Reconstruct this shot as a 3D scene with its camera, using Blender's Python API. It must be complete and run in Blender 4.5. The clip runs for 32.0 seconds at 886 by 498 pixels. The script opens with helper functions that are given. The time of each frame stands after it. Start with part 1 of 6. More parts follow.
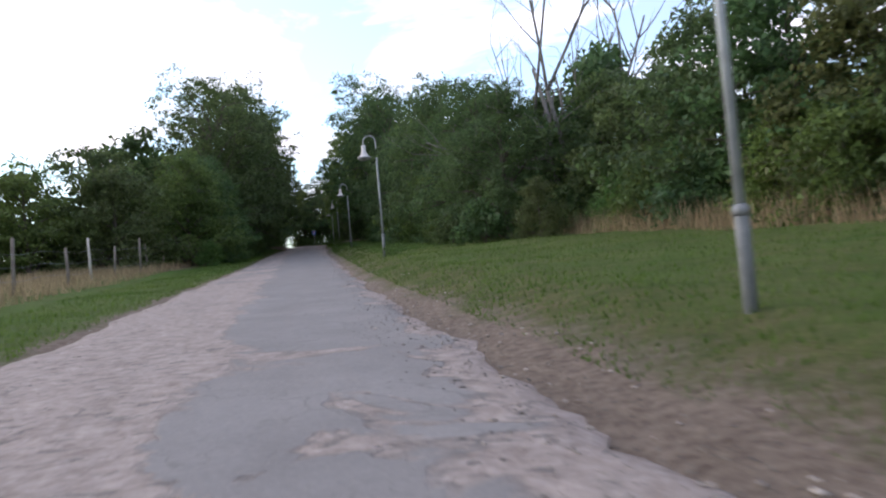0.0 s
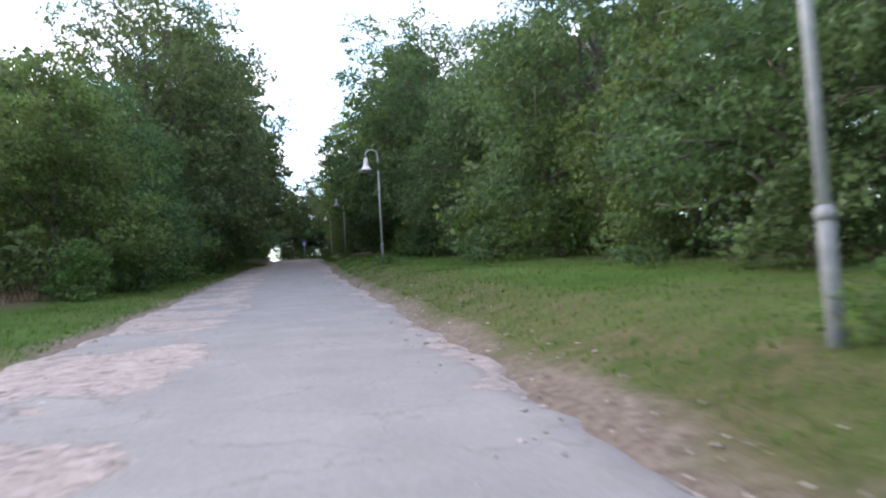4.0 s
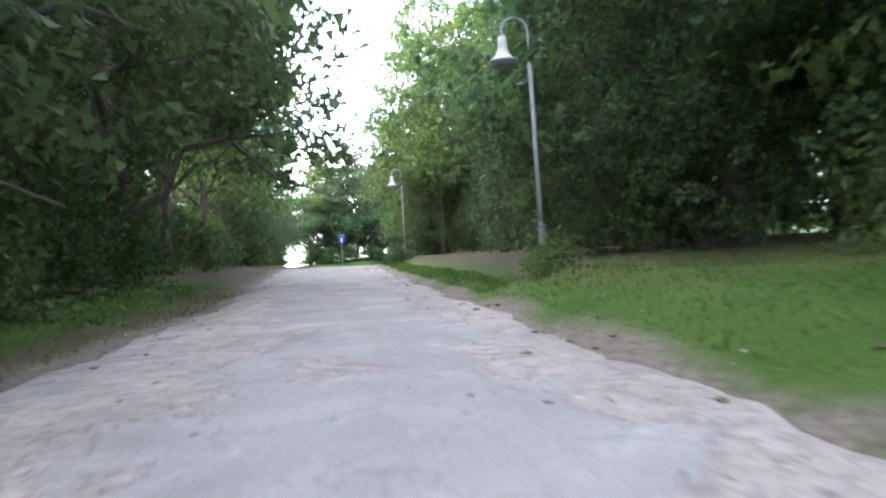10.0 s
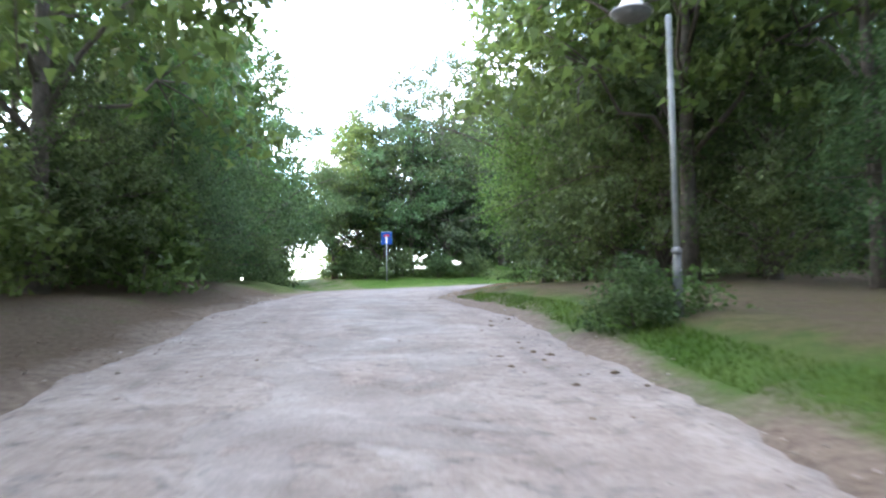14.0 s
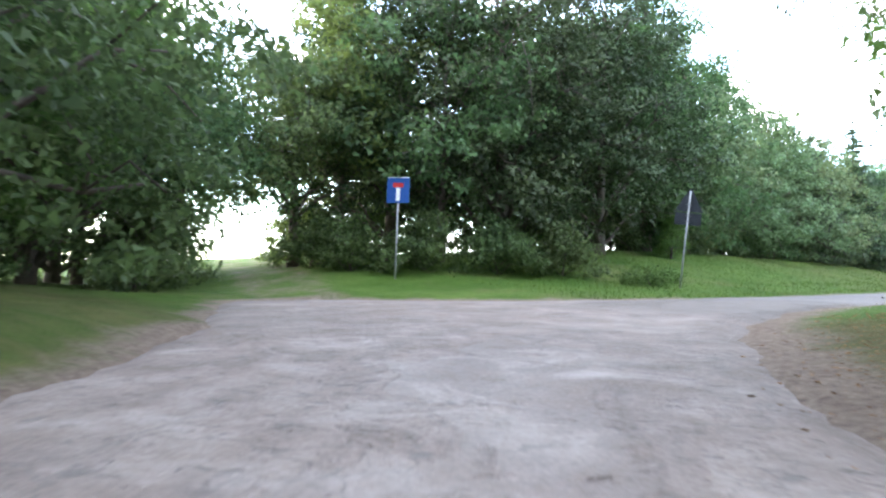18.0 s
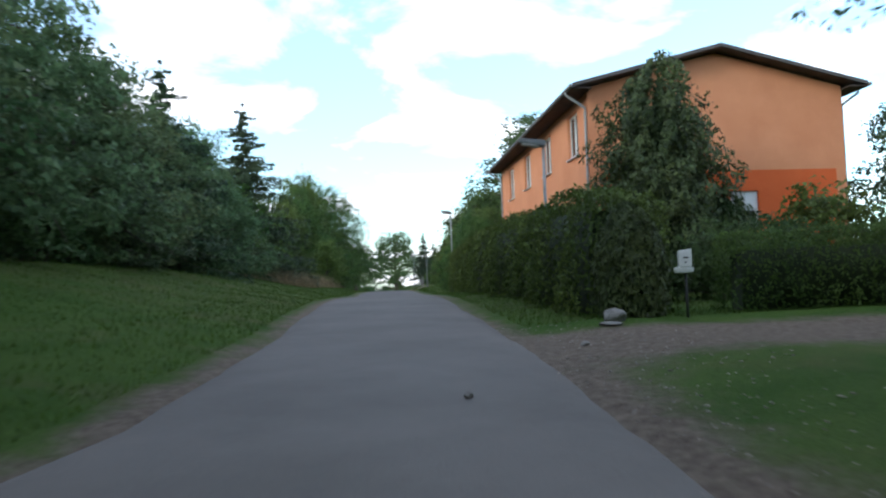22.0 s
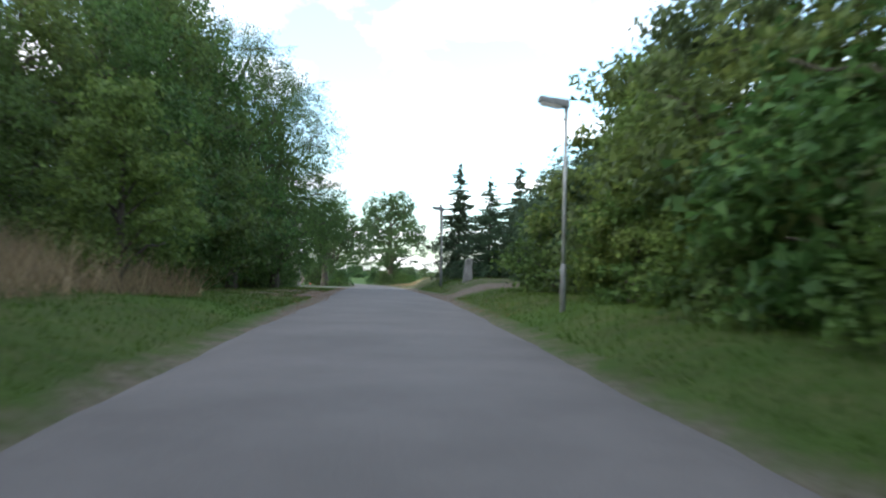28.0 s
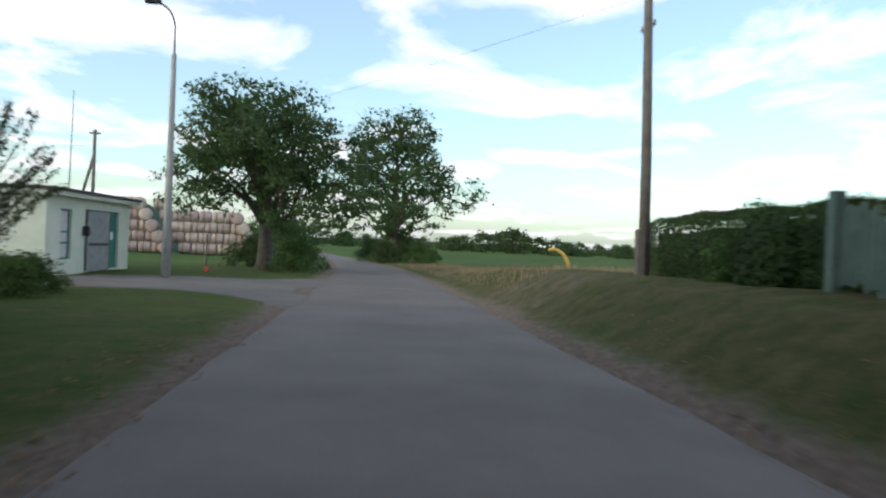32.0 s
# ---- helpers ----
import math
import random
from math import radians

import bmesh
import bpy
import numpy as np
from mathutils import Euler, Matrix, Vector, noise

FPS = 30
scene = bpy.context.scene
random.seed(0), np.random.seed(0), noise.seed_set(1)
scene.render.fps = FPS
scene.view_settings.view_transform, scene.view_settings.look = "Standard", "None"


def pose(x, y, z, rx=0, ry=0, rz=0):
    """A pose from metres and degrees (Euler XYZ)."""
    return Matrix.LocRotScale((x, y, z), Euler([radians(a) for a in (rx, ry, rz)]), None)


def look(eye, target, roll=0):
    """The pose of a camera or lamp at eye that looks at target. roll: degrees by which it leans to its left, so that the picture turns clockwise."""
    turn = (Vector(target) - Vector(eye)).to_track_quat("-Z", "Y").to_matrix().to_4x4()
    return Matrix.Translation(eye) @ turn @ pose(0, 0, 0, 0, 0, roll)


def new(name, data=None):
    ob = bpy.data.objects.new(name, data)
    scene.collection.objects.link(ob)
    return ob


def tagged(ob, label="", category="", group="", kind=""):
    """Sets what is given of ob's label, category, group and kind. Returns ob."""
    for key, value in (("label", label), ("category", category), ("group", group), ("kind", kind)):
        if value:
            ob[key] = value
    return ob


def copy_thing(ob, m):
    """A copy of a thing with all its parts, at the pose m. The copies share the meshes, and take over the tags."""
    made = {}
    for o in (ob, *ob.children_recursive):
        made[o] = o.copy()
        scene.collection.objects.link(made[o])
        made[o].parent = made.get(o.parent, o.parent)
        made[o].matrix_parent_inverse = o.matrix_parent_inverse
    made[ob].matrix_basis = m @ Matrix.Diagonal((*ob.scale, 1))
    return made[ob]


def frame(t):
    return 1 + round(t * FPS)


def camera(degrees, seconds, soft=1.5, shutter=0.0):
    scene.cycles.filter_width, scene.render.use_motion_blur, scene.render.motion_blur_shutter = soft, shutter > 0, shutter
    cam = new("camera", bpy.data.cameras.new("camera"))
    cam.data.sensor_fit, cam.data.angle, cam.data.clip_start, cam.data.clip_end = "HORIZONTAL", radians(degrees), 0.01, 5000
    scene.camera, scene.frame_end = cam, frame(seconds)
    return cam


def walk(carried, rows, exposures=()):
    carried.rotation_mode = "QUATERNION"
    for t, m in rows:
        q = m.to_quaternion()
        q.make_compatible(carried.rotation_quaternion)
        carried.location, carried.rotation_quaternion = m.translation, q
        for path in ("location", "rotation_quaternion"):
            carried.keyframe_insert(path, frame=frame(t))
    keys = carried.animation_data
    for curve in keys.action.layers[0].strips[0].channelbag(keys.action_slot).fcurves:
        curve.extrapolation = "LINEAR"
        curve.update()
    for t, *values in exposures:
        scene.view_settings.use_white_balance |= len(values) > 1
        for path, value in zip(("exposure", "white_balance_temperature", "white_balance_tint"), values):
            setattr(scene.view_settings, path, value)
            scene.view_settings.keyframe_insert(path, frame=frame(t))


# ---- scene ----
cam = camera(61.6, 32.0, soft=2.2, shutter=0.4)
PATH = [
    (0.0, 0.003, 0.003, 1.250, 2.40, 5.00, 0.20),
    (0.5, -0.767, 3.083, 1.360, 3.00, 3.90, -0.51),
    (1.0, -1.427, 6.714, 1.690, 3.30, 4.50, -1.01),
    (1.5, -2.086, 10.014, 1.800, 3.00, 4.31, -1.01),
    (2.0, -2.746, 13.755, 2.131, 3.81, 4.71, -1.11),
    (2.5, -3.405, 17.055, 2.351, 3.61, 4.61, -1.01),
    (3.0, -4.064, 20.576, 2.571, 3.71, 3.82, -0.82),
    (3.5, -4.723, 23.988, 2.791, 3.72, 3.63, -0.93),
    (5.5, -7.358, 38.844, 3.782, 3.37, 2.38, -0.77),
    (6.0, -8.022, 42.801, 4.112, 3.58, 2.64, -0.49),
    (6.5, -8.672, 46.428, 4.329, 3.68, 2.92, -0.50),
    (7.0, -9.431, 50.381, 4.660, 3.95, 3.61, -0.52),
    (7.5, -10.094, 54.110, 4.880, 3.88, 4.32, -0.18),
    (8.0, -10.859, 57.948, 5.206, 3.86, 4.71, 0.47),
    (8.5, -11.531, 61.563, 5.428, 3.86, 4.86, 1.05),
    (9.0, -12.305, 65.310, 5.753, 3.62, 4.93, 1.46),
    (9.5, -12.975, 68.837, 5.974, 3.75, 4.24, 1.59),
    (10.0, -13.755, 72.923, 6.198, 3.82, 3.52, 1.33),
    (10.5, -14.455, 76.783, 6.520, 3.57, 3.23, 1.37),
    (11.0, -15.219, 81.182, 6.848, 3.72, 2.92, 1.36),
    (11.5, -15.765, 85.361, 7.286, 3.33, 3.42, 1.56),
    (12.0, -16.534, 89.649, 7.617, 3.41, 3.31, 1.77),
    (12.5, -17.293, 93.386, 7.844, 3.87, 2.61, 2.41),
    (13.0, -18.055, 97.233, 8.174, 4.24, 1.63, 3.07),
    (13.5, -18.710, 100.969, 8.404, 5.11, 0.41, 3.84),
    (14.0, -19.266, 104.597, 8.628, 4.65, 0.62, 3.84),
    (14.5, -19.818, 107.895, 8.844, 4.60, 1.28, 3.63),
    (16.5, -21.854, 120.013, 9.830, 1.84, 1.95, 4.92),
    (17.0, -22.531, 123.080, 9.961, 2.12, -0.82, 4.84),
    (17.5, -23.122, 125.785, 10.088, 2.58, -1.32, 4.60),
    (18.0, -23.475, 128.670, 10.218, 3.02, -1.98, 2.55),
    (18.5, -23.655, 131.194, 10.350, 3.49, -0.94, -0.36),
    (19.0, -23.528, 133.944, 10.480, 3.32, 0.35, -6.77),
    (19.5, -23.125, 136.432, 10.608, 2.78, 1.54, -15.35),
    (20.0, -22.322, 138.943, 10.743, 2.31, 1.85, -24.65),
    (20.5, -21.231, 141.106, 10.872, 1.65, 2.00, -32.39),
    (21.0, -19.720, 143.430, 11.017, 3.50, 2.06, -39.54),
    (21.5, -18.198, 145.514, 11.267, 3.06, 2.08, -44.94),
    (22.0, -16.080, 147.837, 11.282, 3.09, 1.88, -49.63),
    (22.5, -13.882, 150.072, 11.410, 2.93, 1.43, -52.45),
    (23.0, -11.206, 152.558, 11.529, 2.81, 0.54, -52.39),
    (23.5, -8.681, 155.111, 11.664, 2.49, 0.82, -52.21),
    (24.0, -5.807, 158.100, 11.930, 2.23, 1.37, -52.12),
    (24.5, -2.558, 161.244, 11.944, 2.61, 0.26, -52.09),
    (25.0, 0.935, 164.709, 12.198, 2.29, -0.05, -51.96),
    (25.5, 4.262, 168.092, 12.208, 2.31, -0.97, -52.56),
    (27.5, 17.741, 181.011, 12.068, 2.43, -1.27, -50.74),
    (28.0, 22.397, 185.866, 12.194, 1.78, -1.35, -50.47),
    (28.5, 26.594, 190.034, 12.320, 1.40, -1.24, -50.48),
    (29.0, 31.011, 194.624, 12.442, 1.06, -1.33, -50.49),
    (29.5, 34.964, 198.634, 12.435, 0.67, -1.60, -50.22),
    (30.0, 39.289, 202.934, 12.428, 0.30, -2.54, -50.02),
    (30.5, 43.008, 206.770, 12.301, 0.01, -2.54, -49.90),
    (31.0, 46.843, 210.660, 12.303, -0.37, -2.47, -50.00),
    (31.5, 50.447, 214.352, 12.314, -0.67, -2.57, -50.61),
    (32.0, 54.539, 218.248, 12.210, -0.56, -2.56, -51.12),
]
EXPOSURES = [(0.0, -0.15, 6500, 24), (3.0, 0.7, 6500, 23), (6.0, 1.35, 6450, 22), (7.0, 1.85, 6450, 23), (9.0, 2.5, 6450, 20), (10.0, 2.75, 6450, 18), (12.0, 2.75, 6400, 22), (14.0, 2.65, 6350, 18), (17.0, 2.25, 6550, 18), (18.0, 2.25, 6550, 17), (19.0, 1.85, 6550, 14), (20.0, 1.15, 6400, 12), (21.0, 0.6, 6300, 12), (22.0, -0.05, 6150, 10), (23.0, 0.15, 6080, 9), (25.0, 0.38, 6180, 10), (28.0, 0.28, 6350, 11), (30.0, 0.15, 6450, 14), (31.0, 0.05, 6500, 15), (32.0, -0.66, 6500, 12)]
walk(cam, [(t, pose(x, y, z, 90 + rx, ry, rz)) for t, x, y, z, rx, ry, rz in PATH], EXPOSURES)

# ---- daylight: bright sky with broken cloud, low veiled sun to the left of the lane ----
SUN_EL, SUN_AZ = radians(24), radians(-72)


def node(tree, kind, **inputs):
    n = tree.nodes.new(kind)
    for key, value in inputs.items():
        n.inputs[key.replace("_", " ")].default_value = value
    return n


world = bpy.data.worlds.new("sky")
scene.world = world
world.use_nodes = True
wt = world.node_tree
wt.nodes.clear()
sky = wt.nodes.new("ShaderNodeTexSky")
sky.sky_type, sky.sun_disc = "NISHITA", False
sky.sun_elevation, sky.sun_rotation = SUN_EL, SUN_AZ
sky.air_density, sky.dust_density, sky.ozone_density = 1.0, 1.5, 2.0
coords = wt.nodes.new("ShaderNodeTexCoord")
split = wt.nodes.new("ShaderNodeSeparateXYZ")
wt.links.new(coords.outputs["Generated"], split.inputs[0])
rise = node(wt, "ShaderNodeMath")
rise.operation = "ADD"
rise.inputs[1].default_value = 0.12
wt.links.new(split.outputs["Z"], rise.inputs[0])
flat = []
for axis in "XY":
    d = wt.nodes.new("ShaderNodeMath")
    d.operation = "DIVIDE"
    wt.links.new(split.outputs[axis], d.inputs[0])
    wt.links.new(rise.outputs[0], d.inputs[1])
    flat.append(d)
deck = wt.nodes.new("ShaderNodeCombineXYZ")
wt.links.new(flat[0].outputs[0], deck.inputs[0])
wt.links.new(flat[1].outputs[0], deck.inputs[1])
cloud = node(wt, "ShaderNodeTexNoise", Scale=1.3, Detail=7.0, Roughness=0.55, Distortion=0.5)
wt.links.new(deck.outputs[0], cloud.inputs["Vector"])
cover = wt.nodes.new("ShaderNodeValToRGB")
cover.color_ramp.elements[0].position, cover.color_ramp.elements[1].position = 0.49, 0.65
cover.color_ramp.elements[0].color, cover.color_ramp.elements[1].color = (0.14, 0.14, 0.14, 1), (1, 1, 1, 1)
wt.links.new(cloud.outputs[0], cover.inputs[0])
mix = wt.nodes.new("ShaderNodeMix")
mix.data_type = "RGBA"
mix.inputs["B"].default_value = (14.9, 14.8, 15.3, 1)
wt.links.new(cover.outputs[0], mix.inputs["Factor"])
gain = wt.nodes.new("ShaderNodeVectorMath")
gain.operation = "MULTIPLY"
gain.inputs[1].default_value = (2.35, 2.8, 2.65)
wt.links.new(sky.outputs[0], gain.inputs[0])
wt.links.new(gain.outputs[0], mix.inputs["A"])
bg = node(wt, "ShaderNodeBackground", Strength=0.15)
wt.links.new(mix.outputs["Result"], bg.inputs["Color"])
wt.links.new(bg.outputs[0], wt.nodes.new("ShaderNodeOutputWorld").inputs[0])

sun = new("sun", bpy.data.lights.new("sun", "SUN"))
sun.data.energy, sun.data.angle, sun.data.color = 1.2, radians(14), (1.0, 0.93, 0.82)
sun.matrix_world = look((0, 0, 60), (-math.sin(SUN_AZ) * 60 * math.cos(SUN_EL), -math.cos(SUN_AZ) * 60 * math.cos(SUN_EL), 60 - 60 * math.sin(SUN_EL)))

# ---- materials ----
MATS = {}


def material(name, base, second=None, scale=4.0, rough=0.85, metal=0.0, bump=0.0, bump_scale=40.0, fine=None, fine_scale=60.0, per_object=0.0, per_island=0.0, translucent=0.0, spec=0.3, low=0.35, high=0.65):
    """A surface of two colours mixed by cloudy noise, with a fine grain, a relief and small shifts between objects or pieces."""
    m = bpy.data.materials.new(name)
    m.use_nodes = True
    t = m.node_tree
    t.nodes.clear()
    out = t.nodes.new("ShaderNodeOutputMaterial")
    b = node(t, "ShaderNodeBsdfPrincipled", Roughness=rough, Metallic=metal)
    b.inputs["Specular IOR Level"].default_value = spec
    place = t.nodes.new("ShaderNodeNewGeometry")
    n1 = node(t, "ShaderNodeTexNoise", Scale=scale, Detail=6.0, Roughness=0.6)
    t.links.new(place.outputs["Position"], n1.inputs["Vector"])
    ramp = t.nodes.new("ShaderNodeValToRGB")
    ramp.color_ramp.elements[0].position, ramp.color_ramp.elements[1].position = low, high
    ramp.color_ramp.elements[0].color = (*base, 1)
    ramp.color_ramp.elements[1].color = (*(second or base), 1)
    t.links.new(n1.outputs[0], ramp.inputs[0])
    colour = ramp.outputs[0]
    if fine:
        n2 = node(t, "ShaderNodeTexNoise", Scale=fine_scale, Detail=3.0, Roughness=0.7)
        t.links.new(place.outputs["Position"], n2.inputs["Vector"])
        mr = node(t, "ShaderNodeMapRange")
        mr.inputs["From Min"].default_value, mr.inputs["From Max"].default_value = 0.3, 0.7
        mr.inputs["To Min"].default_value, mr.inputs["To Max"].default_value = 1 - fine, 1 + fine
        t.links.new(n2.outputs[0], mr.inputs["Value"])
        sc = t.nodes.new("ShaderNodeVectorMath")
        sc.operation = "SCALE"
        t.links.new(colour, sc.inputs[0])
        t.links.new(mr.outputs[0], sc.inputs["Scale"])
        colour = sc.outputs[0]
    if per_object or per_island:
        hsv = t.nodes.new("ShaderNodeHueSaturation")
        t.links.new(colour, hsv.inputs["Color"])
        info = t.nodes.new("ShaderNodeObjectInfo")
        for amount, source, key in ((per_object, info.outputs["Random"], "Hue"), (per_island or per_object, place.outputs["Random Per Island"] if per_island else info.outputs["Random"], "Value")):
            mr = node(t, "ShaderNodeMapRange")
            centre = 0.5 if key == "Hue" else 1.0
            k = 0.08 if key == "Hue" else 1.0
            mr.inputs["To Min"].default_value, mr.inputs["To Max"].default_value = centre - amount * k, centre + amount * k
            t.links.new(source, mr.inputs["Value"])
            t.links.new(mr.outputs[0], hsv.inputs[key])
        colour = hsv.outputs[0]
    t.links.new(colour, b.inputs["Base Color"])
    if bump:
        n3 = node(t, "ShaderNodeTexNoise", Scale=bump_scale, Detail=4.0, Roughness=0.6)
        t.links.new(place.outputs["Position"], n3.inputs["Vector"])
        bp = node(t, "ShaderNodeBump", Strength=bump, Distance=0.03)
        t.links.new(n3.outputs[0], bp.inputs["Height"])
        t.links.new(bp.outputs[0], b.inputs["Normal"])
    surface = b.outputs[0]
    if translucent:
        tr = t.nodes.new("ShaderNodeBsdfTranslucent")
        t.links.new(colour, tr.inputs["Color"])
        ms = node(t, "ShaderNodeMixShader", Fac=translucent)
        t.links.new(surface, ms.inputs[1])
        t.links.new(tr.outputs[0], ms.inputs[2])
        surface = ms.outputs[0]
    t.links.new(surface, out.inputs[0])
    MATS[name] = m
    return m


leaf_args = dict(scale=0.6, rough=0.55, per_object=0.35, per_island=0.4, translucent=0.5, spec=0.25)
leaf_green = material("leaf_green", (0.068, 0.116, 0.032), (0.115, 0.175, 0.044), **leaf_args)
leaf_dark = material("leaf_dark", (0.058, 0.100, 0.038), (0.094, 0.146, 0.049), **leaf_args)
leaf_olive = material("leaf_olive", (0.072, 0.098, 0.034), (0.120, 0.142, 0.052), **leaf_args)
leaf_light = material("leaf_light", (0.085, 0.155, 0.036), (0.140, 0.215, 0.052), **leaf_args)
leaf_blue = material("leaf_blue", (0.095, 0.150, 0.068), (0.160, 0.225, 0.100), **leaf_args)
# deep green; on the junction trees it has their shade put into the colour
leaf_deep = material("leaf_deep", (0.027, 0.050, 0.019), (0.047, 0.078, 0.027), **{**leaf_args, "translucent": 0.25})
leaf_lime = material("leaf_lime", (0.120, 0.190, 0.042), (0.190, 0.270, 0.068), **leaf_args)
tarmac_crumb = material("tarmac_crumb", (0.09, 0.075, 0.065), (0.16, 0.14, 0.12), scale=6, per_island=0.3)
fallen_leaf = material("fallen_leaf", (0.17, 0.088, 0.036), (0.27, 0.155, 0.07), scale=5, per_island=0.4)
needle = material("needle", (0.042, 0.074, 0.036), (0.070, 0.108, 0.048), **{**leaf_args, "translucent": 0.1})
thuja = material("thuja", (0.055, 0.100, 0.022), (0.105, 0.160, 0.034), **{**leaf_args, "translucent": 0.15})
thuja_dark = material("thuja_dark", (0.036, 0.062, 0.020), (0.064, 0.092, 0.027), **{**leaf_args, "translucent": 0.1})
# near-black filler colour that stands for the shade inside clipped foliage
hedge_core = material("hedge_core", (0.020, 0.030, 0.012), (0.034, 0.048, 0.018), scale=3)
bark = material("bark", (0.060, 0.048, 0.038), (0.11, 0.092, 0.075), scale=5, bump=0.8, bump_scale=18, fine=0.3)
bark_grey = material("bark_grey", (0.12, 0.11, 0.10), (0.2, 0.185, 0.17), scale=4, bump=0.6, bump_scale=15, fine=0.3)
blade = material("grass_blade", (0.062, 0.120, 0.018), (0.108, 0.158, 0.036), scale=0.35, per_island=0.3, translucent=0.5, rough=0.6, spec=0.15)
dry_blade = material("dry_blade", (0.25, 0.178, 0.098), (0.38, 0.285, 0.165), scale=0.8, per_island=0.4, translucent=0.25)
dirt = material("dirt", (0.20, 0.155, 0.12), (0.30, 0.245, 0.20), scale=1.2, fine=0.35, fine_scale=25, bump=0.6, bump_scale=20)
leaf_litter = material("leaf_litter", (0.10, 0.068, 0.045), (0.18, 0.125, 0.085), scale=2.0, fine=0.5, fine_scale=22, bump=0.8, bump_scale=22)
asphalt = material("asphalt", (0.128, 0.109, 0.096), (0.170, 0.146, 0.130), scale=0.5, fine=0.22, fine_scale=90, bump=0.25, bump_scale=120, rough=0.8)
pebble = material("pebble", (0.24, 0.2, 0.17), (0.36, 0.31, 0.27), scale=3, per_island=0.4)
steel = material("galvanised_steel", (0.26, 0.27, 0.27), (0.34, 0.35, 0.35), scale=6, rough=0.5, metal=0.3, fine=0.12)
steel_dark = material("weathered_steel", (0.15, 0.155, 0.155), (0.22, 0.22, 0.22), scale=6, rough=0.6, metal=0.2, fine=0.15)
white_enamel = material("white_enamel", (0.52, 0.48, 0.46), (0.62, 0.58, 0.56), scale=5, rough=0.5)
white_paint = material("white_paint", (0.70, 0.70, 0.68), (0.8, 0.8, 0.78), scale=3, rough=0.5)
concrete = material("concrete", (0.34, 0.33, 0.31), (0.44, 0.43, 0.41), scale=2.5, fine=0.15, bump=0.3, bump_scale=60)
stone = material("granite", (0.17, 0.155, 0.14), (0.28, 0.26, 0.24), scale=3, fine=0.3, fine_scale=70, bump=0.6, bump_scale=14)
wood_grey = material("weathered_wood", (0.14, 0.115, 0.095), (0.22, 0.19, 0.16), scale=3, fine=0.3, bump=0.4, bump_scale=30)
wood_pale = material("pale_wood", (0.36, 0.33, 0.28), (0.46, 0.43, 0.38), scale=3, fine=0.2)
render_orange = material("orange_render", (0.60, 0.235, 0.115), (0.66, 0.275, 0.14), scale=0.8, fine=0.06, bump=0.25, bump_scale=90)
render_red = material("red_orange_render", (0.60, 0.105, 0.025), (0.66, 0.13, 0.035), scale=0.8, fine=0.06, bump=0.25, bump_scale=90)
roof_dark = material("roof_sheet", (0.070, 0.062, 0.062), (0.11, 0.098, 0.095), scale=2, fine=0.2)
soffit_mat = material("soffit_wood", (0.055, 0.04, 0.035), (0.08, 0.06, 0.05), scale=3)
pvc = material("white_pvc", (0.74, 0.74, 0.73), rough=0.35)
sign_blue = material("sign_blue", (0.012, 0.062, 0.22), (0.018, 0.074, 0.25), scale=6, rough=0.4)
sign_red = material("sign_red", (0.45, 0.03, 0.03), rough=0.4)
sign_back = material("sign_back", (0.022, 0.025, 0.028), (0.035, 0.038, 0.042), scale=5, rough=0.8, spec=0.1)
hut_wall = material("pale_green_render", (0.58, 0.61, 0.50), (0.68, 0.69, 0.59), scale=1.5, fine=0.08, bump=0.2)
green_paint = material("green_paint", (0.03, 0.16, 0.12), (0.045, 0.2, 0.15), scale=3, rough=0.6)
fence_green = material("fence_green", (0.105, 0.150, 0.118), (0.155, 0.200, 0.160), scale=3, rough=0.7, fine=0.2)
bale_wrap = material("bale_wrap", (0.40, 0.29, 0.25), (0.52, 0.41, 0.37), scale=2.5, rough=0.5, per_object=0.2)
heap_green = material("heap_cover", (0.030, 0.062, 0.040), (0.050, 0.085, 0.055), scale=0.6, rough=0.7, bump=0.4, bump_scale=3)
marker_red = material("marker_red", (0.45, 0.06, 0.035), (0.52, 0.09, 0.05), scale=9, rough=0.5)
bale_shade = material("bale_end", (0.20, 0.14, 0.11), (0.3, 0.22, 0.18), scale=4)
yellow_pipe = material("yellow_pipe", (0.62, 0.35, 0.07), (0.72, 0.45, 0.12), scale=4, rough=0.5)
dark_inside = material("dark_inside", (0.03, 0.03, 0.03), (0.05, 0.05, 0.05), scale=2)
grey_door = material("grey_door", (0.22, 0.23, 0.23), (0.30, 0.31, 0.31), scale=4, fine=0.1)
black_iron = material("black_iron", (0.03, 0.03, 0.03), (0.05, 0.05, 0.05), scale=5, rough=0.5)
cable_mat = material("cable", (0.02, 0.02, 0.02), rough=0.5)

glass = bpy.data.materials.new("window_glass")
glass.use_nodes = True
g = glass.node_tree.nodes["Principled BSDF"]
g.inputs["Base Color"].default_value = (0.03, 0.035, 0.04, 1)
g.inputs["Roughness"].default_value = 0.06
g.inputs["Specular IOR Level"].default_value = 0.8


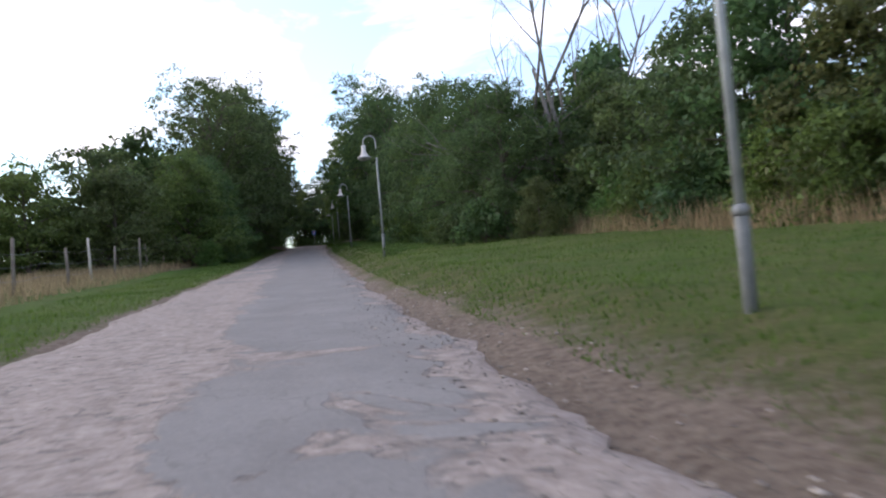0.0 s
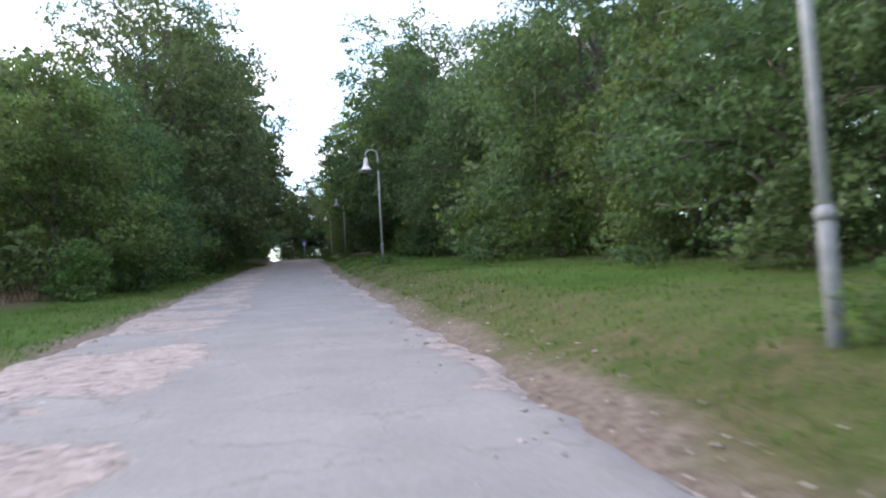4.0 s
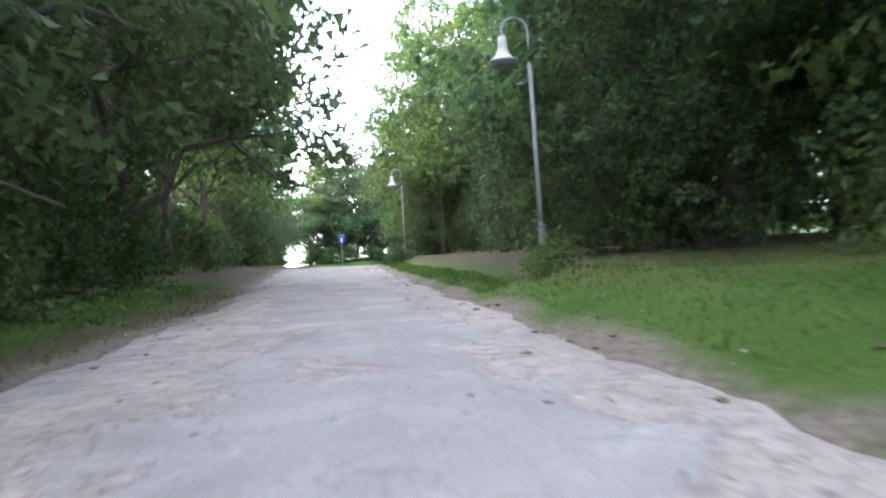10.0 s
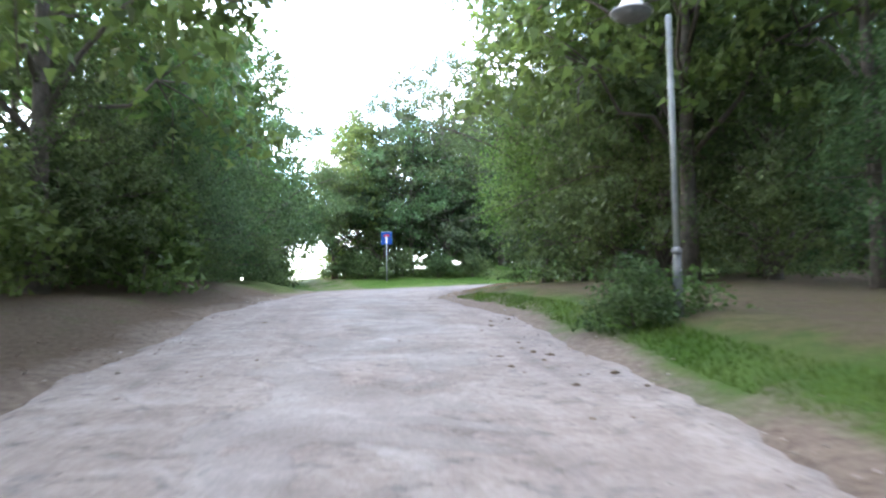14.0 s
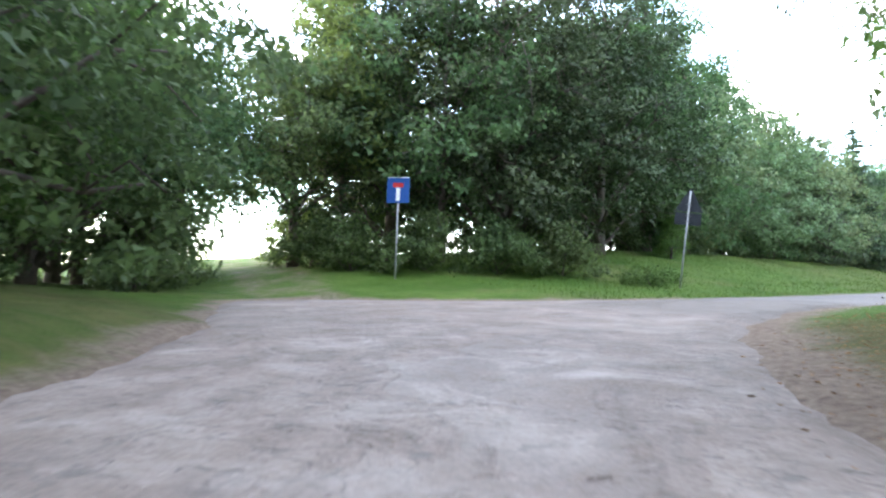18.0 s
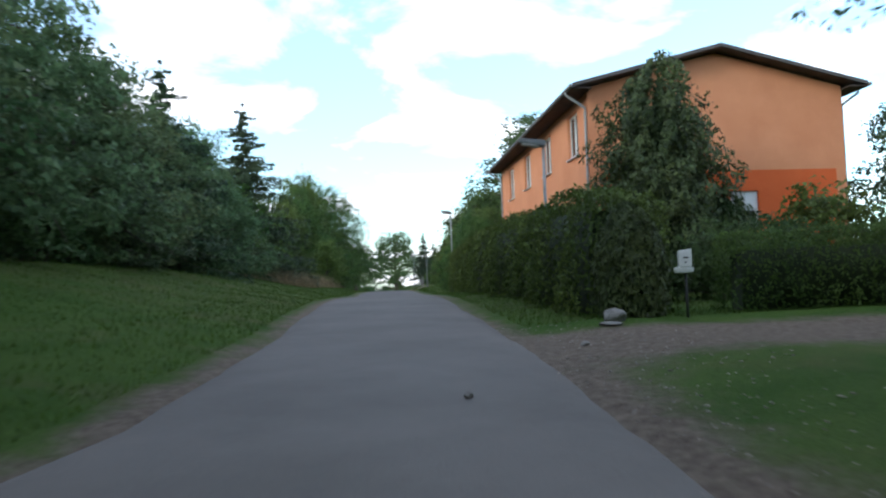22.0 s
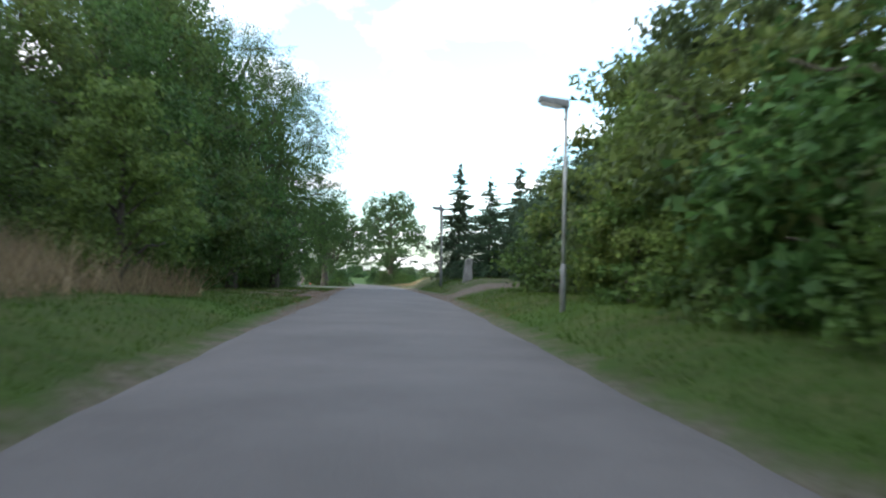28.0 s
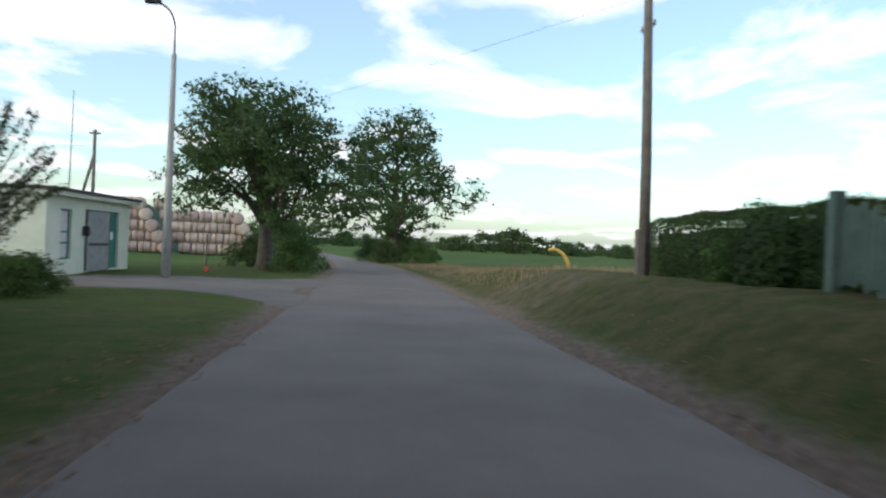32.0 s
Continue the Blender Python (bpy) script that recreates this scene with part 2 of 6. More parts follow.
def lane_material():
    """Worn grey tarmac, broken away to pinkish sand and gravel; U runs along the lane, V across it."""
    m = bpy.data.materials.new("worn_lane")
    m.use_nodes = True
    t = m.node_tree
    b = t.nodes["Principled BSDF"]
    b.inputs["Roughness"].default_value = 0.9
    b.inputs["Specular IOR Level"].default_value = 0.2
    uv = t.nodes.new("ShaderNodeUVMap")
    geo = t.nodes.new("ShaderNodeNewGeometry")
    sep = t.nodes.new("ShaderNodeSeparateXYZ")
    t.links.new(uv.outputs[0], sep.inputs[0])

    def math_(op, a, b_, c=None):
        n = t.nodes.new("ShaderNodeMath")
        n.operation = op
        for i, v in enumerate((a, b_, c)):
            if v is None:
                continue
            if isinstance(v, (int, float)):
                n.inputs[i].default_value = v
            else:
                t.links.new(v, n.inputs[i])
        return n.outputs[0]

    def curve(source, low, high, stops):
        mr = node(t, "ShaderNodeMapRange")
        mr.inputs["From Min"].default_value, mr.inputs["From Max"].default_value = low, high
        t.links.new(source, mr.inputs["Value"])
        r = t.nodes.new("ShaderNodeValToRGB")
        while len(r.color_ramp.elements) < len(stops):
            r.color_ramp.elements.new(0.5)
        for e, (p, v) in zip(r.color_ramp.elements, stops):
            e.position, e.color = (p - low) / (high - low), (v, v, v, 1)
        t.links.new(mr.outputs[0], r.inputs[0])
        return r.outputs[0]

    # how much tarmac is left: along the lane, and across it
    along = curve(sep.outputs[0], 0, 150, [(0, 0.20), (5, 0.24), (10, 0.34), (18, 0.42), (40, 0.46), (62, 0.44), (80, 0.34), (110, 0.18), (140, 0.14), (150, 0.3)])
    across = curve(sep.outputs[1], -4.5, 4, [(-4.5, 0.30), (-2.6, 0.42), (-1.6, 0.36), (-0.7, 0.72), (0.9, 0.72), (1.5, 0.48), (2.1, 0.20), (4, 0.1)])
    early = curve(sep.outputs[0], 0, 150, [(0, 0.26), (24, 0.20), (44, 0.04), (60, 0.0)])
    leftside = curve(sep.outputs[1], -4.5, 4, [(-4.5, 1.0), (-1.3, 0.9), (-0.6, 0.0)])
    big = node(t, "ShaderNodeTexNoise", Scale=0.55, Detail=9.0, Roughness=0.62, Distortion=0.6)
    t.links.new(geo.outputs["Position"], big.inputs["Vector"])
    level = math_("ADD", math_("ADD", along, across), math_("MULTIPLY", big.outputs[0], 1.5))
    level = math_("SUBTRACT", level, math_("MULTIPLY", early, leftside))
    tar = curve(level, 1.45, 1.75, [(1.58, 0.0), (1.62, 1.0)])
    edge = curve(level, 1.45, 1.75, [(1.555, 0.0), (1.585, 1.0), (1.615, 0.0)])
    # colours
    grit = node(t, "ShaderNodeTexNoise", Scale=22.0, Detail=6.0, Roughness=0.75)
    t.links.new(geo.outputs["Position"], grit.inputs["Vector"])
    soft = node(t, "ShaderNodeTexNoise", Scale=1.1, Detail=5.0)
    t.links.new(geo.outputs["Position"], soft.inputs["Vector"])
    blend = math_("ADD", math_("MULTIPLY", grit.outputs[0], 0.6), math_("MULTIPLY", soft.outputs[0], 0.4))

    def two(c0, c1, p0=0.36, p1=0.64):
        r = t.nodes.new("ShaderNodeValToRGB")
        r.color_ramp.elements[0].position, r.color_ramp.elements[1].position = p0, p1
        r.color_ramp.elements[0].color, r.color_ramp.elements[1].color = (*c0, 1), (*c1, 1)
        t.links.new(blend, r.inputs[0])
        return r.outputs[0]

    def mixed(f, a, c):
        n = t.nodes.new("ShaderNodeMix")
        n.data_type = "RGBA"
        t.links.new(f, n.inputs["Factor"])
        t.links.new(a, n.inputs["A"])
        t.links.new(c, n.inputs["B"])
        return n.outputs["Result"]

    clump = node(t, "ShaderNodeTexNoise", Scale=5.5, Detail=7.0, Roughness=0.72, Distortion=0.4)
    t.links.new(geo.outputs["Position"], clump.inputs["Vector"])
    plain_blend, blend = blend, math_("ADD", math_("MULTIPLY", grit.outputs[0], 0.3), math_("MULTIPLY", clump.outputs[0], 0.7))
    sand = two((0.225, 0.176, 0.152), (0.45, 0.372, 0.33), 0.36, 0.64)
    rough_blend, blend = blend, plain_blend
    tarmac = two((0.180, 0.164, 0.154), (0.25, 0.228, 0.214))
    dusk = two((0.12, 0.108, 0.10), (0.2, 0.18, 0.165))
    colour = mixed(tar, sand, tarmac)
    rim = math_("MULTIPLY", edge, 0.55)
    colour = mixed(rim, colour, dusk)
    # dust and wheel-worn streaks, and rough darker earth towards the bend
    stretch = t.nodes.new("ShaderNodeCombineXYZ")
    t.links.new(math_("MULTIPLY", sep.outputs[0], 0.22), stretch.inputs[0])
    t.links.new(math_("MULTIPLY", sep.outputs[1], 1.5), stretch.inputs[1])
    streak = node(t, "ShaderNodeTexNoise", Scale=1.0, Detail=7.0, Roughness=0.65, Distortion=0.7)
    t.links.new(stretch.outputs[0], streak.inputs["Vector"])
    earth = curve(sep.outputs[0], 0, 150, [(0, 0.0), (70, 0.0), (100, 0.5), (150, 0.6)])
    colour = mixed(earth, colour, two((0.185, 0.150, 0.130), (0.35, 0.298, 0.265)))
    worn = math_("MULTIPLY", curve(streak.outputs[0], 0.3, 0.75, [(0.42, 0.0), (0.62, 1.0)]), curve(sep.outputs[0], 0, 150, [(0, 0.15), (60, 0.25), (100, 0.6), (150, 0.7)]))
    colour = mixed(worn, colour, two((0.135, 0.112, 0.098), (0.245, 0.208, 0.182)))
    crack = node(t, "ShaderNodeTexVoronoi", Scale=0.7)
    crack.feature = "DISTANCE_TO_EDGE"
    warp = node(t, "ShaderNodeTexNoise", Scale=1.4, Detail=4.0)
    t.links.new(geo.outputs["Position"], warp.inputs["Vector"])
    bent = t.nodes.new("ShaderNodeVectorMath")
    bent.operation = "MULTIPLY_ADD"
    bent.inputs[1].default_value = (1.6, 1.6, 0.0)
    t.links.new(warp.outputs["Color"], bent.inputs[0])
    t.links.new(geo.outputs["Position"], bent.inputs[2])
    t.links.new(bent.outputs[0], crack.inputs["Vector"])
    gap = math_("MULTIPLY", curve(crack.outputs["Distance"], 0.0, 0.06, [(0.004, 0.8), (0.018, 0.0)]), curve(soft.outputs[0], 0.3, 0.7, [(0.44, 0.0), (0.56, 1.0)]))
    colour = mixed(gap, colour, dusk)
    bend = curve(math_("ADD", sep.outputs[0], math_("MULTIPLY", big.outputs[0], 8.0)), 130, 155, [(138.0, 0.0), (146.0, 0.75)])
    colour = mixed(bend, colour, two((0.130, 0.108, 0.095), (0.245, 0.208, 0.180)))
    # pits and crumbled lips where the tarmac is gone, with crevice shade put into their colour, and brown blotches of
    # trodden earth
    flat_ = t.nodes.new("ShaderNodeCombineXYZ")
    t.links.new(math_("MULTIPLY", sep.outputs[0], 1.7), flat_.inputs[0])
    t.links.new(sep.outputs[1], flat_.inputs[1])
    pit_noise = node(t, "ShaderNodeTexNoise", Scale=4.2, Detail=4.0, Roughness=0.6, Distortion=0.5)
    t.links.new(flat_.outputs[0], pit_noise.inputs["Vector"])
    pit = math_("MULTIPLY", curve(pit_noise.outputs[0], 0.5, 0.8, [(0.585, 0.0), (0.655, 0.75)]), math_("SUBTRACT", 1.0, math_("MULTIPLY", tar, 0.85)))
    colour = mixed(pit, colour, dusk)
    blot = node(t, "ShaderNodeTexNoise", Scale=0.9, Detail=7.0, Roughness=0.68, Distortion=0.9)
    t.links.new(geo.outputs["Position"], blot.inputs["Vector"])
    brown = math_("MULTIPLY", curve(blot.outputs[0], 0.3, 0.75, [(0.46, 0.0), (0.62, 0.8)]), curve(sep.outputs[0], 0, 155, [(0, 0.0), (70, 0.0), (95, 0.45), (128, 0.6), (146, 0.9), (152, 0.0)]))
    colour = mixed(brown, colour, two((0.120, 0.090, 0.072), (0.250, 0.198, 0.165)))
    pale = math_("MULTIPLY", curve(blot.outputs[0], 0.2, 0.6, [(0.34, 0.75), (0.46, 0.0)]), curve(sep.outputs[0], 0, 155, [(0, 0.0), (60, 0.0), (80, 0.5), (140, 0.6), (150, 0.0)]))
    colour = mixed(pale, colour, two((0.30, 0.252, 0.225), (0.46, 0.40, 0.36)))
    # the sound asphalt of the village road begins at the bend
    reach = math_("ADD", sep.outputs[0], math_("MULTIPLY", big.outputs[0], 5.0))
    new_top = curve(reach, 145, 155, [(148.2, 0.0), (150.6, 1.0)])
    kept = math_("MULTIPLY", new_top, curve(math_("ADD", sep.outputs[1], big.outputs[0]), -5, 0, [(-2.6, 0.0), (-2.2, 1.0)]))
    colour = mixed(kept, colour, two((0.128, 0.110, 0.097), (0.172, 0.149, 0.132)))
    t.links.new(colour, b.inputs["Base Color"])
    height = math_("ADD", math_("MULTIPLY", tar, 0.7), math_("MULTIPLY", rough_blend, math_("SUBTRACT", 1.12, tar)))
    height = math_("SUBTRACT", height, math_("MULTIPLY", pit, 0.6))
    bp = node(t, "ShaderNodeBump", Strength=0.95, Distance=0.05)
    t.links.new(height, bp.inputs["Height"])
    t.links.new(bp.outputs[0], b.inputs["Normal"])
    return m


worn_lane = lane_material()


def turf_material():
    """Mown grass that gives way to bare earth, leaf litter and far field by noisy edges."""
    m = bpy.data.materials.new("turf")
    m.use_nodes = True
    t = m.node_tree
    b = t.nodes["Principled BSDF"]
    b.inputs["Roughness"].default_value = 0.95
    b.inputs["Specular IOR Level"].default_value = 0.1
    geo = t.nodes.new("ShaderNodeNewGeometry")

    def cloudy(scale, detail=6.0, rough=0.65):
        n = node(t, "ShaderNodeTexNoise", Scale=scale, Detail=detail, Roughness=rough)
        t.links.new(geo.outputs["Position"], n.inputs["Vector"])
        return n.outputs[0]

    def two(source, c0, c1, p0=0.35, p1=0.65):
        r = t.nodes.new("ShaderNodeValToRGB")
        r.color_ramp.elements[0].position, r.color_ramp.elements[1].position = p0, p1
        r.color_ramp.elements[0].color, r.color_ramp.elements[1].color = (*c0, 1), (*c1, 1)
        t.links.new(source, r.inputs[0])
        return r.outputs[0]

    def mixed(f, a, c, kind="MIX"):
        n = t.nodes.new("ShaderNodeMix")
        n.data_type, n.blend_type = "RGBA", kind
        if isinstance(f, float):
            n.inputs["Factor"].default_value = f
        else:
            t.links.new(f, n.inputs["Factor"])
        t.links.new(a, n.inputs["A"])
        t.links.new(c, n.inputs["B"])
        return n.outputs["Result"]

    def mask(name, soft=0.22, scale=1.6):
        a = t.nodes.new("ShaderNodeAttribute")
        a.attribute_name = name
        add = t.nodes.new("ShaderNodeMath")
        add.operation = "ADD"
        t.links.new(a.outputs["Fac"], add.inputs[0])
        t.links.new(cloudy(scale, 8.0, 0.7), add.inputs[1])
        r = node(t, "ShaderNodeMapRange")
        r.inputs["From Min"].default_value, r.inputs["From Max"].default_value = 1.0 - soft, 1.0 + soft
        t.links.new(add.outputs[0], r.inputs["Value"])
        return r.outputs[0]

    grain = two(cloudy(38.0, 5.0, 0.75), (0.55, 0.55, 0.55), (1.5, 1.5, 1.5), 0.3, 0.7)
    lush = two(cloudy(0.45), (0.044, 0.092, 0.014), (0.080, 0.127, 0.027))
    straw = two(cloudy(1.4), (0.115, 0.095, 0.045), (0.17, 0.14, 0.075))
    dry = two(cloudy(0.33, 7.0, 0.7), (0.0, 0.0, 0.0), (0.7, 0.7, 0.7), 0.54, 0.78)
    grass = mixed(dry, lush, straw)
    grass = mixed(1.0, grass, grain, "MULTIPLY")
    soil = two(cloudy(9.0, 8.0, 0.75), (0.118, 0.085, 0.064), (0.27, 0.212, 0.168))
    brown = two(cloudy(14.0, 7.0, 0.8), (0.055, 0.038, 0.026), (0.165, 0.12, 0.08))
    crop = two(cloudy(0.06), (0.050, 0.092, 0.022), (0.085, 0.125, 0.034))
    parched = mixed(1.0, two(cloudy(1.9, 7.0, 0.7), (0.056, 0.072, 0.020), (0.135, 0.110, 0.055)), grain, "MULTIPLY")
    grass = mixed(mask("dry", 0.3, 0.8), grass, parched)
    colour = mixed(mask("field", 0.3, 0.3), grass, crop)
    colour = mixed(mask("litter"), colour, brown)
    colour = mixed(mask("earth"), colour, soil)
    t.links.new(colour, b.inputs["Base Color"])
    bp = node(t, "ShaderNodeBump", Strength=0.9, Distance=0.05)
    t.links.new(cloudy(24.0, 6.0, 0.75), bp.inputs["Height"])
    t.links.new(bp.outputs[0], b.inputs["Normal"])
    return m


turf = turf_material()

# ---- plan: the line that the lane and the road follow (x, y, height of the surface) ----
LINE = [(11.5, -59, -2.6), (5.9, -30, -1.5), (0, 0, 0.05), (-4.07, 20.6, 1.37), (-8.03, 42.8, 2.88), (-12.3, 65.3, 4.52),
        (-16.5, 89.6, 6.42), (-19.8, 107.9, 7.64), (-21.8, 120.0, 8.6), (-23.1, 125.8, 8.9), (-23.65, 131.1, 9.15),
        (-23.1, 136.4, 9.42), (-21.2, 141.1, 9.68), (-18.2, 145.5, 10.0), (-13.9, 150.1, 10.2), (-8.7, 155.1, 10.46),
        (-2.6, 161.3, 10.74), (4.24, 168.1, 10.97), (17.7, 181.05, 10.98), (31.0, 194.6, 11.2), (39.3, 202.9, 11.22),
        (46.9, 210.6, 11.12), (54.5, 218.3, 10.98), (76, 239.5, 10.45), (97, 261.5, 10.0), (128, 298, 9.4), (200, 395, 8.6)]


def smooth_line(points, step=1.0):
    """Points a metre apart along a smooth curve through the given ones."""
    p = np.array(points, float)
    fine = []
    for i in range(len(p) - 1):
        a, b = p[max(i - 1, 0)], p[min(i + 2, len(p) - 1)]
        k = np.linspace(0, 1, 40, endpoint=False)[:, None]
        p0, p1 = p[i], p[i + 1]
        la, lb, l = np.linalg.norm(p0 - a) or 1, np.linalg.norm(b - p1) or 1, np.linalg.norm(p1 - p0)
        m0 = (p1 - a) / (la + l) * l if i else (p1 - p0)
        m1 = (b - p0) / (lb + l) * l if i < len(p) - 2 else (p1 - p0)
        fine.append((2 * k ** 3 - 3 * k ** 2 + 1) * p0 + (k ** 3 - 2 * k ** 2 + k) * m0 + (3 * k ** 2 - 2 * k ** 3) * p1 + (k ** 3 - k ** 2) * m1)
    fine = np.vstack(fine + [p[-1:]])
    run = np.concatenate([[0], np.cumsum(np.linalg.norm(np.diff(fine[:, :2], axis=0), axis=1))])
    s = np.arange(0, run[-1], step)
    return np.stack([np.interp(s, run, fine[:, i]) for i in range(3)], 1), s, run, fine


AXIS, AXIS_S, _run, _fine = smooth_line(LINE)
_zero = _run[np.argmin(np.abs(_fine[:, 0]) + np.abs(_fine[:, 1]))]
AXIS_S = AXIS_S - _zero
_d = np.gradient(AXIS[:, :2], axis=0)
AXIS_U = _d / np.linalg.norm(_d, axis=1)[:, None]

LEFT = ([-60, 0, 40, 74, 82, 88, 92, 113, 122, 127, 131, 134, 136.4, 138.3, 140.7, 142.4, 144.2, 145.9, 146.8, 148.1, 150.6, 158, 165, 180, 212, 230, 255, 420],
        [-3.6, -3.6, -3.3, -3.0, -2.9, -2.3, -2.3, -2.9, -3.2, -2.7, -2.5, -3.0, -3.5, -4.2, -5.6, -7.6, -10.0, -9.4, -7.2, -5.0, -3.2, -2.1, -1.95, -2.2, -2.15, -1.5, -1.65, -1.6])
RIGHT = ([-60, 0, 40, 70, 80, 88, 95, 98, 112, 118, 124, 130, 138, 146, 152, 160, 180, 206, 230, 255, 420],
         [1.9, 1.85, 1.85, 2.15, 2.45, 2.25, 2.25, 2.45, 2.75, 2.8, 2.6, 2.5, 2.85, 1.9, 1.6, 1.9, 2.3, 2.35, 2.75, 2.9, 2.4])
# heights of the land beside the road, at two distances on either hand
L_NEAR = ([-60, 80, 100, 122, 130, 138, 142, 150, 158, 185, 205, 219, 226, 245, 262, 276, 290, 420], [0.05, 0.08, 0.35, 0.4, 0.5, 0.5, 0.1, 0.15, 0.35, 0.4, 0.5, 0.45, 0.1, 0.05, 0.0, 0.0, 0.0, 0.0])
L_FAR = ([-60, 80, 100, 122, 130, 136, 141, 144.5, 150, 158, 185, 205, 219, 226, 245, 262, 276, 290, 420], [0.2, 0.3, 0.9, 0.9, 1.5, 1.5, 0.5, 0.25, 1.0, 1.75, 1.75, 1.6, 1.4, 0.4, 0.0, 0.0, 0.05, 0.05, -0.3])
R_NEAR = ([-60, 0, 100, 125, 145, 200, 215, 232, 240, 250, 258, 269, 279, 292, 420], [0.35, 0.4, 0.5, 0.45, 0.15, 0.1, 0.35, 0.4, 0.8, 0.7, 0.92, 1.0, 0.75, 0.3, 0.0])
R_FAR = ([-60, 0, 100, 125, 145, 165, 200, 236, 256, 270, 285, 310, 420], [0.75, 0.75, 0.85, 0.7, 0.3, 0.2, 0.4, 0.8, 1.0, 1.1, 0.7, 0.2, -0.3])


def land(x, y):
    """Height of the ground without the roads' bed, with the station along the line and the distance across it."""
    x, y = np.atleast_1d(np.asarray(x, float)), np.atleast_1d(np.asarray(y, float))
    z, s, lat = np.empty_like(x), np.empty_like(x), np.empty_like(x)
    for i in range(0, len(x), 4000):
        px, py = x[i:i + 4000, None], y[i:i + 4000, None]
        dx, dy = px - AXIS[None, :, 0], py - AXIS[None, :, 1]
        d2 = dx * dx + dy * dy
        w = 1 / (d2 + 2.0) ** 2
        z[i:i + 4000] = (w * AXIS[None, :, 2]).sum(1) / w.sum(1)
        j = d2.argmin(1)
        k = np.arange(len(j))
        s[i:i + 4000] = AXIS_S[j] + (dx[k, j] * AXIS_U[j, 0] + dy[k, j] * AXIS_U[j, 1])
        across = dx[k, j] * AXIS_U[j, 1] - dy[k, j] * AXIS_U[j, 0]
        lat[i:i + 4000] = np.sign(across) * np.sqrt(d2[k, j])
    le, re = np.interp(s, *LEFT), np.interp(s, *RIGHT)
    out_l, out_r = np.maximum(le - lat, 0), np.maximum(lat - re, 0)

    def ease(v):
        v = np.clip(v, 0, 1)
        return v * v * (3 - 2 * v)

    fade = 1 - ease((np.abs(lat) - 40) / 60)
    near_l, far_l = np.interp(s, *L_NEAR), np.interp(s, *L_FAR)
    near_r, far_r = np.interp(s, *R_NEAR), np.interp(s, *R_FAR)
    z = z + fade * (near_l * ease(out_l / 2.2) + (far_l - near_l) * ease((out_l - 1.5) / 7.5))
    z = z + fade * (near_r * ease(out_r / 2.2) + (far_r - near_r) * ease((out_r - 2) / 9))
    away = np.maximum(np.abs(lat) - 60, np.maximum(s - 330, -20 - s))
    z = z + (8.6 - z) * ease(away / 160)
    z = z + 0.05 * np.sin(x * 0.9 + 1.3 * np.sin(y * 0.37)) * np.sin(y * 0.83 + 1.1 * np.sin(x * 0.29)) * np.clip((out_l + out_r) / 1.5, 0, 1)
    return z, s, lat


def height(x, y):
    return float(land([x], [y])[0][0])


def spot(s, lat):
    """The place s metres along the line and lat metres to the right of it."""
    i = np.interp(s, AXIS_S, np.arange(len(AXIS_S)))
    k = int(np.clip(round(i), 0, len(AXIS) - 1))
    u = AXIS_U[k]
    c = AXIS[k, :2] + u * (s - AXIS_S[k])
    return float(c[0] + u[1] * lat), float(c[1] - u[0] * lat)


def along(s):
    """Compass turn, in degrees, of a thing whose own y runs along the line there."""
    k = int(np.abs(AXIS_S - s).argmin())
    return math.degrees(math.atan2(-AXIS_U[k, 0], AXIS_U[k, 1]))


# ---- mesh helpers ----
def mesh_of(name, verts, faces, mat, smooth=False, uv=None):
    """A mesh from an array of points and an array of faces with equal corners."""
    verts, faces = np.asarray(verts, np.float32), np.asarray(faces, np.int32)
    me = bpy.data.meshes.new(name)
    n, k = faces.shape
    me.vertices.add(len(verts))
    me.vertices.foreach_set("co", verts.ravel())
    me.loops.add(n * k)
    me.loops.foreach_set("vertex_index", faces.ravel())
    me.polygons.add(n)
    me.polygons.foreach_set("loop_start", np.arange(0, n * k, k, dtype=np.int32))
    me.polygons.foreach_set("loop_total", np.full(n, k, np.int32))
    if uv is not None:
        layer = me.uv_layers.new(name="plan")
        layer.data.foreach_set("uv", np.asarray(uv, np.float32)[faces.ravel()].ravel())
    me.update(calc_edges=True)
    if smooth:
        me.polygons.foreach_set("use_smooth", np.ones(n, bool))
    me.materials.append(mat)
    return me


def part(name, data, mat, parent=None, label=""):
    """Links a bmesh or a mesh as one object under a thing or a part."""
    if isinstance(data, bmesh.types.BMesh):
        me = bpy.data.meshes.new(name)
        data.to_mesh(me)
        data.free()
        me.materials.append(mat)
        data = me
    ob = new(name, data)
    if parent is not None:
        ob.parent = parent
    if label:
        ob["label"] = label
    return ob


def thing(name, label, category, group="", at=None, kind=""):
    ob = new(name)
    ob.empty_display_size = 0.3
    if at is not None:
        ob.matrix_world = at
    return tagged(ob, label, category, group, kind)


def box(x0, x1, y0, y1, z0, z1, bevel=0.0, bm=None, m=None):
    """A box between two corners, with softened edges."""
    bm = bm or bmesh.new()
    made = bmesh.ops.create_cube(bm, size=1)["verts"]
    bmesh.ops.scale(bm, vec=(x1 - x0, y1 - y0, z1 - z0), verts=made)
    bmesh.ops.translate(bm, vec=((x0 + x1) / 2, (y0 + y1) / 2, (z0 + z1) / 2), verts=made)
    if bevel:
        edges = list({e for v in made for e in v.link_edges})
        made = [v for v in bmesh.ops.bevel(bm, geom=edges, offset=bevel, segments=2, affect="EDGES", profile=0.6)["verts"]] or made
    if m is not None:
        bmesh.ops.transform(bm, matrix=m, verts=bm.verts[:])
    return bm


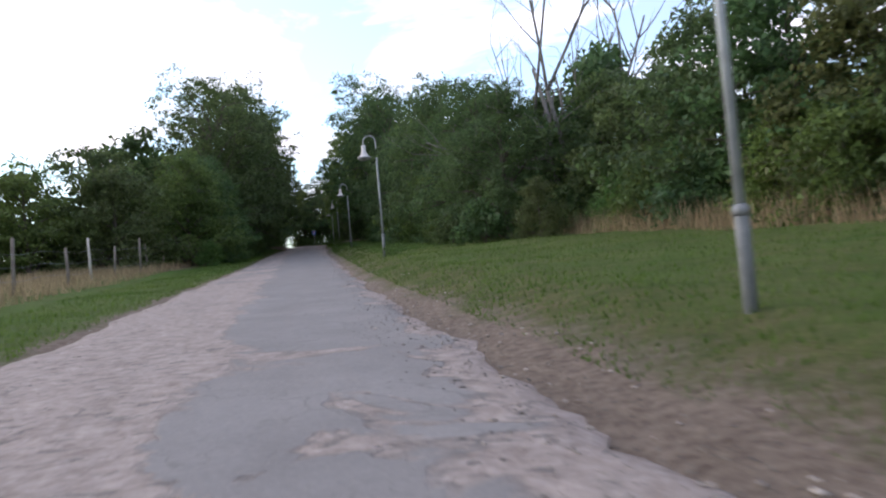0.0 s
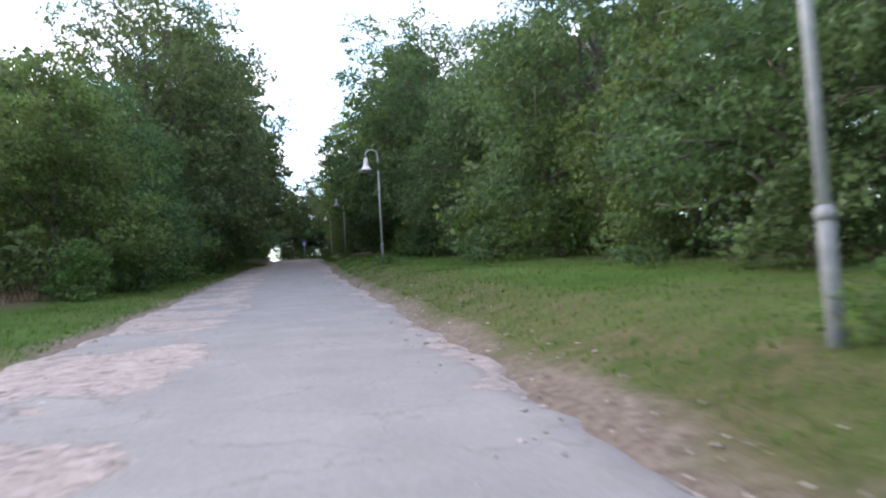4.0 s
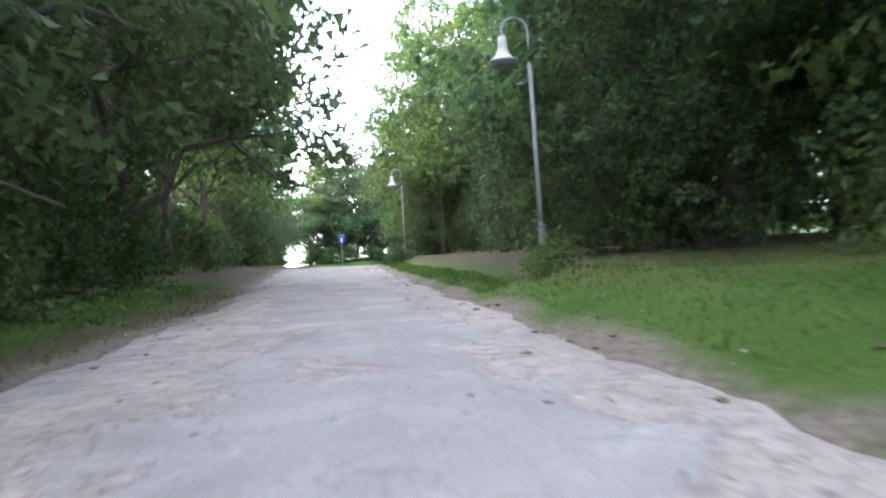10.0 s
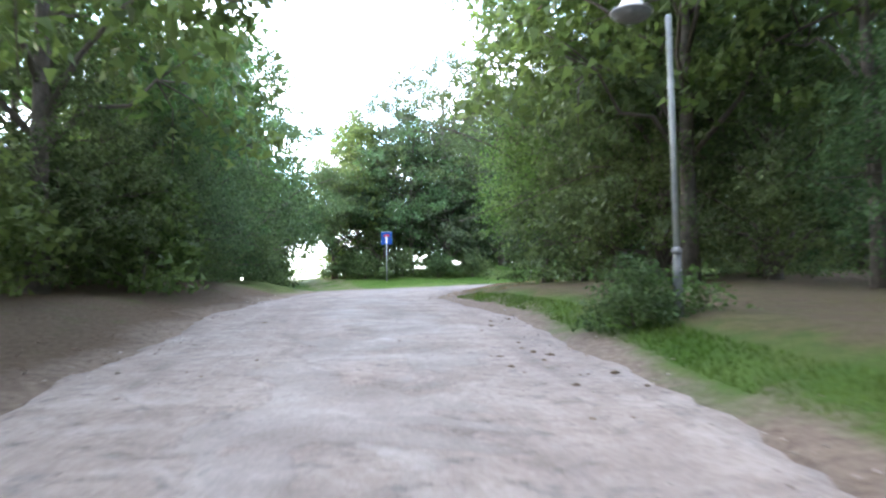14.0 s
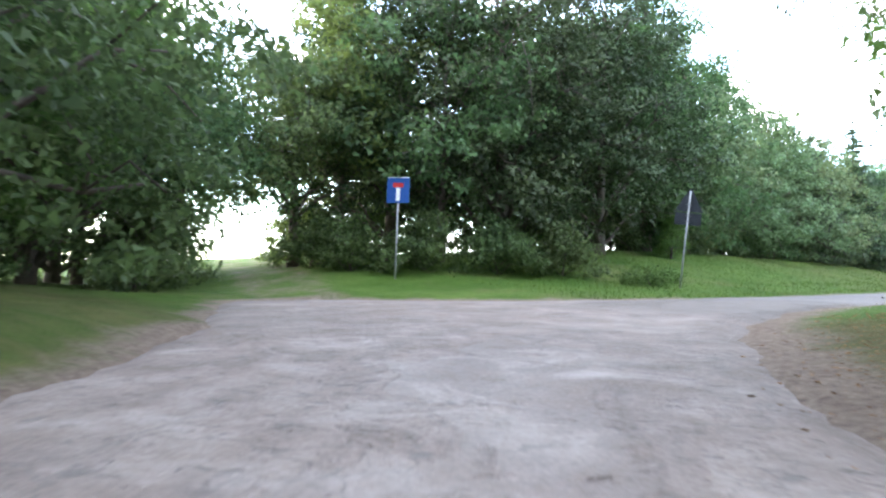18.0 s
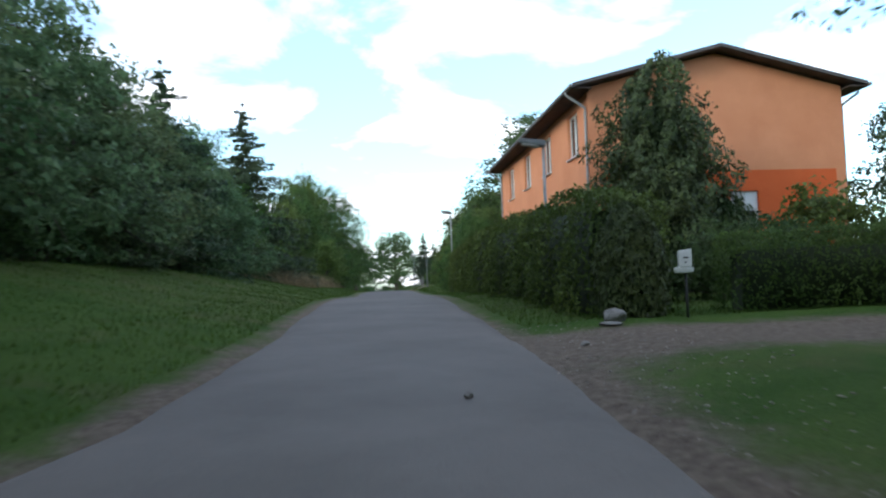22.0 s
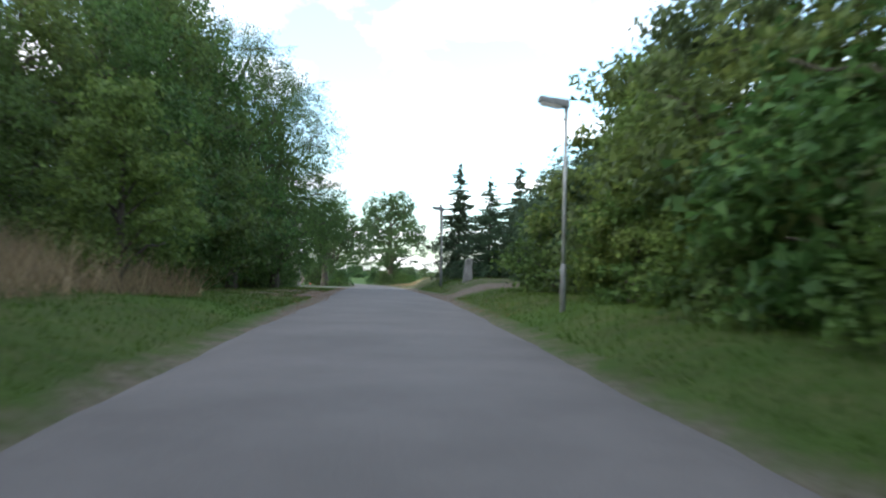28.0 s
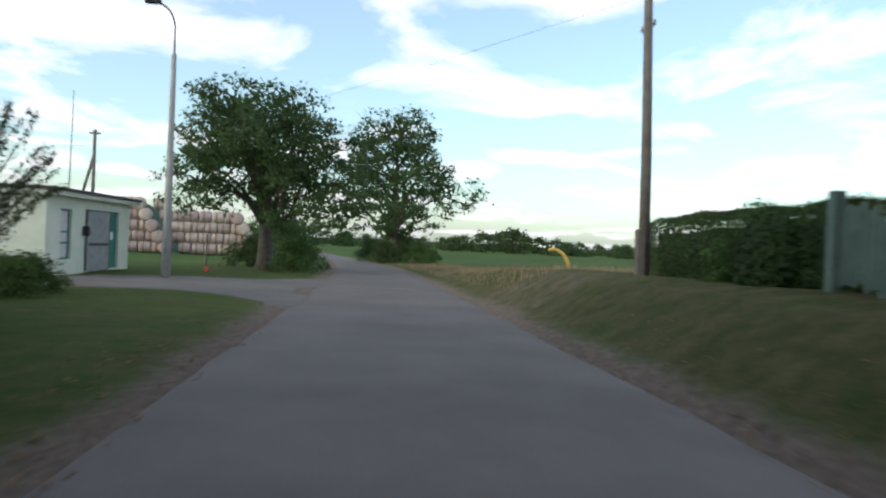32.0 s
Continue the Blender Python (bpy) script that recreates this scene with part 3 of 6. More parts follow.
def tube(points, radii, sides=8, closed=True):
    """Points and faces of a tube along a line, its radius changing from end to end."""
    p = np.asarray(points, float)
    r = np.broadcast_to(np.asarray(radii, float), (len(p),))
    d = np.gradient(p, axis=0)
    d /= np.maximum(np.linalg.norm(d, axis=1), 1e-6)[:, None]
    ref = np.array([0.0, 0.0, 1.0]) if abs(d[:, 2]).mean() < 0.8 else np.array([1.0, 0.0, 0.0])
    a = np.cross(d, ref)
    a /= np.maximum(np.linalg.norm(a, axis=1), 1e-6)[:, None]
    b = np.cross(d, a)
    ang = np.linspace(0, 2 * np.pi, sides, endpoint=False)
    ring = a[:, None] * np.cos(ang)[None, :, None] + b[:, None] * np.sin(ang)[None, :, None]
    v = (p[:, None] + ring * r[:, None, None]).reshape(-1, 3)
    i, j = np.meshgrid(np.arange(len(p) - 1), np.arange(sides), indexing="ij")
    k = (j + 1) % sides
    f = np.stack([i * sides + j, i * sides + k, (i + 1) * sides + k, (i + 1) * sides + j], -1).reshape(-1, 4)
    if closed:
        n = len(v)
        v = np.vstack([v, p[:1], p[-1:]])
        e = (len(p) - 1) * sides
        jj = np.arange(0, sides - sides % 2, 2)
        f = np.vstack([f, np.stack([np.full_like(jj, n), (jj + 2) % sides, (jj + 1) % sides, jj], 1), np.stack([np.full_like(jj, n + 1), e + jj, e + (jj + 1) % sides, e + (jj + 2) % sides], 1)])
    return v, f


def tubes(name, runs, mat, smooth=True):
    """Several tubes as one mesh."""
    vs, fs, n = [], [], 0
    for points, radii, sides in runs:
        v, f = tube(points, radii, sides)
        vs.append(v)
        fs.append(f + n)
        n += len(v)
    return mesh_of(name, np.vstack(vs), np.vstack(fs), mat, smooth)


def lathe(name, profile, mat, sides=24, centre=(0, 0, 0)):
    """A turned shape from (radius, height) pairs."""
    ang = np.linspace(0, 2 * np.pi, sides, endpoint=False)
    v = np.array([(r * math.cos(a) + centre[0], r * math.sin(a) + centre[1], z + centre[2]) for r, z in profile for a in ang])
    f = [(i * sides + j, i * sides + (j + 1) % sides, (i + 1) * sides + (j + 1) % sides, (i + 1) * sides + j) for i in range(len(profile) - 1) for j in range(sides)]
    return mesh_of(name, v, f, mat, True)


# ---- the ground, one sheet to the horizon ----
def spread(lo, hi, step, reach):
    core = list(np.arange(lo, hi + step, step))
    g, a, b = step, [], []
    while sum(a) < reach:
        g *= 1.16
        a.append(g)
    left = lo - np.cumsum(a)
    right = core[-1] + np.cumsum(a)
    return np.concatenate([left[::-1], core, right])


gx, gy = spread(-46, 104, 0.8, 1900), spread(-4, 290, 0.8, 1900)
GX, GY = np.meshgrid(gx, gy, indexing="ij")
gz, gs, gl = land(GX.ravel(), GY.ravel())
inside = np.minimum(gl - np.interp(gs, *LEFT), np.interp(gs, *RIGHT) - gl)
gz = gz - np.where(gs < 400, np.clip((inside - 0.05) / 0.6, 0, 1), 0) * 0.22
nx, ny = len(gx), len(gy)
I, J = np.meshgrid(np.arange(nx - 1), np.arange(ny - 1), indexing="ij")
quads = np.stack([I * ny + J, (I + 1) * ny + J, (I + 1) * ny + J + 1, I * ny + J + 1], -1).reshape(-1, 4)
# how worn the turf is: bare earth by the road edges, drives and tracks; leaf litter under the trees
out_ = np.maximum(-inside, 0)
left_hand = gl < (np.interp(gs, *LEFT) + np.interp(gs, *RIGHT)) / 2
reach_l = np.interp(gs, [-60, 60, 75, 130, 150, 155, 222, 232, 250, 258, 264, 300, 420], [0.5, 0.5, 0.4, 0.45, 0.7, 0.35, 0.35, 0.8, 0.7, 0.35, 0.7, 0.7, 0.5])
reach_r = np.interp(gs, [-60, 0, 12, 20, 60, 90, 118, 126, 140, 150, 160, 166, 230, 262, 300, 420], [1.4, 1.3, 0.8, 0.4, 0.4, 0.4, 0.4, 1.2, 1.2, 0.7, 0.9, 0.35, 0.35, 0.45, 0.5, 0.5])
earth = np.interp(gs, [150, 164, 228, 234], [1.0, 0.75, 0.75, 0.9]) * np.exp(-(out_ / np.where(left_hand, reach_l, reach_r)) ** 1.5)


def within(v, a, b, soft):
    return np.clip((v - a) / soft + 0.5, 0, 1) * np.clip((b - v) / soft + 0.5, 0, 1)


earth = np.maximum(earth, 0.95 * within(gs, 160.2, 163.4 + 0.05 * gl, 1.4) * within(gl, 1.5, 16, 1))
earth = np.maximum(earth, 0.72 * within(gs, 231, 246, 4) * within(gl, -4.6, -1, 1.6))
earth = np.maximum(earth, 0.4 * within(gs, 266, 273, 2) * within(gl, 2, 5.5, 1.5))
earth = np.maximum(earth, 0.5 * within(gs, 237.5, 243, 2) * within(gl, 3.2, 7.5, 1.5))
earth = np.maximum(earth, 0.95 * within(gs, 234.0, 237.0, 1.5) * within(gl, 2, 6.5, 2.5))
track = np.full_like(gz, 99.0)
TRACK = ((-27.0, 146.0), (-30.5, 153.0), (-34.5, 163.0), (-42.0, 185.0))
for (ax, ay), (bx, by) in zip(TRACK, TRACK[1:]):
    vx, vy = bx - ax, by - ay
    k = np.clip(((GX.ravel() - ax) * vx + (GY.ravel() - ay) * vy) / (vx * vx + vy * vy), 0, 1)
    track = np.minimum(track, np.hypot(GX.ravel() - ax - k * vx, GY.ravel() - ay - k * vy))
earth = np.maximum(earth, np.exp(-((track - 0.75) / 0.8) ** 2) * 0.5)
litter = np.maximum(np.maximum(0.72 * within(gs, 97, 134, 10) * within(out_, -1, 6.5, 1.5), 0.95 * within(gs, 72, 134, 6) * within(out_, -1, 1.1, 0.8)) * left_hand, 0.6 * within(gs, 90, 132, 10) * ~left_hand * within(out_, 1.5, 10, 0.8))
litter = np.maximum(litter, within(gs, 36, 128, 12) * ~left_hand * within(out_, 7.0, 15, 5.0))
litter = np.maximum(litter, within(gs, 44, 128, 12) * left_hand * within(out_, 3.5, 13, 3.0) * 0.9)
dry_turf = np.maximum(np.where(left_hand, 0.5, 0.8) * within(gs, 252, 330, 6) * (out_ > 0.3), 0.95 * within(gs, 84, 132, 8) * ~left_hand * within(out_, 1.3, 16, 0.5))
dry_turf = np.maximum(dry_turf, 0.75 * within(gs, 203, 221, 4) * left_hand * within(out_, 2.2, 9, 1.5))
dry_turf = np.maximum(dry_turf, 0.46 * within(gs, 222, 262, 6) * (out_ > 0.2))
dry_turf = np.maximum(dry_turf, 0.4 * within(gs, 166, 222, 8) * (out_ > 0.2))
dry_turf = np.maximum(dry_turf, 0.45 * within(gs, -20, 40, 6) * ~left_hand * (out_ > 0))
dry_turf = np.maximum(dry_turf, 0.72 * within(gs, -20, 66, 6) * ~left_hand * within(out_, -1, 2.3, 1.5))
dry_turf = np.maximum(dry_turf, 0.35 * within(gs, -20, 40, 6) * left_hand)
dry_turf = np.maximum(dry_turf, 0.52 * within(gs, 124, 143, 4) * left_hand)
dry_turf = np.maximum(dry_turf, 0.8 * within(gs, 126, 146, 4) * ~left_hand * within(out_, 0, 9, 2))
field = within(gs, 285, 500, 15) * (np.abs(gl) > 9)
ground = new("ground", mesh_of("ground", np.stack([GX.ravel(), GY.ravel(), gz], 1), quads, turf, True))
for name_, values in (("earth", earth), ("litter", litter), ("field", field), ("dry", dry_turf)):
    ground.data.attributes.new(name_, "FLOAT", "POINT").data.foreach_set("value", np.asarray(values, np.float32))
tagged(ground, "mown green grass land with dry and worn patches", "ground", kind="structure")


def wobble(s, seed, amount):
    return amount * (np.sin(s * 0.9 + seed) * 0.5 + np.sin(s * 2.3 + seed * 2.1) * 0.3 + np.sin(s * 5.1 + seed * 3.7) * 0.2 + np.sin(s * 9.7 + seed * 1.9 + 2 * np.sin(s * 1.3)) * 0.22)


def strip(name, s0, s1, left, right, mat, lift, label, category, step=0.5, columns=13, crown=0.0, ragged=0.0, drop=0.08, kind="structure"):
    """A paved or worn strip along the line from s0 to s1, between two distances across it."""
    s = np.arange(s0, s1 + step, step)
    a = left(s) + wobble(s, s0 + 1, ragged)
    b = right(s) + wobble(s, s0 + 5, ragged)
    k = np.linspace(0, 1, columns)
    idx = np.clip(np.round(np.interp(s, AXIS_S, np.arange(len(AXIS_S)))).astype(int), 0, len(AXIS) - 1)
    u = AXIS_U[idx]
    u = np.stack([np.convolve(np.pad(u[:, i], 6, mode="edge"), np.ones(13) / 13, "valid") for i in (0, 1)], 1)
    c = np.stack([np.interp(s, AXIS_S, AXIS[:, i]) for i in (0, 1)], 1)
    lat = a[:, None] + (b - a)[:, None] * k[None]
    x = c[:, None, 0] + u[:, None, 1] * lat
    y = c[:, None, 1] - u[:, None, 0] * lat
    z = land(x.ravel(), y.ravel())[0].reshape(x.shape) + lift + crown * (1 - (2 * k[None] - 1) ** 2)
    z[:, 0] -= drop
    z[:, -1] -= drop
    z[0] -= drop
    z[-1] -= drop
    n, m = x.shape
    i, j = np.meshgrid(np.arange(n - 1), np.arange(m - 1), indexing="ij")
    f = np.stack([i * m + j, i * m + j + 1, (i + 1) * m + j + 1, (i + 1) * m + j], -1).reshape(-1, 4)
    uv = np.stack([np.broadcast_to(s[:, None], x.shape).ravel(), lat.ravel()], 1)
    ob = new(name, mesh_of(name, np.stack([x.ravel(), y.ravel(), z.ravel()], 1), f, mat, True, uv))
    return tagged(ob, label, category, kind=kind)


def edge_l(extra=0.0):
    return lambda s: np.interp(s, *LEFT) + extra


def edge_r(extra=0.0):
    return lambda s: np.interp(s, *RIGHT) + extra


def const(v):
    return lambda s: np.full_like(s, v)


strip("road_lane", -55, 154, edge_l(-0.1), edge_r(0.0), worn_lane, 0.012, "worn grey tarmac lane broken away to pinkish sand", "lane", step=0.25, columns=25, crown=0.03, ragged=0.2)
strip("road_asphalt", 153, 395, edge_l(), edge_r(), asphalt, 0.03, "smooth dark grey asphalt village road", "road", columns=15, crown=0.04, ragged=0.05)
def side_mouth(s):
    """The side road's outer end: rounded corners at the village road, a forecourt before the hut."""
    return np.interp(s, [267.0, 269.3, 270.8, 271.6, 272.0, 275.6, 276.0, 279.0, 279.6, 281.0, 283.0], [-1.9, -2.5, -3.3, -5.0, -38.0, -38.0, -9.6, -9.6, -5.5, -3.2, -2.2])


strip("side_road", 267.5, 282.5, side_mouth, edge_l(0.3), asphalt, 0.02, "grey asphalt side road and forecourt by the hut", "road", step=0.25, columns=40, ragged=0.12)

# ---- plants ----
def leaves(rng, centres, normals, size, droop=0.0, slim=0.55, plain=False):
    """Small folded leaves at the given places: points and faces."""
    n = len(centres)
    nrm = normals + rng.normal(0, 0.55, (n, 3))
    nrm /= np.linalg.norm(nrm, axis=1)[:, None]
    ax = np.cross(nrm, rng.normal(0, 1, (n, 3)))
    ax /= np.maximum(np.linalg.norm(ax, axis=1), 1e-6)[:, None]
    ax[:, 2] -= droop
    ax /= np.linalg.norm(ax, axis=1)[:, None]
    side = np.cross(nrm, ax)
    L = size * rng.uniform(0.6, 1.3, n)[:, None]
    W = L * slim
    base, tip = centres - ax * L * 0.5, centres + ax * L * 0.5
    fold = nrm * L * 0.16
    left, right = centres + side * W * 0.5 + fold, centres - side * W * 0.5 + fold
    if plain:
        v = np.stack([base + side * W * 0.45, base - side * W * 0.45 + fold, tip], 1).reshape(-1, 3)
        return v, np.arange(3 * n).reshape(-1, 3)
    v = np.stack([base, left, tip, right], 1).reshape(-1, 3)
    q = np.arange(n)[:, None] * 4
    return v, np.hstack([q, q + 1, q + 2, q + 3])


def crown_points(rng, lobes, n, shell=0.5):
    """Places and outward directions spread over a heap of lobes (x, y, z, radius, squash)."""
    lobes = np.asarray(lobes, float)
    w = lobes[:, 3] ** 2
    pick = rng.choice(len(lobes), n, p=w / w.sum())
    d = rng.normal(0, 1, (n, 3))
    d /= np.linalg.norm(d, axis=1)[:, None]
    r = lobes[pick, 3] * (1 - shell * rng.random(n) ** 1.6)
    # small tufts so that the outline is uneven
    r *= 1 + 0.16 * np.sin(d[:, 0] * 7 + pick) * np.sin(d[:, 1] * 6 + pick * 1.7) + 0.14 * np.sin(d[:, 2] * 8 + pick * 0.6)
    c = lobes[pick, :3] + d * r[:, None] * np.stack([np.ones(n), np.ones(n), lobes[pick, 4]], 1)
    return c, d


def tree_meshes(name, seed, tall, wide, clear, n_lobes, n_leaves, size, leaf_mat, trunk_mat, shell=0.5, top=0.75, gaps=0.0, trunk_r=None, droop=0.15, plain=True, twigs=0):
    """Trunk, limbs and crown of a broadleaf tree. clear: height of the lowest foliage; top: how narrow it grows."""
    rng = np.random.default_rng(seed)
    lobes = []
    for i in range(n_lobes):
        k = (i + rng.uniform(0.1, 0.9)) / n_lobes
        z = clear + (tall - clear) * (0.06 + 0.86 * k)
        reach = wide * (1 - k ** 2.2 * top) * rng.uniform(0.45, 0.85)
        a = i * 2.4 + rng.uniform(-0.5, 0.5)
        rad = wide * rng.uniform(0.30, 0.46) * (1.0 - 0.35 * k)
        lobes.append((reach * math.cos(a), reach * math.sin(a), z, rad, rng.uniform(0.65, 0.95)))
    lobes.append((0, 0, clear + (tall - clear) * 0.45, wide * 0.45, 1.1))
    lobes.append((rng.uniform(-0.3, 0.3), rng.uniform(-0.3, 0.3), tall - wide * 0.28, wide * 0.34, 0.9))
    # leaves gather in sprays, with dark gaps between them
    n_sprays = max(n_leaves // 38, 12)
    sc, sd = crown_points(rng, lobes, n_sprays, shell)
    pick = rng.integers(0, n_sprays, n_leaves)
    spray = (0.16 + size * 1.6) * rng.uniform(0.6, 1.35, n_sprays)[pick][:, None]
    ball = rng.normal(0, 1, (n_leaves, 3))
    ball *= (rng.random(n_leaves) ** 0.5 * 1.7 / np.linalg.norm(ball, axis=1))[:, None]
    c = sc[pick] + ball * spray * np.array([1, 1, 0.55])
    c[:, 2] -= droop * np.linalg.norm((c - sc[pick])[:, :2], axis=1) * 0.6
    d = sd[pick]
    keep = c[:, 2] > 0.05
    if gaps:
        keep &= np.sin(c[:, 0] * 2.1 + seed) * np.sin(c[:, 1] * 2.3 + 1.3) * np.sin(c[:, 2] * 1.9 + 0.7) < 0.55 - gaps
    c, d = c[keep], d[keep]
    d = d * 0.7 + np.array([0, 0, 0.5])
    v, f = leaves(rng, c, d, size * (1.2 if plain else 1), droop, 0.75 if plain else 0.55, plain)
    crown = mesh_of(name + "_crown", v, f, leaf_mat)
    r0 = trunk_r or tall * 0.018 + 0.05
    bend = rng.uniform(-0.25, 0.25, 2)
    zs = np.linspace(-0.3, tall * 0.85, 9)
    stem = np.stack([bend[0] * np.sin(zs / tall * 3), bend[1] * np.sin(zs / tall * 2.4), zs], 1)
    rr = r0 * (1 - 0.88 * np.clip(zs / (tall * 0.85), 0, 1)) * (1 + 0.35 * np.exp(-np.clip(zs, 0, None) * 2.5))
    limbs = [(stem, rr, 8)]
    for lx, ly, lz, lr, _ in lobes[:-2]:
        z0 = max(clear * 0.6, lz - math.hypot(lx, ly) * rng.uniform(0.5, 0.9))
        z0 = min(z0, tall * 0.75)
        s0 = np.array([np.interp(z0, zs, stem[:, 0]), np.interp(z0, zs, stem[:, 1]), z0])
        e = np.array([lx, ly, lz])
        k = np.linspace(0, 1, 5)[:, None]
        far = np.linalg.norm(e - s0)
        p = s0 + (e - s0) * k + np.array([0, 0, 1]) * (np.sin(k * np.pi) * 0.16 * far) + np.sin(k * np.pi) * rng.normal(0, 0.06, (5, 3)) * far
        rb = r0 * 0.42 * (1 - 0.6 * z0 / tall)
        limbs.append((p, np.linspace(rb, rb * 0.25, 5), 5 if twigs else 4))
        for _ in range(twigs):
            tip = e + rng.normal(0, 0.55, 3) * lr
            limbs.append((np.array([p[3], (p[3] + tip) / 2 + rng.normal(0, 0.08, 3) * lr, tip]), np.array([rb * 0.35, rb * 0.22, 0.012]), 4))
    return tubes(name + "_trunk", limbs, trunk_mat), crown


KINDS = {}


def grow(kind, s, lat, scale=1.0, tall=1.0, turn=None, label=None, category=None, group=None, at=None):
    """Plants one of the kinds at a place; all of a kind share their meshes."""
    name, meshes, text, cat, grp = KINDS[kind]
    x, y = at or spot(s, lat)
    z = height(x, y) - 0.06
    ob = thing(name, label or text, category or cat, group or grp)
    for part_name, me in meshes:
        part(part_name, me, None, ob)
    ob.location = (x, y, z)
    ob.rotation_euler = (0, 0, radians(turn if turn is not None else (x * 37.7 + y * 91.3) % 360))
    ob.scale = (scale, scale, scale * tall)
    return ob


def broadleaf(kind, name, text, group, *args, **kw):
    trunk, crown = tree_meshes(kind, *args, **kw)
    KINDS[kind] = (name, [("trunk", trunk), ("crown", crown)], text, "tree", group)


lane_trees = "trees along the lane"
dense = "dense green roadside tree with foliage down to the ground"
droopy = "broad dark green tree with drooping leafy branches"
# kind, name, label, group, seed, tall, wide, clear, lobes, leaves, size
broadleaf("skirt_a", "deciduous_tree", dense, lane_trees, 11, 9.0, 4.2, 0.3, 19, 9200, 0.222, leaf_green, bark)
broadleaf("skirt_b", "deciduous_tree", droopy, lane_trees, 12, 10.0, 4.6, 0.5, 21, 9200, 0.238, leaf_dark, bark, droop=0.5)
broadleaf("skirt_c", "deciduous_tree", "light green leafy tree with low hanging branches", lane_trees, 13, 8.0, 3.9, 0.2, 17, 9500, 0.195, leaf_olive, bark, droop=0.4)
broadleaf("near_a", "deciduous_tree", "dark green tree with fine drooping foliage beside the lane", lane_trees, 14, 10.0, 4.6, 0.4, 26, 32000, 0.122, leaf_dark, bark, droop=0.45, twigs=2)
broadleaf("near_b", "deciduous_tree", "bushy green tree with small dense leaves by the verge", lane_trees, 15, 9.0, 4.0, 0.2, 26, 32000, 0.125, leaf_green, bark, twigs=2)
broadleaf("near_c", "deciduous_tree", "leafy green tree with branches over the road", "trees beside the road", 17, 10.5, 4.4, 1.0, 30, 62000, 0.088, leaf_green, bark, twigs=3, top=0.5, plain=False, droop=0.3)
broadleaf("yew_a", "evergreen_tree", "dark green spreading evergreen beside the road", "evergreens beside the road", 16, 10.0, 4.8, 0.3, 22, 15000, 0.19, needle, bark, droop=0.35)
broadleaf("tall_a", "deciduous_tree", "tall dark green tree with a full rounded crown", lane_trees, 21, 16.0, 5.6, 2.2, 26, 23000, 0.195, leaf_dark, bark, gaps=0.08, twigs=2, top=0.4)
broadleaf("round_a", "deciduous_tree", "big dark green tree with a broad rounded crown", lane_trees, 23, 15.0, 6.2, 1.0, 36, 30000, 0.185, leaf_dark, bark, top=0.3, twigs=2)
broadleaf("tall_c", "deciduous_tree", "very tall green tree with high crown over the lane", lane_trees, 24, 18.0, 5.6, 4.0, 26, 13000, 0.23, leaf_green, bark, gaps=0.18, twigs=3, top=0.6, trunk_r=0.2)
broadleaf("tall_b", "deciduous_tree", "tall green tree with an uneven airy crown", lane_trees, 22, 14.0, 4.8, 2.0, 22, 12000, 0.25, leaf_green, bark, gaps=0.12, twigs=2)
broadleaf("back_a", "deciduous_tree", "dark green tree in the row behind", lane_trees, 25, 13.0, 4.8, 1.2, 14, 3200, 0.5, leaf_dark, bark)
broadleaf("wood_a", "deciduous_tree", "slender woodland tree with bare trunk and thin crown", lane_trees, 31, 13.0, 4.2, 3.8, 17, 8500, 0.21, leaf_green, bark, gaps=0.12, droop=0.4, twigs=3, trunk_r=0.15)
broadleaf("wood_b", "deciduous_tree", "dark woodland tree with bare trunk and open crown", lane_trees, 32, 12.0, 4.6, 3.3, 17, 8500, 0.21, leaf_dark, bark, gaps=0.14, droop=0.4, twigs=3, trunk_r=0.17)
broadleaf("oak_a", "oak_tree", "large spreading oak with dark green open crown", "oaks by the road", 41, 10.4, 5.4, 3.9, 34, 26000, 0.19, leaf_dark, bark, top=0.3, trunk_r=0.45, twigs=2)
broadleaf("oak_b", "oak_tree", "tall oak with ragged dark green crown and dead twigs", "oaks by the road", 42, 13.0, 6.6, 3.2, 26, 20000, 0.24, leaf_dark, bark, top=0.6, gaps=0.15, trunk_r=0.45, twigs=3)
broadleaf("oak_c", "oak_tree", "oak with high leafy limbs hanging over the road", "oaks by the road", 43, 10.5, 6.6, 6.3, 26, 42000, 0.10, leaf_dark, bark, top=0.35, trunk_r=0.24, droop=0.35, twigs=4, plain=False)
broadleaf("oak_d", "oak_tree", "small oak with dark leaves hanging low over the verge", "oaks by the road", 44, 8.0, 3.5, 2.3, 24, 26000, 0.095, leaf_dark, bark, top=0.4, trunk_r=0.16, droop=0.4, twigs=3, plain=False)
broadleaf("fine_a", "deciduous_tree", "bright green tree with dense fine leaves", "trees beside the road", 51, 8.0, 3.8, 0.4, 20, 10000, 0.205, leaf_green, bark, plain=True)
broadleaf("fine_b", "deciduous_tree", "light green young tree with feathery upright shoots", "trees beside the road", 52, 7.0, 2.6, 0.4, 16, 8000, 0.16, leaf_light, bark, top=0.85)
broadleaf("rowan_a", "deciduous_tree", "blue-green tree with feathery leaves on the bank", "trees beside the road", 53, 9.0, 3.9, 0.3, 24, 16000, 0.165, leaf_blue, bark, top=0.75, gaps=0.05, twigs=2)
broadleaf("lime_a", "deciduous_tree", "yellowish green tree with dense low foliage", "trees beside the road", 54, 8.0, 3.8, 0.3, 22, 14000, 0.16, leaf_lime, bark, twigs=1)
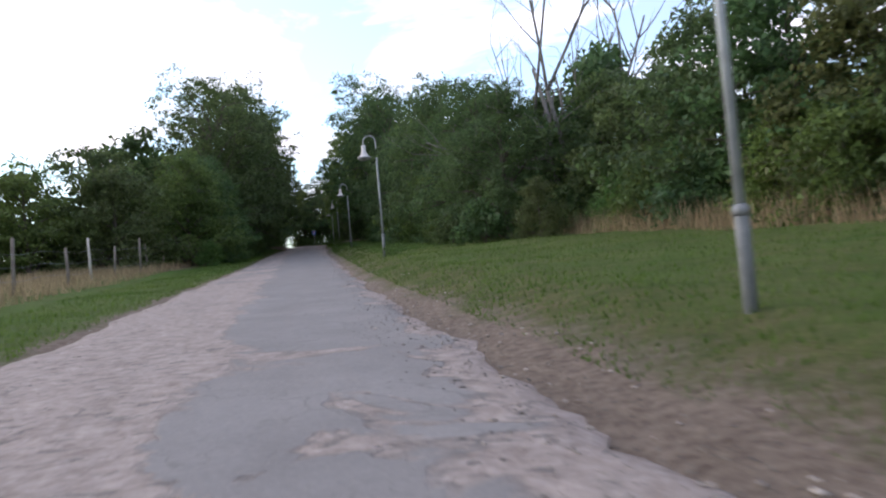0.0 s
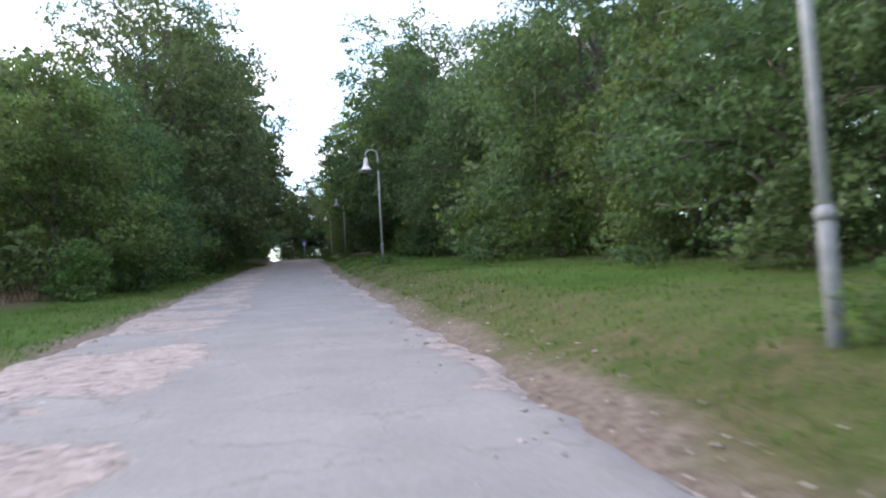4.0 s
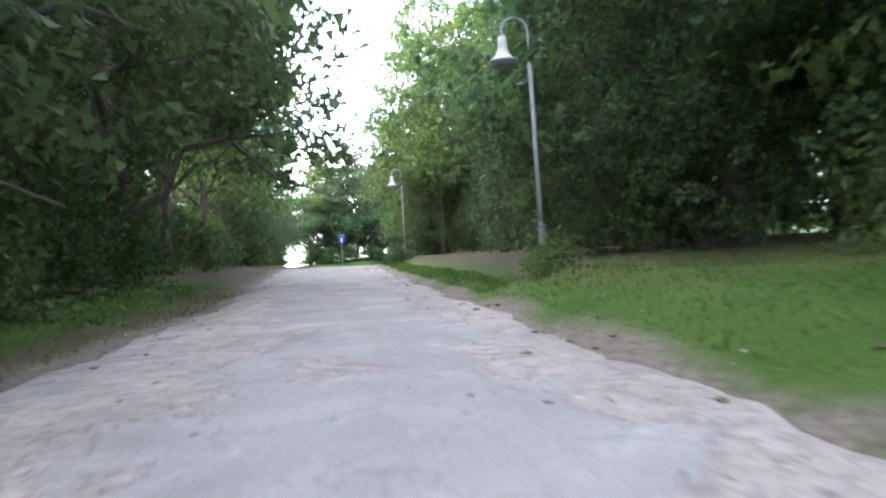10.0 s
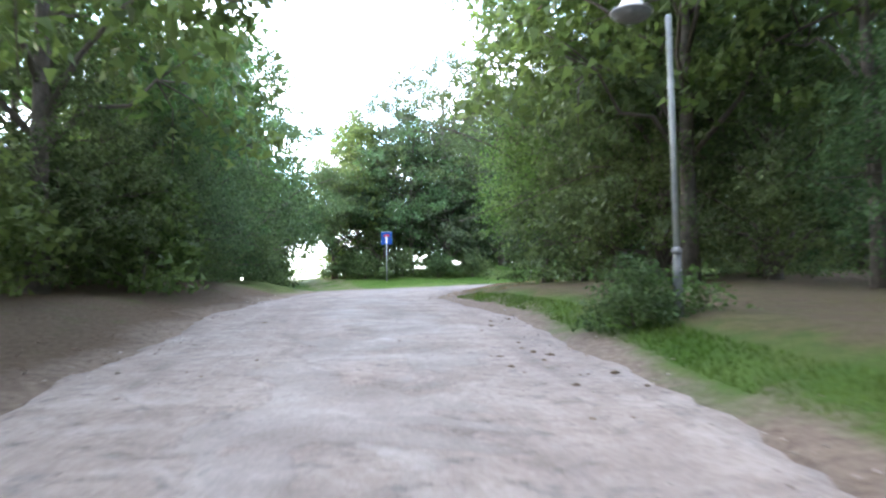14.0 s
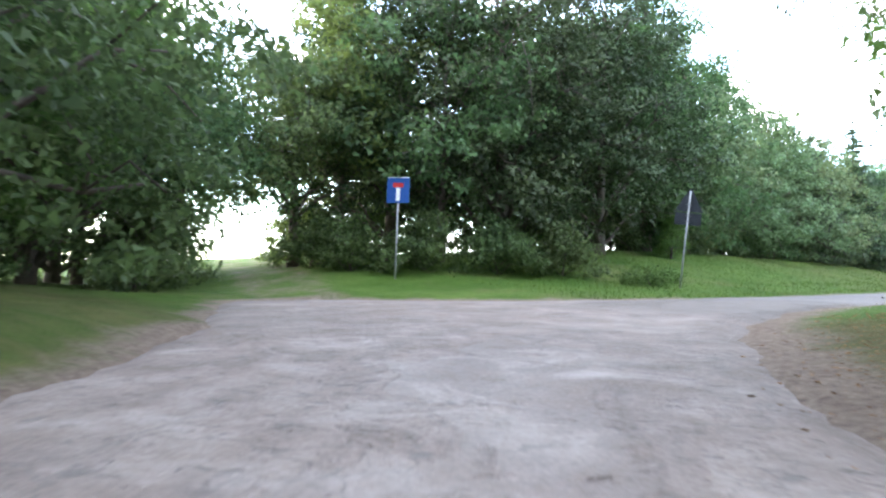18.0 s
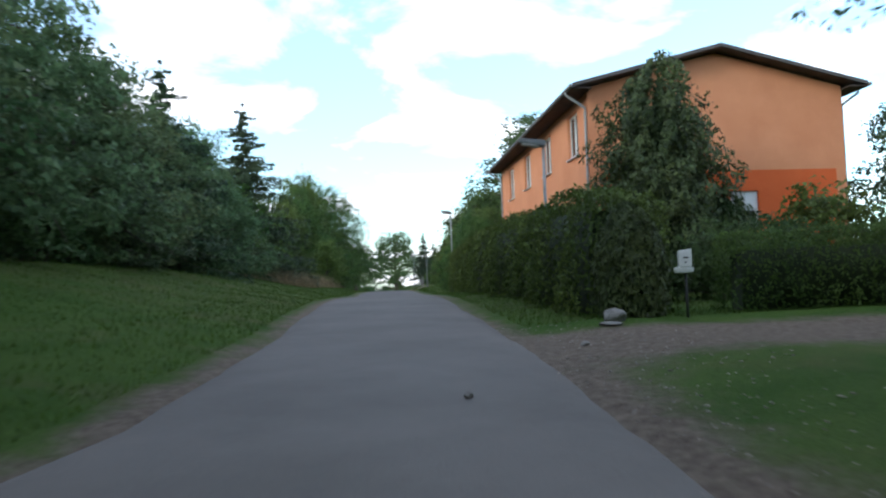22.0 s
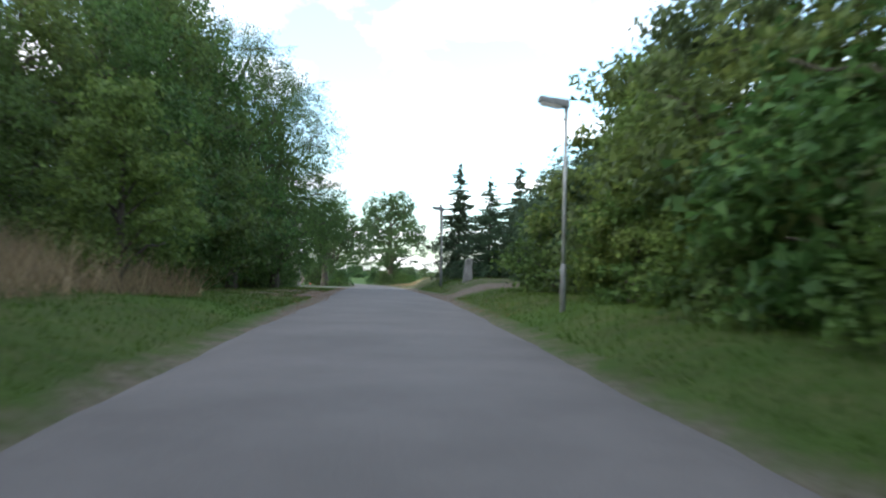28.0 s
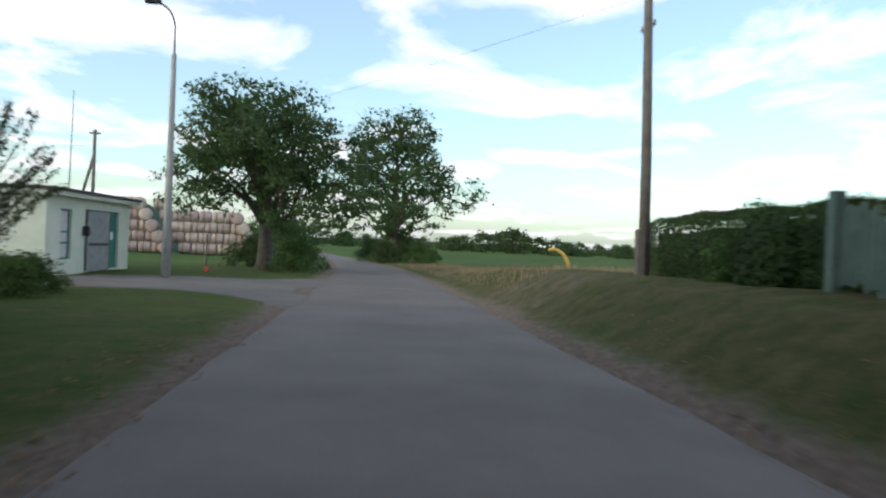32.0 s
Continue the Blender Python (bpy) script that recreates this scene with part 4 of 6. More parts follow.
# backlit shade of the front row is put into the leaf colour
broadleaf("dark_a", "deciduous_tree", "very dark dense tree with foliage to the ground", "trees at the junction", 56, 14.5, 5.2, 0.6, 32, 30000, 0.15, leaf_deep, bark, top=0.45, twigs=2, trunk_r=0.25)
broadleaf("airy_a", "deciduous_tree", "light green tree with loose hanging branches", "trees at the junction", 57, 9.0, 4.4, 2.4, 24, 24000, 0.11, leaf_light, bark, top=0.45, gaps=0.14, trunk_r=0.13, droop=0.45, twigs=3)
broadleaf("arch_a", "deciduous_tree", "dark tree whose low crown arches over the field track", "trees at the junction", 55, 8.2, 4.6, 2.9, 28, 26000, 0.13, leaf_dark, bark, top=0.5, trunk_r=0.2, droop=0.35, twigs=2)
broadleaf("shrub_a", "shrub", "dense green wild shrub reaching the ground", "shrubs beside the way", 61, 3.0, 1.9, 0.0, 13, 3600, 0.155, leaf_green, bark, trunk_r=0.05, plain=True)
broadleaf("shrub_b", "shrub", "dark green tangled shrub with fine leaves", "shrubs beside the way", 62, 2.6, 2.0, 0.0, 12, 3600, 0.155, leaf_dark, bark, trunk_r=0.05)
broadleaf("shrub_c", "shrub", "yellowish green bush with upright shoots", "shrubs beside the way", 63, 3.4, 1.7, 0.0, 13, 5500, 0.12, leaf_light, bark, trunk_r=0.04, top=0.8)
broadleaf("weed", "weed_clump", "low green weed clump in the grass", "weed clumps", 64, 0.6, 0.5, 0.0, 6, 700, 0.09, leaf_green, bark, trunk_r=0.01, plain=False)
broadleaf("far_tree", "deciduous_tree", "dark tree on the far field edge", "trees on the skyline", 91, 9.0, 5.0, 0.3, 8, 700, 0.95, leaf_dark, bark)
for k in ("shrub_a", "shrub_b", "shrub_c"):
    KINDS[k] = (*KINDS[k][:3], "shrub", KINDS[k][4])
KINDS["weed"] = (*KINDS["weed"][:3], "weed", "weed clumps")


def plume_meshes(name, seed, tall, wide, stems, per_stem, size, mat):
    """A bush of many long shoots that fan out from the root, leafy along their upper length."""
    rng = np.random.default_rng(seed)
    runs, cs, ns = [], [], []
    for i in range(stems):
        a, k = i * 2.4 + rng.uniform(-0.3, 0.3), math.sqrt((i + 0.5) / stems)
        h = tall * (1 - 0.45 * k ** 2) * rng.uniform(0.8, 1.08)
        out = np.array([math.cos(a), math.sin(a), 0])
        t = np.linspace(0, 1, 6)[:, None]
        p = out * (0.15 + wide * k * (0.35 * t + 0.65 * t ** 1.7)) + np.array([0, 0, 1]) * (h * t ** 0.85 - 0.1) + rng.normal(0, 0.05, (6, 3)) * t
        runs.append((p, np.linspace(0.024, 0.004, 6), 4))
        u = rng.uniform(0.04, 1.0, per_stem) ** 0.8
        q = np.array([np.interp(u, t[:, 0], p[:, c]) for c in range(3)]).T
        d = rng.normal(0, 1, (per_stem, 3)) + out * 0.4
        d /= np.linalg.norm(d, axis=1)[:, None]
        cs.append(q + d * (rng.uniform(0.02, 0.34, per_stem) * (1.12 - u * 0.8))[:, None])
        ns.append(d + np.array([0, 0, 0.6]))
    c = np.vstack(cs)
    v, f = leaves(rng, np.maximum(c, [-99, -99, 0.03]), np.vstack(ns), size, -0.4, 0.42)
    return tubes(name + "_stems", runs, bark), mesh_of(name + "_crown", v, f, mat)


t_, n_ = plume_meshes("plume_bush", 66, 4.9, 2.3, 54, 330, 0.095, leaf_deep)
KINDS["plume_bush"] = ("shrub", [("trunk", t_), ("crown", n_)], "tall dark bush of long upright leafy shoots", "shrub", "shrubs beside the way")


def spruce_meshes(name, seed, tall, wide, mat, tiers=32, sparse=1.0, clear=0.3):
    """A conifer with tiers of drooping branches that carry needle sprays."""
    rng = np.random.default_rng(seed)
    zs = np.linspace(-0.2, tall, 8)
    runs, cs, ns = [(np.stack([0 * zs, 0 * zs, zs], 1), np.linspace(tall * 0.016, 0.01, 8), 8)], [], []
    for i in range(tiers):
        k = (i + rng.uniform(0, 0.6)) / tiers
        z = clear + (tall - clear - 0.2) * k
        reach = wide * (1 - k) ** 0.95 * rng.uniform(0.8, 1.1) + 0.08
        for j in range(rng.integers(6, 9)):
            a = j * 0.85 + i * 1.3 + rng.uniform(-0.25, 0.25)
            r = reach * rng.uniform(0.45, 1.2)
            zj = z + rng.uniform(-0.5, 0.5) * tall / tiers * 5.0
            out = np.array([math.cos(a), math.sin(a), 0])
            t = np.linspace(0, 1, 5)[:, None]
            lift = 0.25 * (k - 0.35) * r
            p = np.array([0, 0, zj]) + out * r * t + np.array([0, 0, 1]) * (lift * t - 0.28 * r * t ** 2 + 0.16 * r * t ** 4)
            runs.append((p[::2], np.linspace(0.022, 0.005, 3), 3))
            m = int(92 * sparse * max(r, 0.35))
            u = rng.uniform(0.12, 1.05, m)[:, None]
            q = np.array([np.interp(u[:, 0], t[:, 0], p[:, c]) for c in range(3)]).T
            sidev = np.array([-out[1], out[0], 0])
            q = q + sidev * rng.normal(0, 0.16, (m, 1)) * r * (1.15 - u) + np.array([0, 0, -1]) * np.abs(rng.normal(0, 0.07, (m, 1))) * r
            cs.append(q)
            ns.append(np.tile(np.array([0, 0, 1.0]) + out * 0.3, (m, 1)))
    c, d = np.vstack(cs), np.vstack(ns)
    v, f = leaves(rng, c, d, 0.15, 0.6, 0.42, True)
    return tubes(name + "_trunk", runs, bark), mesh_of(name + "_crown", v, f, mat)


for kind, seed, tall, wide, sparse, text in (("spruce_a", 71, 7.0, 3.3, 1.25, "dark green spruce with tiered drooping branches"), ("spruce_b", 72, 6.5, 1.9, 1.15, "slender spruce with thin open branches and bare tip")):
    t_, n_ = spruce_meshes(kind, seed, tall, wide, needle, sparse=sparse, clear=0.3 if kind == "spruce_a" else 0.6)
    KINDS[kind] = ("spruce_tree", [("trunk", t_), ("crown", n_)], text, "tree", "spruces beside the road")


def column_conifer(kind, seed, tall, wide, n, mat, name, text, group, wave=0.12, size=0.2):
    """A dense scale-leaved conifer, wide at the foot and ragged on top."""
    rng = np.random.default_rng(seed)
    k = rng.random(n) ** 0.8
    a = rng.uniform(0, 2 * np.pi, n)
    prof = np.interp(k, [0, 0.15, 0.5, 0.8, 0.93, 1.0], [0.8, 1.0, 0.98, 0.72, 0.45, 0.12])
    r = wide * prof * (1 - 0.4 * rng.random(n) ** 2) * (1 + wave * np.sin(a * 5 + k * 9) + wave * np.sin(a * 9 - k * 22) + wave * np.sin(k * 40 + a * 2))
    c = np.stack([r * np.cos(a), r * np.sin(a), 0.05 + tall * k * (1 + wave * 0.7 * np.sin(a * 6) + wave * 0.4 * np.sin(a * 13 + 1))], 1)
    d = np.stack([np.cos(a), np.sin(a), np.full(n, 0.5)], 1)
    v, f = leaves(rng, c, d, size * 1.2, -0.5, 0.5, True)
    zs = np.linspace(-0.2, tall * 0.9, 6)
    trunk = tubes(kind + "_trunk", [(np.stack([0 * zs, 0 * zs, zs], 1), np.linspace(0.16, 0.03, 6), 8)], bark)
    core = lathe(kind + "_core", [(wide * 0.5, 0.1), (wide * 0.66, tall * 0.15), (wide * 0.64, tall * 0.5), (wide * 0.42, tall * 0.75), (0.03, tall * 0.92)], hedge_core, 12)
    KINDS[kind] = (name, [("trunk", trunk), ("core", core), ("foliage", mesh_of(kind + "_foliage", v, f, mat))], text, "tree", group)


column_conifer("cypress", 81, 7.2, 2.3, 26000, thuja_dark, "cypress_tree", "big ragged dark green cypress before the house", "garden conifers", wave=0.16, size=0.17)
column_conifer("ball_bush", 82, 2.0, 1.0, 9000, thuja_dark, "clipped_bush", "rounded clipped dark green bush", "clipped bushes", wave=0.04, size=0.11)


def hedge(name, line, wide, tall, n, mat, label, size=0.11, rough=0.10, group="hedges", upright=0.6, round_top=0.35, core=True):
    """A clipped hedge along a line of plan points, its skin made of small sprays over twigs coloured dark for shade."""
    rng = np.random.default_rng(len(label) + n)
    p = np.array(line, float)
    seg = np.linalg.norm(np.diff(p, axis=0), axis=1)
    run = np.concatenate([[0], np.cumsum(seg)])
    total = run[-1]
    half = wide / 2
    per = 2 * tall + wide
    m_ends = int(n * wide / (wide + total) * 0.8)
    t = rng.uniform(0, total, n)
    e = rng.uniform(0, per, n)
    lat = np.where(e < tall, -half, np.where(e < tall + wide, e - tall - half, half))
    z = np.where(e < tall, e, np.where(e < tall + wide, tall, per - e))
    end = np.arange(n) < m_ends
    lat = np.where(end, rng.uniform(-half, half, n), lat)
    z = np.where(end, rng.uniform(0, tall, n), z)
    t = np.where(end, np.where(rng.random(n) < 0.5, 0, total), t)
    top = np.clip((z - (tall - round_top)) / round_top, 0, 1)
    out = np.stack([np.where(end, np.sign(t - total / 2), 0), np.where(np.abs(lat) >= half - 1e-3, np.sign(lat), 0), np.where(z >= tall - 1e-3, 1.0, 0.1)], 1)
    lat = lat * (1 - 0.22 * top ** 2)
    z = z - 0.18 * round_top * (np.abs(lat) / half) ** 3 * top
    swell = rough * (np.sin(t * 2.1 + z * 1.7) + np.sin(t * 4.7 + z * 3.1 + 1) * 0.6 + np.sin(t * 0.8) * 0.8) + rng.normal(0, rough * 0.6, n)
    t = t + out[:, 0] * swell
    lat = lat + out[:, 1] * swell
    z = np.maximum(z + np.where(out[:, 2] > 0.5, swell, 0), 0.04)
    i = np.clip(np.searchsorted(run, t) - 1, 0, len(seg) - 1)
    u = (p[1:] - p[:-1])[i] / seg[i][:, None]
    base = p[i] + u * (t - run[i])[:, None]
    x, y = base[:, 0] + u[:, 1] * lat, base[:, 1] - u[:, 0] * lat
    gz_ = land(base[:, 0], base[:, 1])[0]
    nrm = np.stack([u[:, 0] * out[:, 0] + u[:, 1] * out[:, 1], u[:, 1] * out[:, 0] - u[:, 0] * out[:, 1], out[:, 2]], 1)
    v, f = leaves(rng, np.stack([x, y, gz_ + z], 1), nrm, size, -upright, 0.45)
    ob = thing(name, label, "hedge", group)
    part("foliage", mesh_of(name + "_foliage", v, f, mat), None, ob)
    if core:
        # inner twigs as a rounded bank, the shade among them put into its colour
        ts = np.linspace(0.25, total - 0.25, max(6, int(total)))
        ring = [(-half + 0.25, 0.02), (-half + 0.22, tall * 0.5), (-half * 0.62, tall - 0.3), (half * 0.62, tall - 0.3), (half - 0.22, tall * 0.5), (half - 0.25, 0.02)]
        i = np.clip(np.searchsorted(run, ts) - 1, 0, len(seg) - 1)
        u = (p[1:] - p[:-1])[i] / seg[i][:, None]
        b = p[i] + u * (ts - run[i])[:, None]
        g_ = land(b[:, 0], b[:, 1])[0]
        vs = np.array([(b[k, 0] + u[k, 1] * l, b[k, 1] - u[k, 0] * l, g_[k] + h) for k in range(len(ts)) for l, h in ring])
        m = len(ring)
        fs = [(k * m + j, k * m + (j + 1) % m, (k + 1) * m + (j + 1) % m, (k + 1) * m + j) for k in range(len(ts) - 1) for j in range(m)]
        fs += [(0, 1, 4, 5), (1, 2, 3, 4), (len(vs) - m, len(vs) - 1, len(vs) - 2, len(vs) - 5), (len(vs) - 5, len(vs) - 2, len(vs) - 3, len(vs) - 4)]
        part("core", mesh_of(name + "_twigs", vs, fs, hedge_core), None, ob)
    return ob


# worn places where no grass grows: stretch along the road and across it
BARE = [(232, 243, -2.6, -1), (233.2, 238.6, 2, 9), (159.5, 164.2, 1, 16)]


def grass_patch(name, label, n, s0, s1, lat0, lat1, tall, mat, seed, lean=0.35, wide=0.012, skew=1.0, category="grass", mask=0.0):
    """Loose blades of grass over a stretch beside the line; lat0 and lat1 are distances out from the road's edge, negative to the left."""
    rng = np.random.default_rng(seed)
    s = rng.uniform(s0, s1, n)
    k = rng.random(n) ** skew
    lat = lat0 + (lat1 - lat0) * k
    edge = np.where(lat < 0, np.interp(s, *LEFT), np.interp(s, *RIGHT))
    lat = lat + edge
    idx = np.clip(np.round(np.interp(s, AXIS_S, np.arange(len(AXIS_S)))).astype(int), 0, len(AXIS) - 1)
    u = AXIS_U[idx]
    x = np.interp(s, AXIS_S, AXIS[:, 0]) + u[:, 1] * lat
    y = np.interp(s, AXIS_S, AXIS[:, 1]) - u[:, 0] * lat
    bare = np.zeros(n, bool)
    for a, b, c, d in BARE:
        bare |= (s > a) & (s < b) & (lat > c) & (lat < d)
    x, y = x[~bare], y[~bare]
    n = len(x)
    if mask:
        keep = np.sin(x * 1.7 + 2 * np.sin(y * 0.6)) * np.sin(y * 1.5 + 2 * np.sin(x * 0.7)) > mask - 1
        x, y = x[keep], y[keep]
        n = len(x)
    z = land(x, y)[0] - 0.01
    h = tall * rng.uniform(0.45, 1.25, n)
    a = rng.uniform(0, 2 * np.pi, n)
    w = wide * rng.uniform(0.7, 1.4, n)
    lx, ly = rng.normal(0, lean, n) * h, rng.normal(0, lean, n) * h
    b0 = np.stack([x + np.cos(a) * w, y + np.sin(a) * w, z], 1)
    b1 = np.stack([x - np.cos(a) * w, y - np.sin(a) * w, z], 1)
    tip = np.stack([x + lx, y + ly, z + h], 1)
    v = np.stack([b0, b1, tip], 1).reshape(-1, 3)
    f = np.arange(3 * n).reshape(-1, 3)
    return tagged(new(name, mesh_of(name, v, f, mat)), label, category, kind="stuff")


def bare_tree(seed, tall):
    """A dead tree: several grey stems that fork and fork again."""
    rng = np.random.default_rng(seed)
    stems = []

    def branch(p, d, length, r, depth):
        k = np.linspace(0, 1, 5)[:, None]
        bend = rng.normal(0, 0.12, 3)
        pts = p + d * length * k + bend * length * k ** 2
        stems[-1].append((pts, np.linspace(r, r * 0.55, 5), 6 if depth < 2 else 4))
        if depth < 4:
            for _ in range(3 if depth < 2 else 2):
                nd = d + rng.normal(0, 0.42, 3) + np.array([0, 0, 0.12])
                at = rng.integers(2, 5)
                branch(pts[at], nd / np.linalg.norm(nd), length * rng.uniform(0.5, 0.75), r * 0.5, depth + 1)

    for i in range(5):
        stems.append([])
        a = i * 1.26 + rng.uniform(-0.3, 0.3)
        d = np.array([math.cos(a) * 0.28, math.sin(a) * 0.28, 1.0])
        branch(np.array([0.15 * math.cos(a), 0.15 * math.sin(a), -0.2]), d / np.linalg.norm(d), tall * 0.5, 0.13, 0)
    return [("stem", tubes("bare_stem", runs, bark_grey)) for runs in stems]


KINDS["bare"] = ("dead_tree", bare_tree(95, 11.5), "leafless dead tree with grey forking stems", "tree", "")

# ---- street lamps ----
def circle_arc(c, r, a0, a1, n, axis="xz"):
    t = np.radians(np.linspace(a0, a1, n))
    return np.stack([c[0] + r * np.cos(t), np.full(n, c[1]), c[2] + r * np.sin(t)], 1)


def bell_lamp():
    """Galvanised post with a bent arm over the lane and a white bell-shaped shade; the arm reaches towards -x."""
    lamp = thing("street_lamp", "grey galvanised park lamp with white bell-shaped shade", "street lamp", "lamps along the lane")
    part("base_tube", tubes("lamp_base", [(np.array([(0, 0, -0.3), (0, 0, 0.78), (0, 0, 0.84)]), [0.062, 0.062, 0.045], 14)], steel_dark), None, lamp, "thicker weathered steel foot of the post")
    collar = lathe("lamp_collar", [(0.045, 0.80), (0.070, 0.80), (0.072, 0.86), (0.05, 0.90), (0.045, 0.90)], steel_dark, 14)
    part("collar", collar, None, lamp)
    part("post", tubes("lamp_post", [(np.array([(0, 0, 0.82), (0, 0, 2.6), (0, 0, 4.02), (0, 0, 4.06)]), [0.045, 0.043, 0.043, 0.034], 14)], steel), None, lamp)
    arm = np.vstack([[(0, 0, 4.0), (0, 0, 4.3), (0, 0, 4.62)], circle_arc((-0.27, 0, 4.70), 0.27, 10, 170, 14), [(-0.54, 0, 4.66), (-0.54, 0, 4.56)]])
    part("arm", tubes("lamp_arm", [(arm, 0.026, 12)], steel), None, lamp, "bent steel tube arm")
    prof = [(0.0, 4.60), (0.06, 4.60), (0.085, 4.57), (0.092, 4.50), (0.095, 4.38), (0.12, 4.27), (0.17, 4.18), (0.235, 4.12), (0.30, 4.09), (0.305, 4.075), (0.295, 4.075), (0.22, 4.11), (0.10, 4.27)]
    shade = part("shade", lathe("lamp_shade", prof, white_enamel, 28, (-0.54, 0, 0)), None, lamp, "white enamelled bell shade")
    part("diffuser", lathe("lamp_diffuser", [(0.285, 4.085), (0.27, 4.03), (0.2, 3.985), (0.1, 3.965), (0.0, 3.96)], steel_dark, 24, (-0.54, 0, 0)), None, shade, "dark dirty glass bowl")
    return lamp


def box_lamp():
    """Slim post with a flat box-shaped head reaching towards -x."""
    lamp = thing("street_lamp", "slim grey street lamp with flat box-shaped head", "street lamp", "lamps along the asphalt road")
    part("base_tube", tubes("box_base", [(np.array([(0, 0, -0.3), (0, 0, 0.9), (0, 0, 0.95)]), [0.06, 0.06, 0.042], 12)], steel_dark), None, lamp)
    part("post", tubes("box_post", [(np.array([(0, 0, 0.9), (0, 0, 2.5), (0, 0, 4.10)]), [0.042, 0.040, 0.036], 12)], steel), None, lamp)
    bm = box(-0.56, 0.04, -0.13, 0.13, 4.08, 4.24, 0.03)
    for v in bm.verts:
        v.co.z += -0.10 * v.co.x if v.co.z > 4.16 else -0.18 * v.co.x
    head = part("head", bm, steel_dark, lamp, "flat grey plastic lamp head")
    bm = box(-0.52, -0.12, -0.105, 0.105, 4.045, 4.085, 0.012)
    for v in bm.verts:
        v.co.z += -0.18 * v.co.x
    part("diffuser", bm, white_enamel, head, "milky glass cover under the head")
    return lamp


def stand(ob, s, lat, turn=0.0, sink=0.0, at=None):
    """Sets a thing on the ground, its y along the road there."""
    x, y = at or spot(s, lat)
    ob.location, ob.rotation_euler = (x, y, height(x, y) - sink), (0, 0, radians(along(s) + turn))
    return ob


first = stand(bell_lamp(), 5.7, 3.75)
for s, lat, k in ((32.6, 3.6, 1.08), (61.0, 3.95, 1.045), (88.5, 4.05, 1.03), (116.3, 4.2, 1.05)):
    stand(copy_thing(first, Matrix()), s, lat).scale = (1, 1, k)
first = stand(box_lamp(), 169.6, 3.92)
for s, lat, k in ((196.9, 3.85, 1.17), (220.8, 3.9, 1.0), (245.9, 3.9, 1.0)):
    stand(copy_thing(first, Matrix()), s, lat).scale = (1, 1, k)
first.scale = (1, 1, 0.94)

# ---- pasture fence at the start of the lane ----
fence = thing("pasture_fence", "old pasture fence of grey wooden posts and wire", "fence")
for i, s in enumerate(np.arange(6, 58, 4.2)):
    x, y = spot(s, -9.2 + 0.25 * math.sin(i * 2.3))
    z = height(x, y)
    lean = 0.32 if i == 3 else 0.06 * math.sin(i * 1.7)
    h = 1.75 + 0.2 * math.sin(i * 2.9)
    tall_ = np.array([(x, y, z - 0.3), (x + lean * 0.4, y + lean * 0.2, z + h * 0.5), (x + lean, y + lean * 0.5, z + h), (x + lean, y + lean * 0.5, z + h + 0.02)])
    part("post", tubes("fence_post", [(tall_, [0.065, 0.062, 0.058, 0.02], 8)], wood_pale if i in (3, 4, 7) else wood_grey), None, fence)
for h in (0.5, 0.95, 1.4):
    pts = []
    for s in np.arange(6, 57, 2.1):
        x, y = spot(s, -9.2)
        pts.append((x, y, height(x, y) + h - 0.03 * math.sin(s)))
    part("wire", tubes("fence_wire", [(np.array(pts), 0.006, 5)], steel_dark), None, fence)

# ---- road signs at the junction ----
def sign_pole(parent, h):
    part("pole", tubes("sign_pole", [(np.array([(0, 0, -0.3), (0, 0, h * 0.5), (0, 0, h)]), 0.03, 10)], steel), None, parent)


sign = thing("dead_end_sign", "square blue dead end sign on grey pole", "road sign")
sign_pole(sign, 2.85)
plate = part("plate", box(-0.36, 0.36, -0.045, -0.030, 2.1, 2.82, 0.006), sign_blue, sign, "blue sign plate")
part("white_stem", box(-0.06, 0.06, -0.050, -0.046, 2.16, 2.52), white_paint, plate)
part("red_bar", box(-0.17, 0.17, -0.050, -0.046, 2.53, 2.66), sign_red, plate)
part("white_border", box(-0.345, 0.345, -0.0475, -0.0458, 2.795, 2.81), white_paint, plate)
sx, sy = -26.0, 151.7
sign.location, sign.rotation_euler = (sx, sy, height(sx, sy)), (0, 0, radians(-8))
sign.scale = (1, 1, 1.13)

sign = thing("warning_sign", "triangular road sign with plate below, seen from behind", "road sign")
sign_pole(sign, 3.2)
bm = bmesh.new()
tri = [(-0.45, 2.52), (0.45, 2.52), (0.05, 3.26), (-0.05, 3.26)]
low = [bm.verts.new((x, -0.05, z)) for x, z in tri]
upp = [bm.verts.new((x, -0.035, z)) for x, z in tri]
bm.faces.new(low), bm.faces.new(upp[::-1])
for i in range(4):
    bm.faces.new((low[i], upp[i], upp[(i + 1) % 4], low[(i + 1) % 4]))
bmesh.ops.recalc_face_normals(bm, faces=bm.faces[:])
part("triangle", bm, sign_back, sign, "bare dark metal back of the triangle")
part("plate", box(-0.42, 0.42, -0.05, -0.035, 2.08, 2.48, 0.006), sign_back, sign, "bare dark metal back of the plate")
for z in (2.2, 2.4, 2.75):
    part("clamp", box(-0.06, 0.06, -0.036, 0.04, z - 0.02, z + 0.02, 0.006), steel_dark, sign)
sx, sy = -16.8, 153.4
sign.matrix_world = Matrix.Translation((sx, sy, height(sx, sy))) @ Matrix.Rotation(radians(5.5), 4, Vector((0.6, 0.8, 0))) @ Matrix.Rotation(radians(160), 4, "Z")

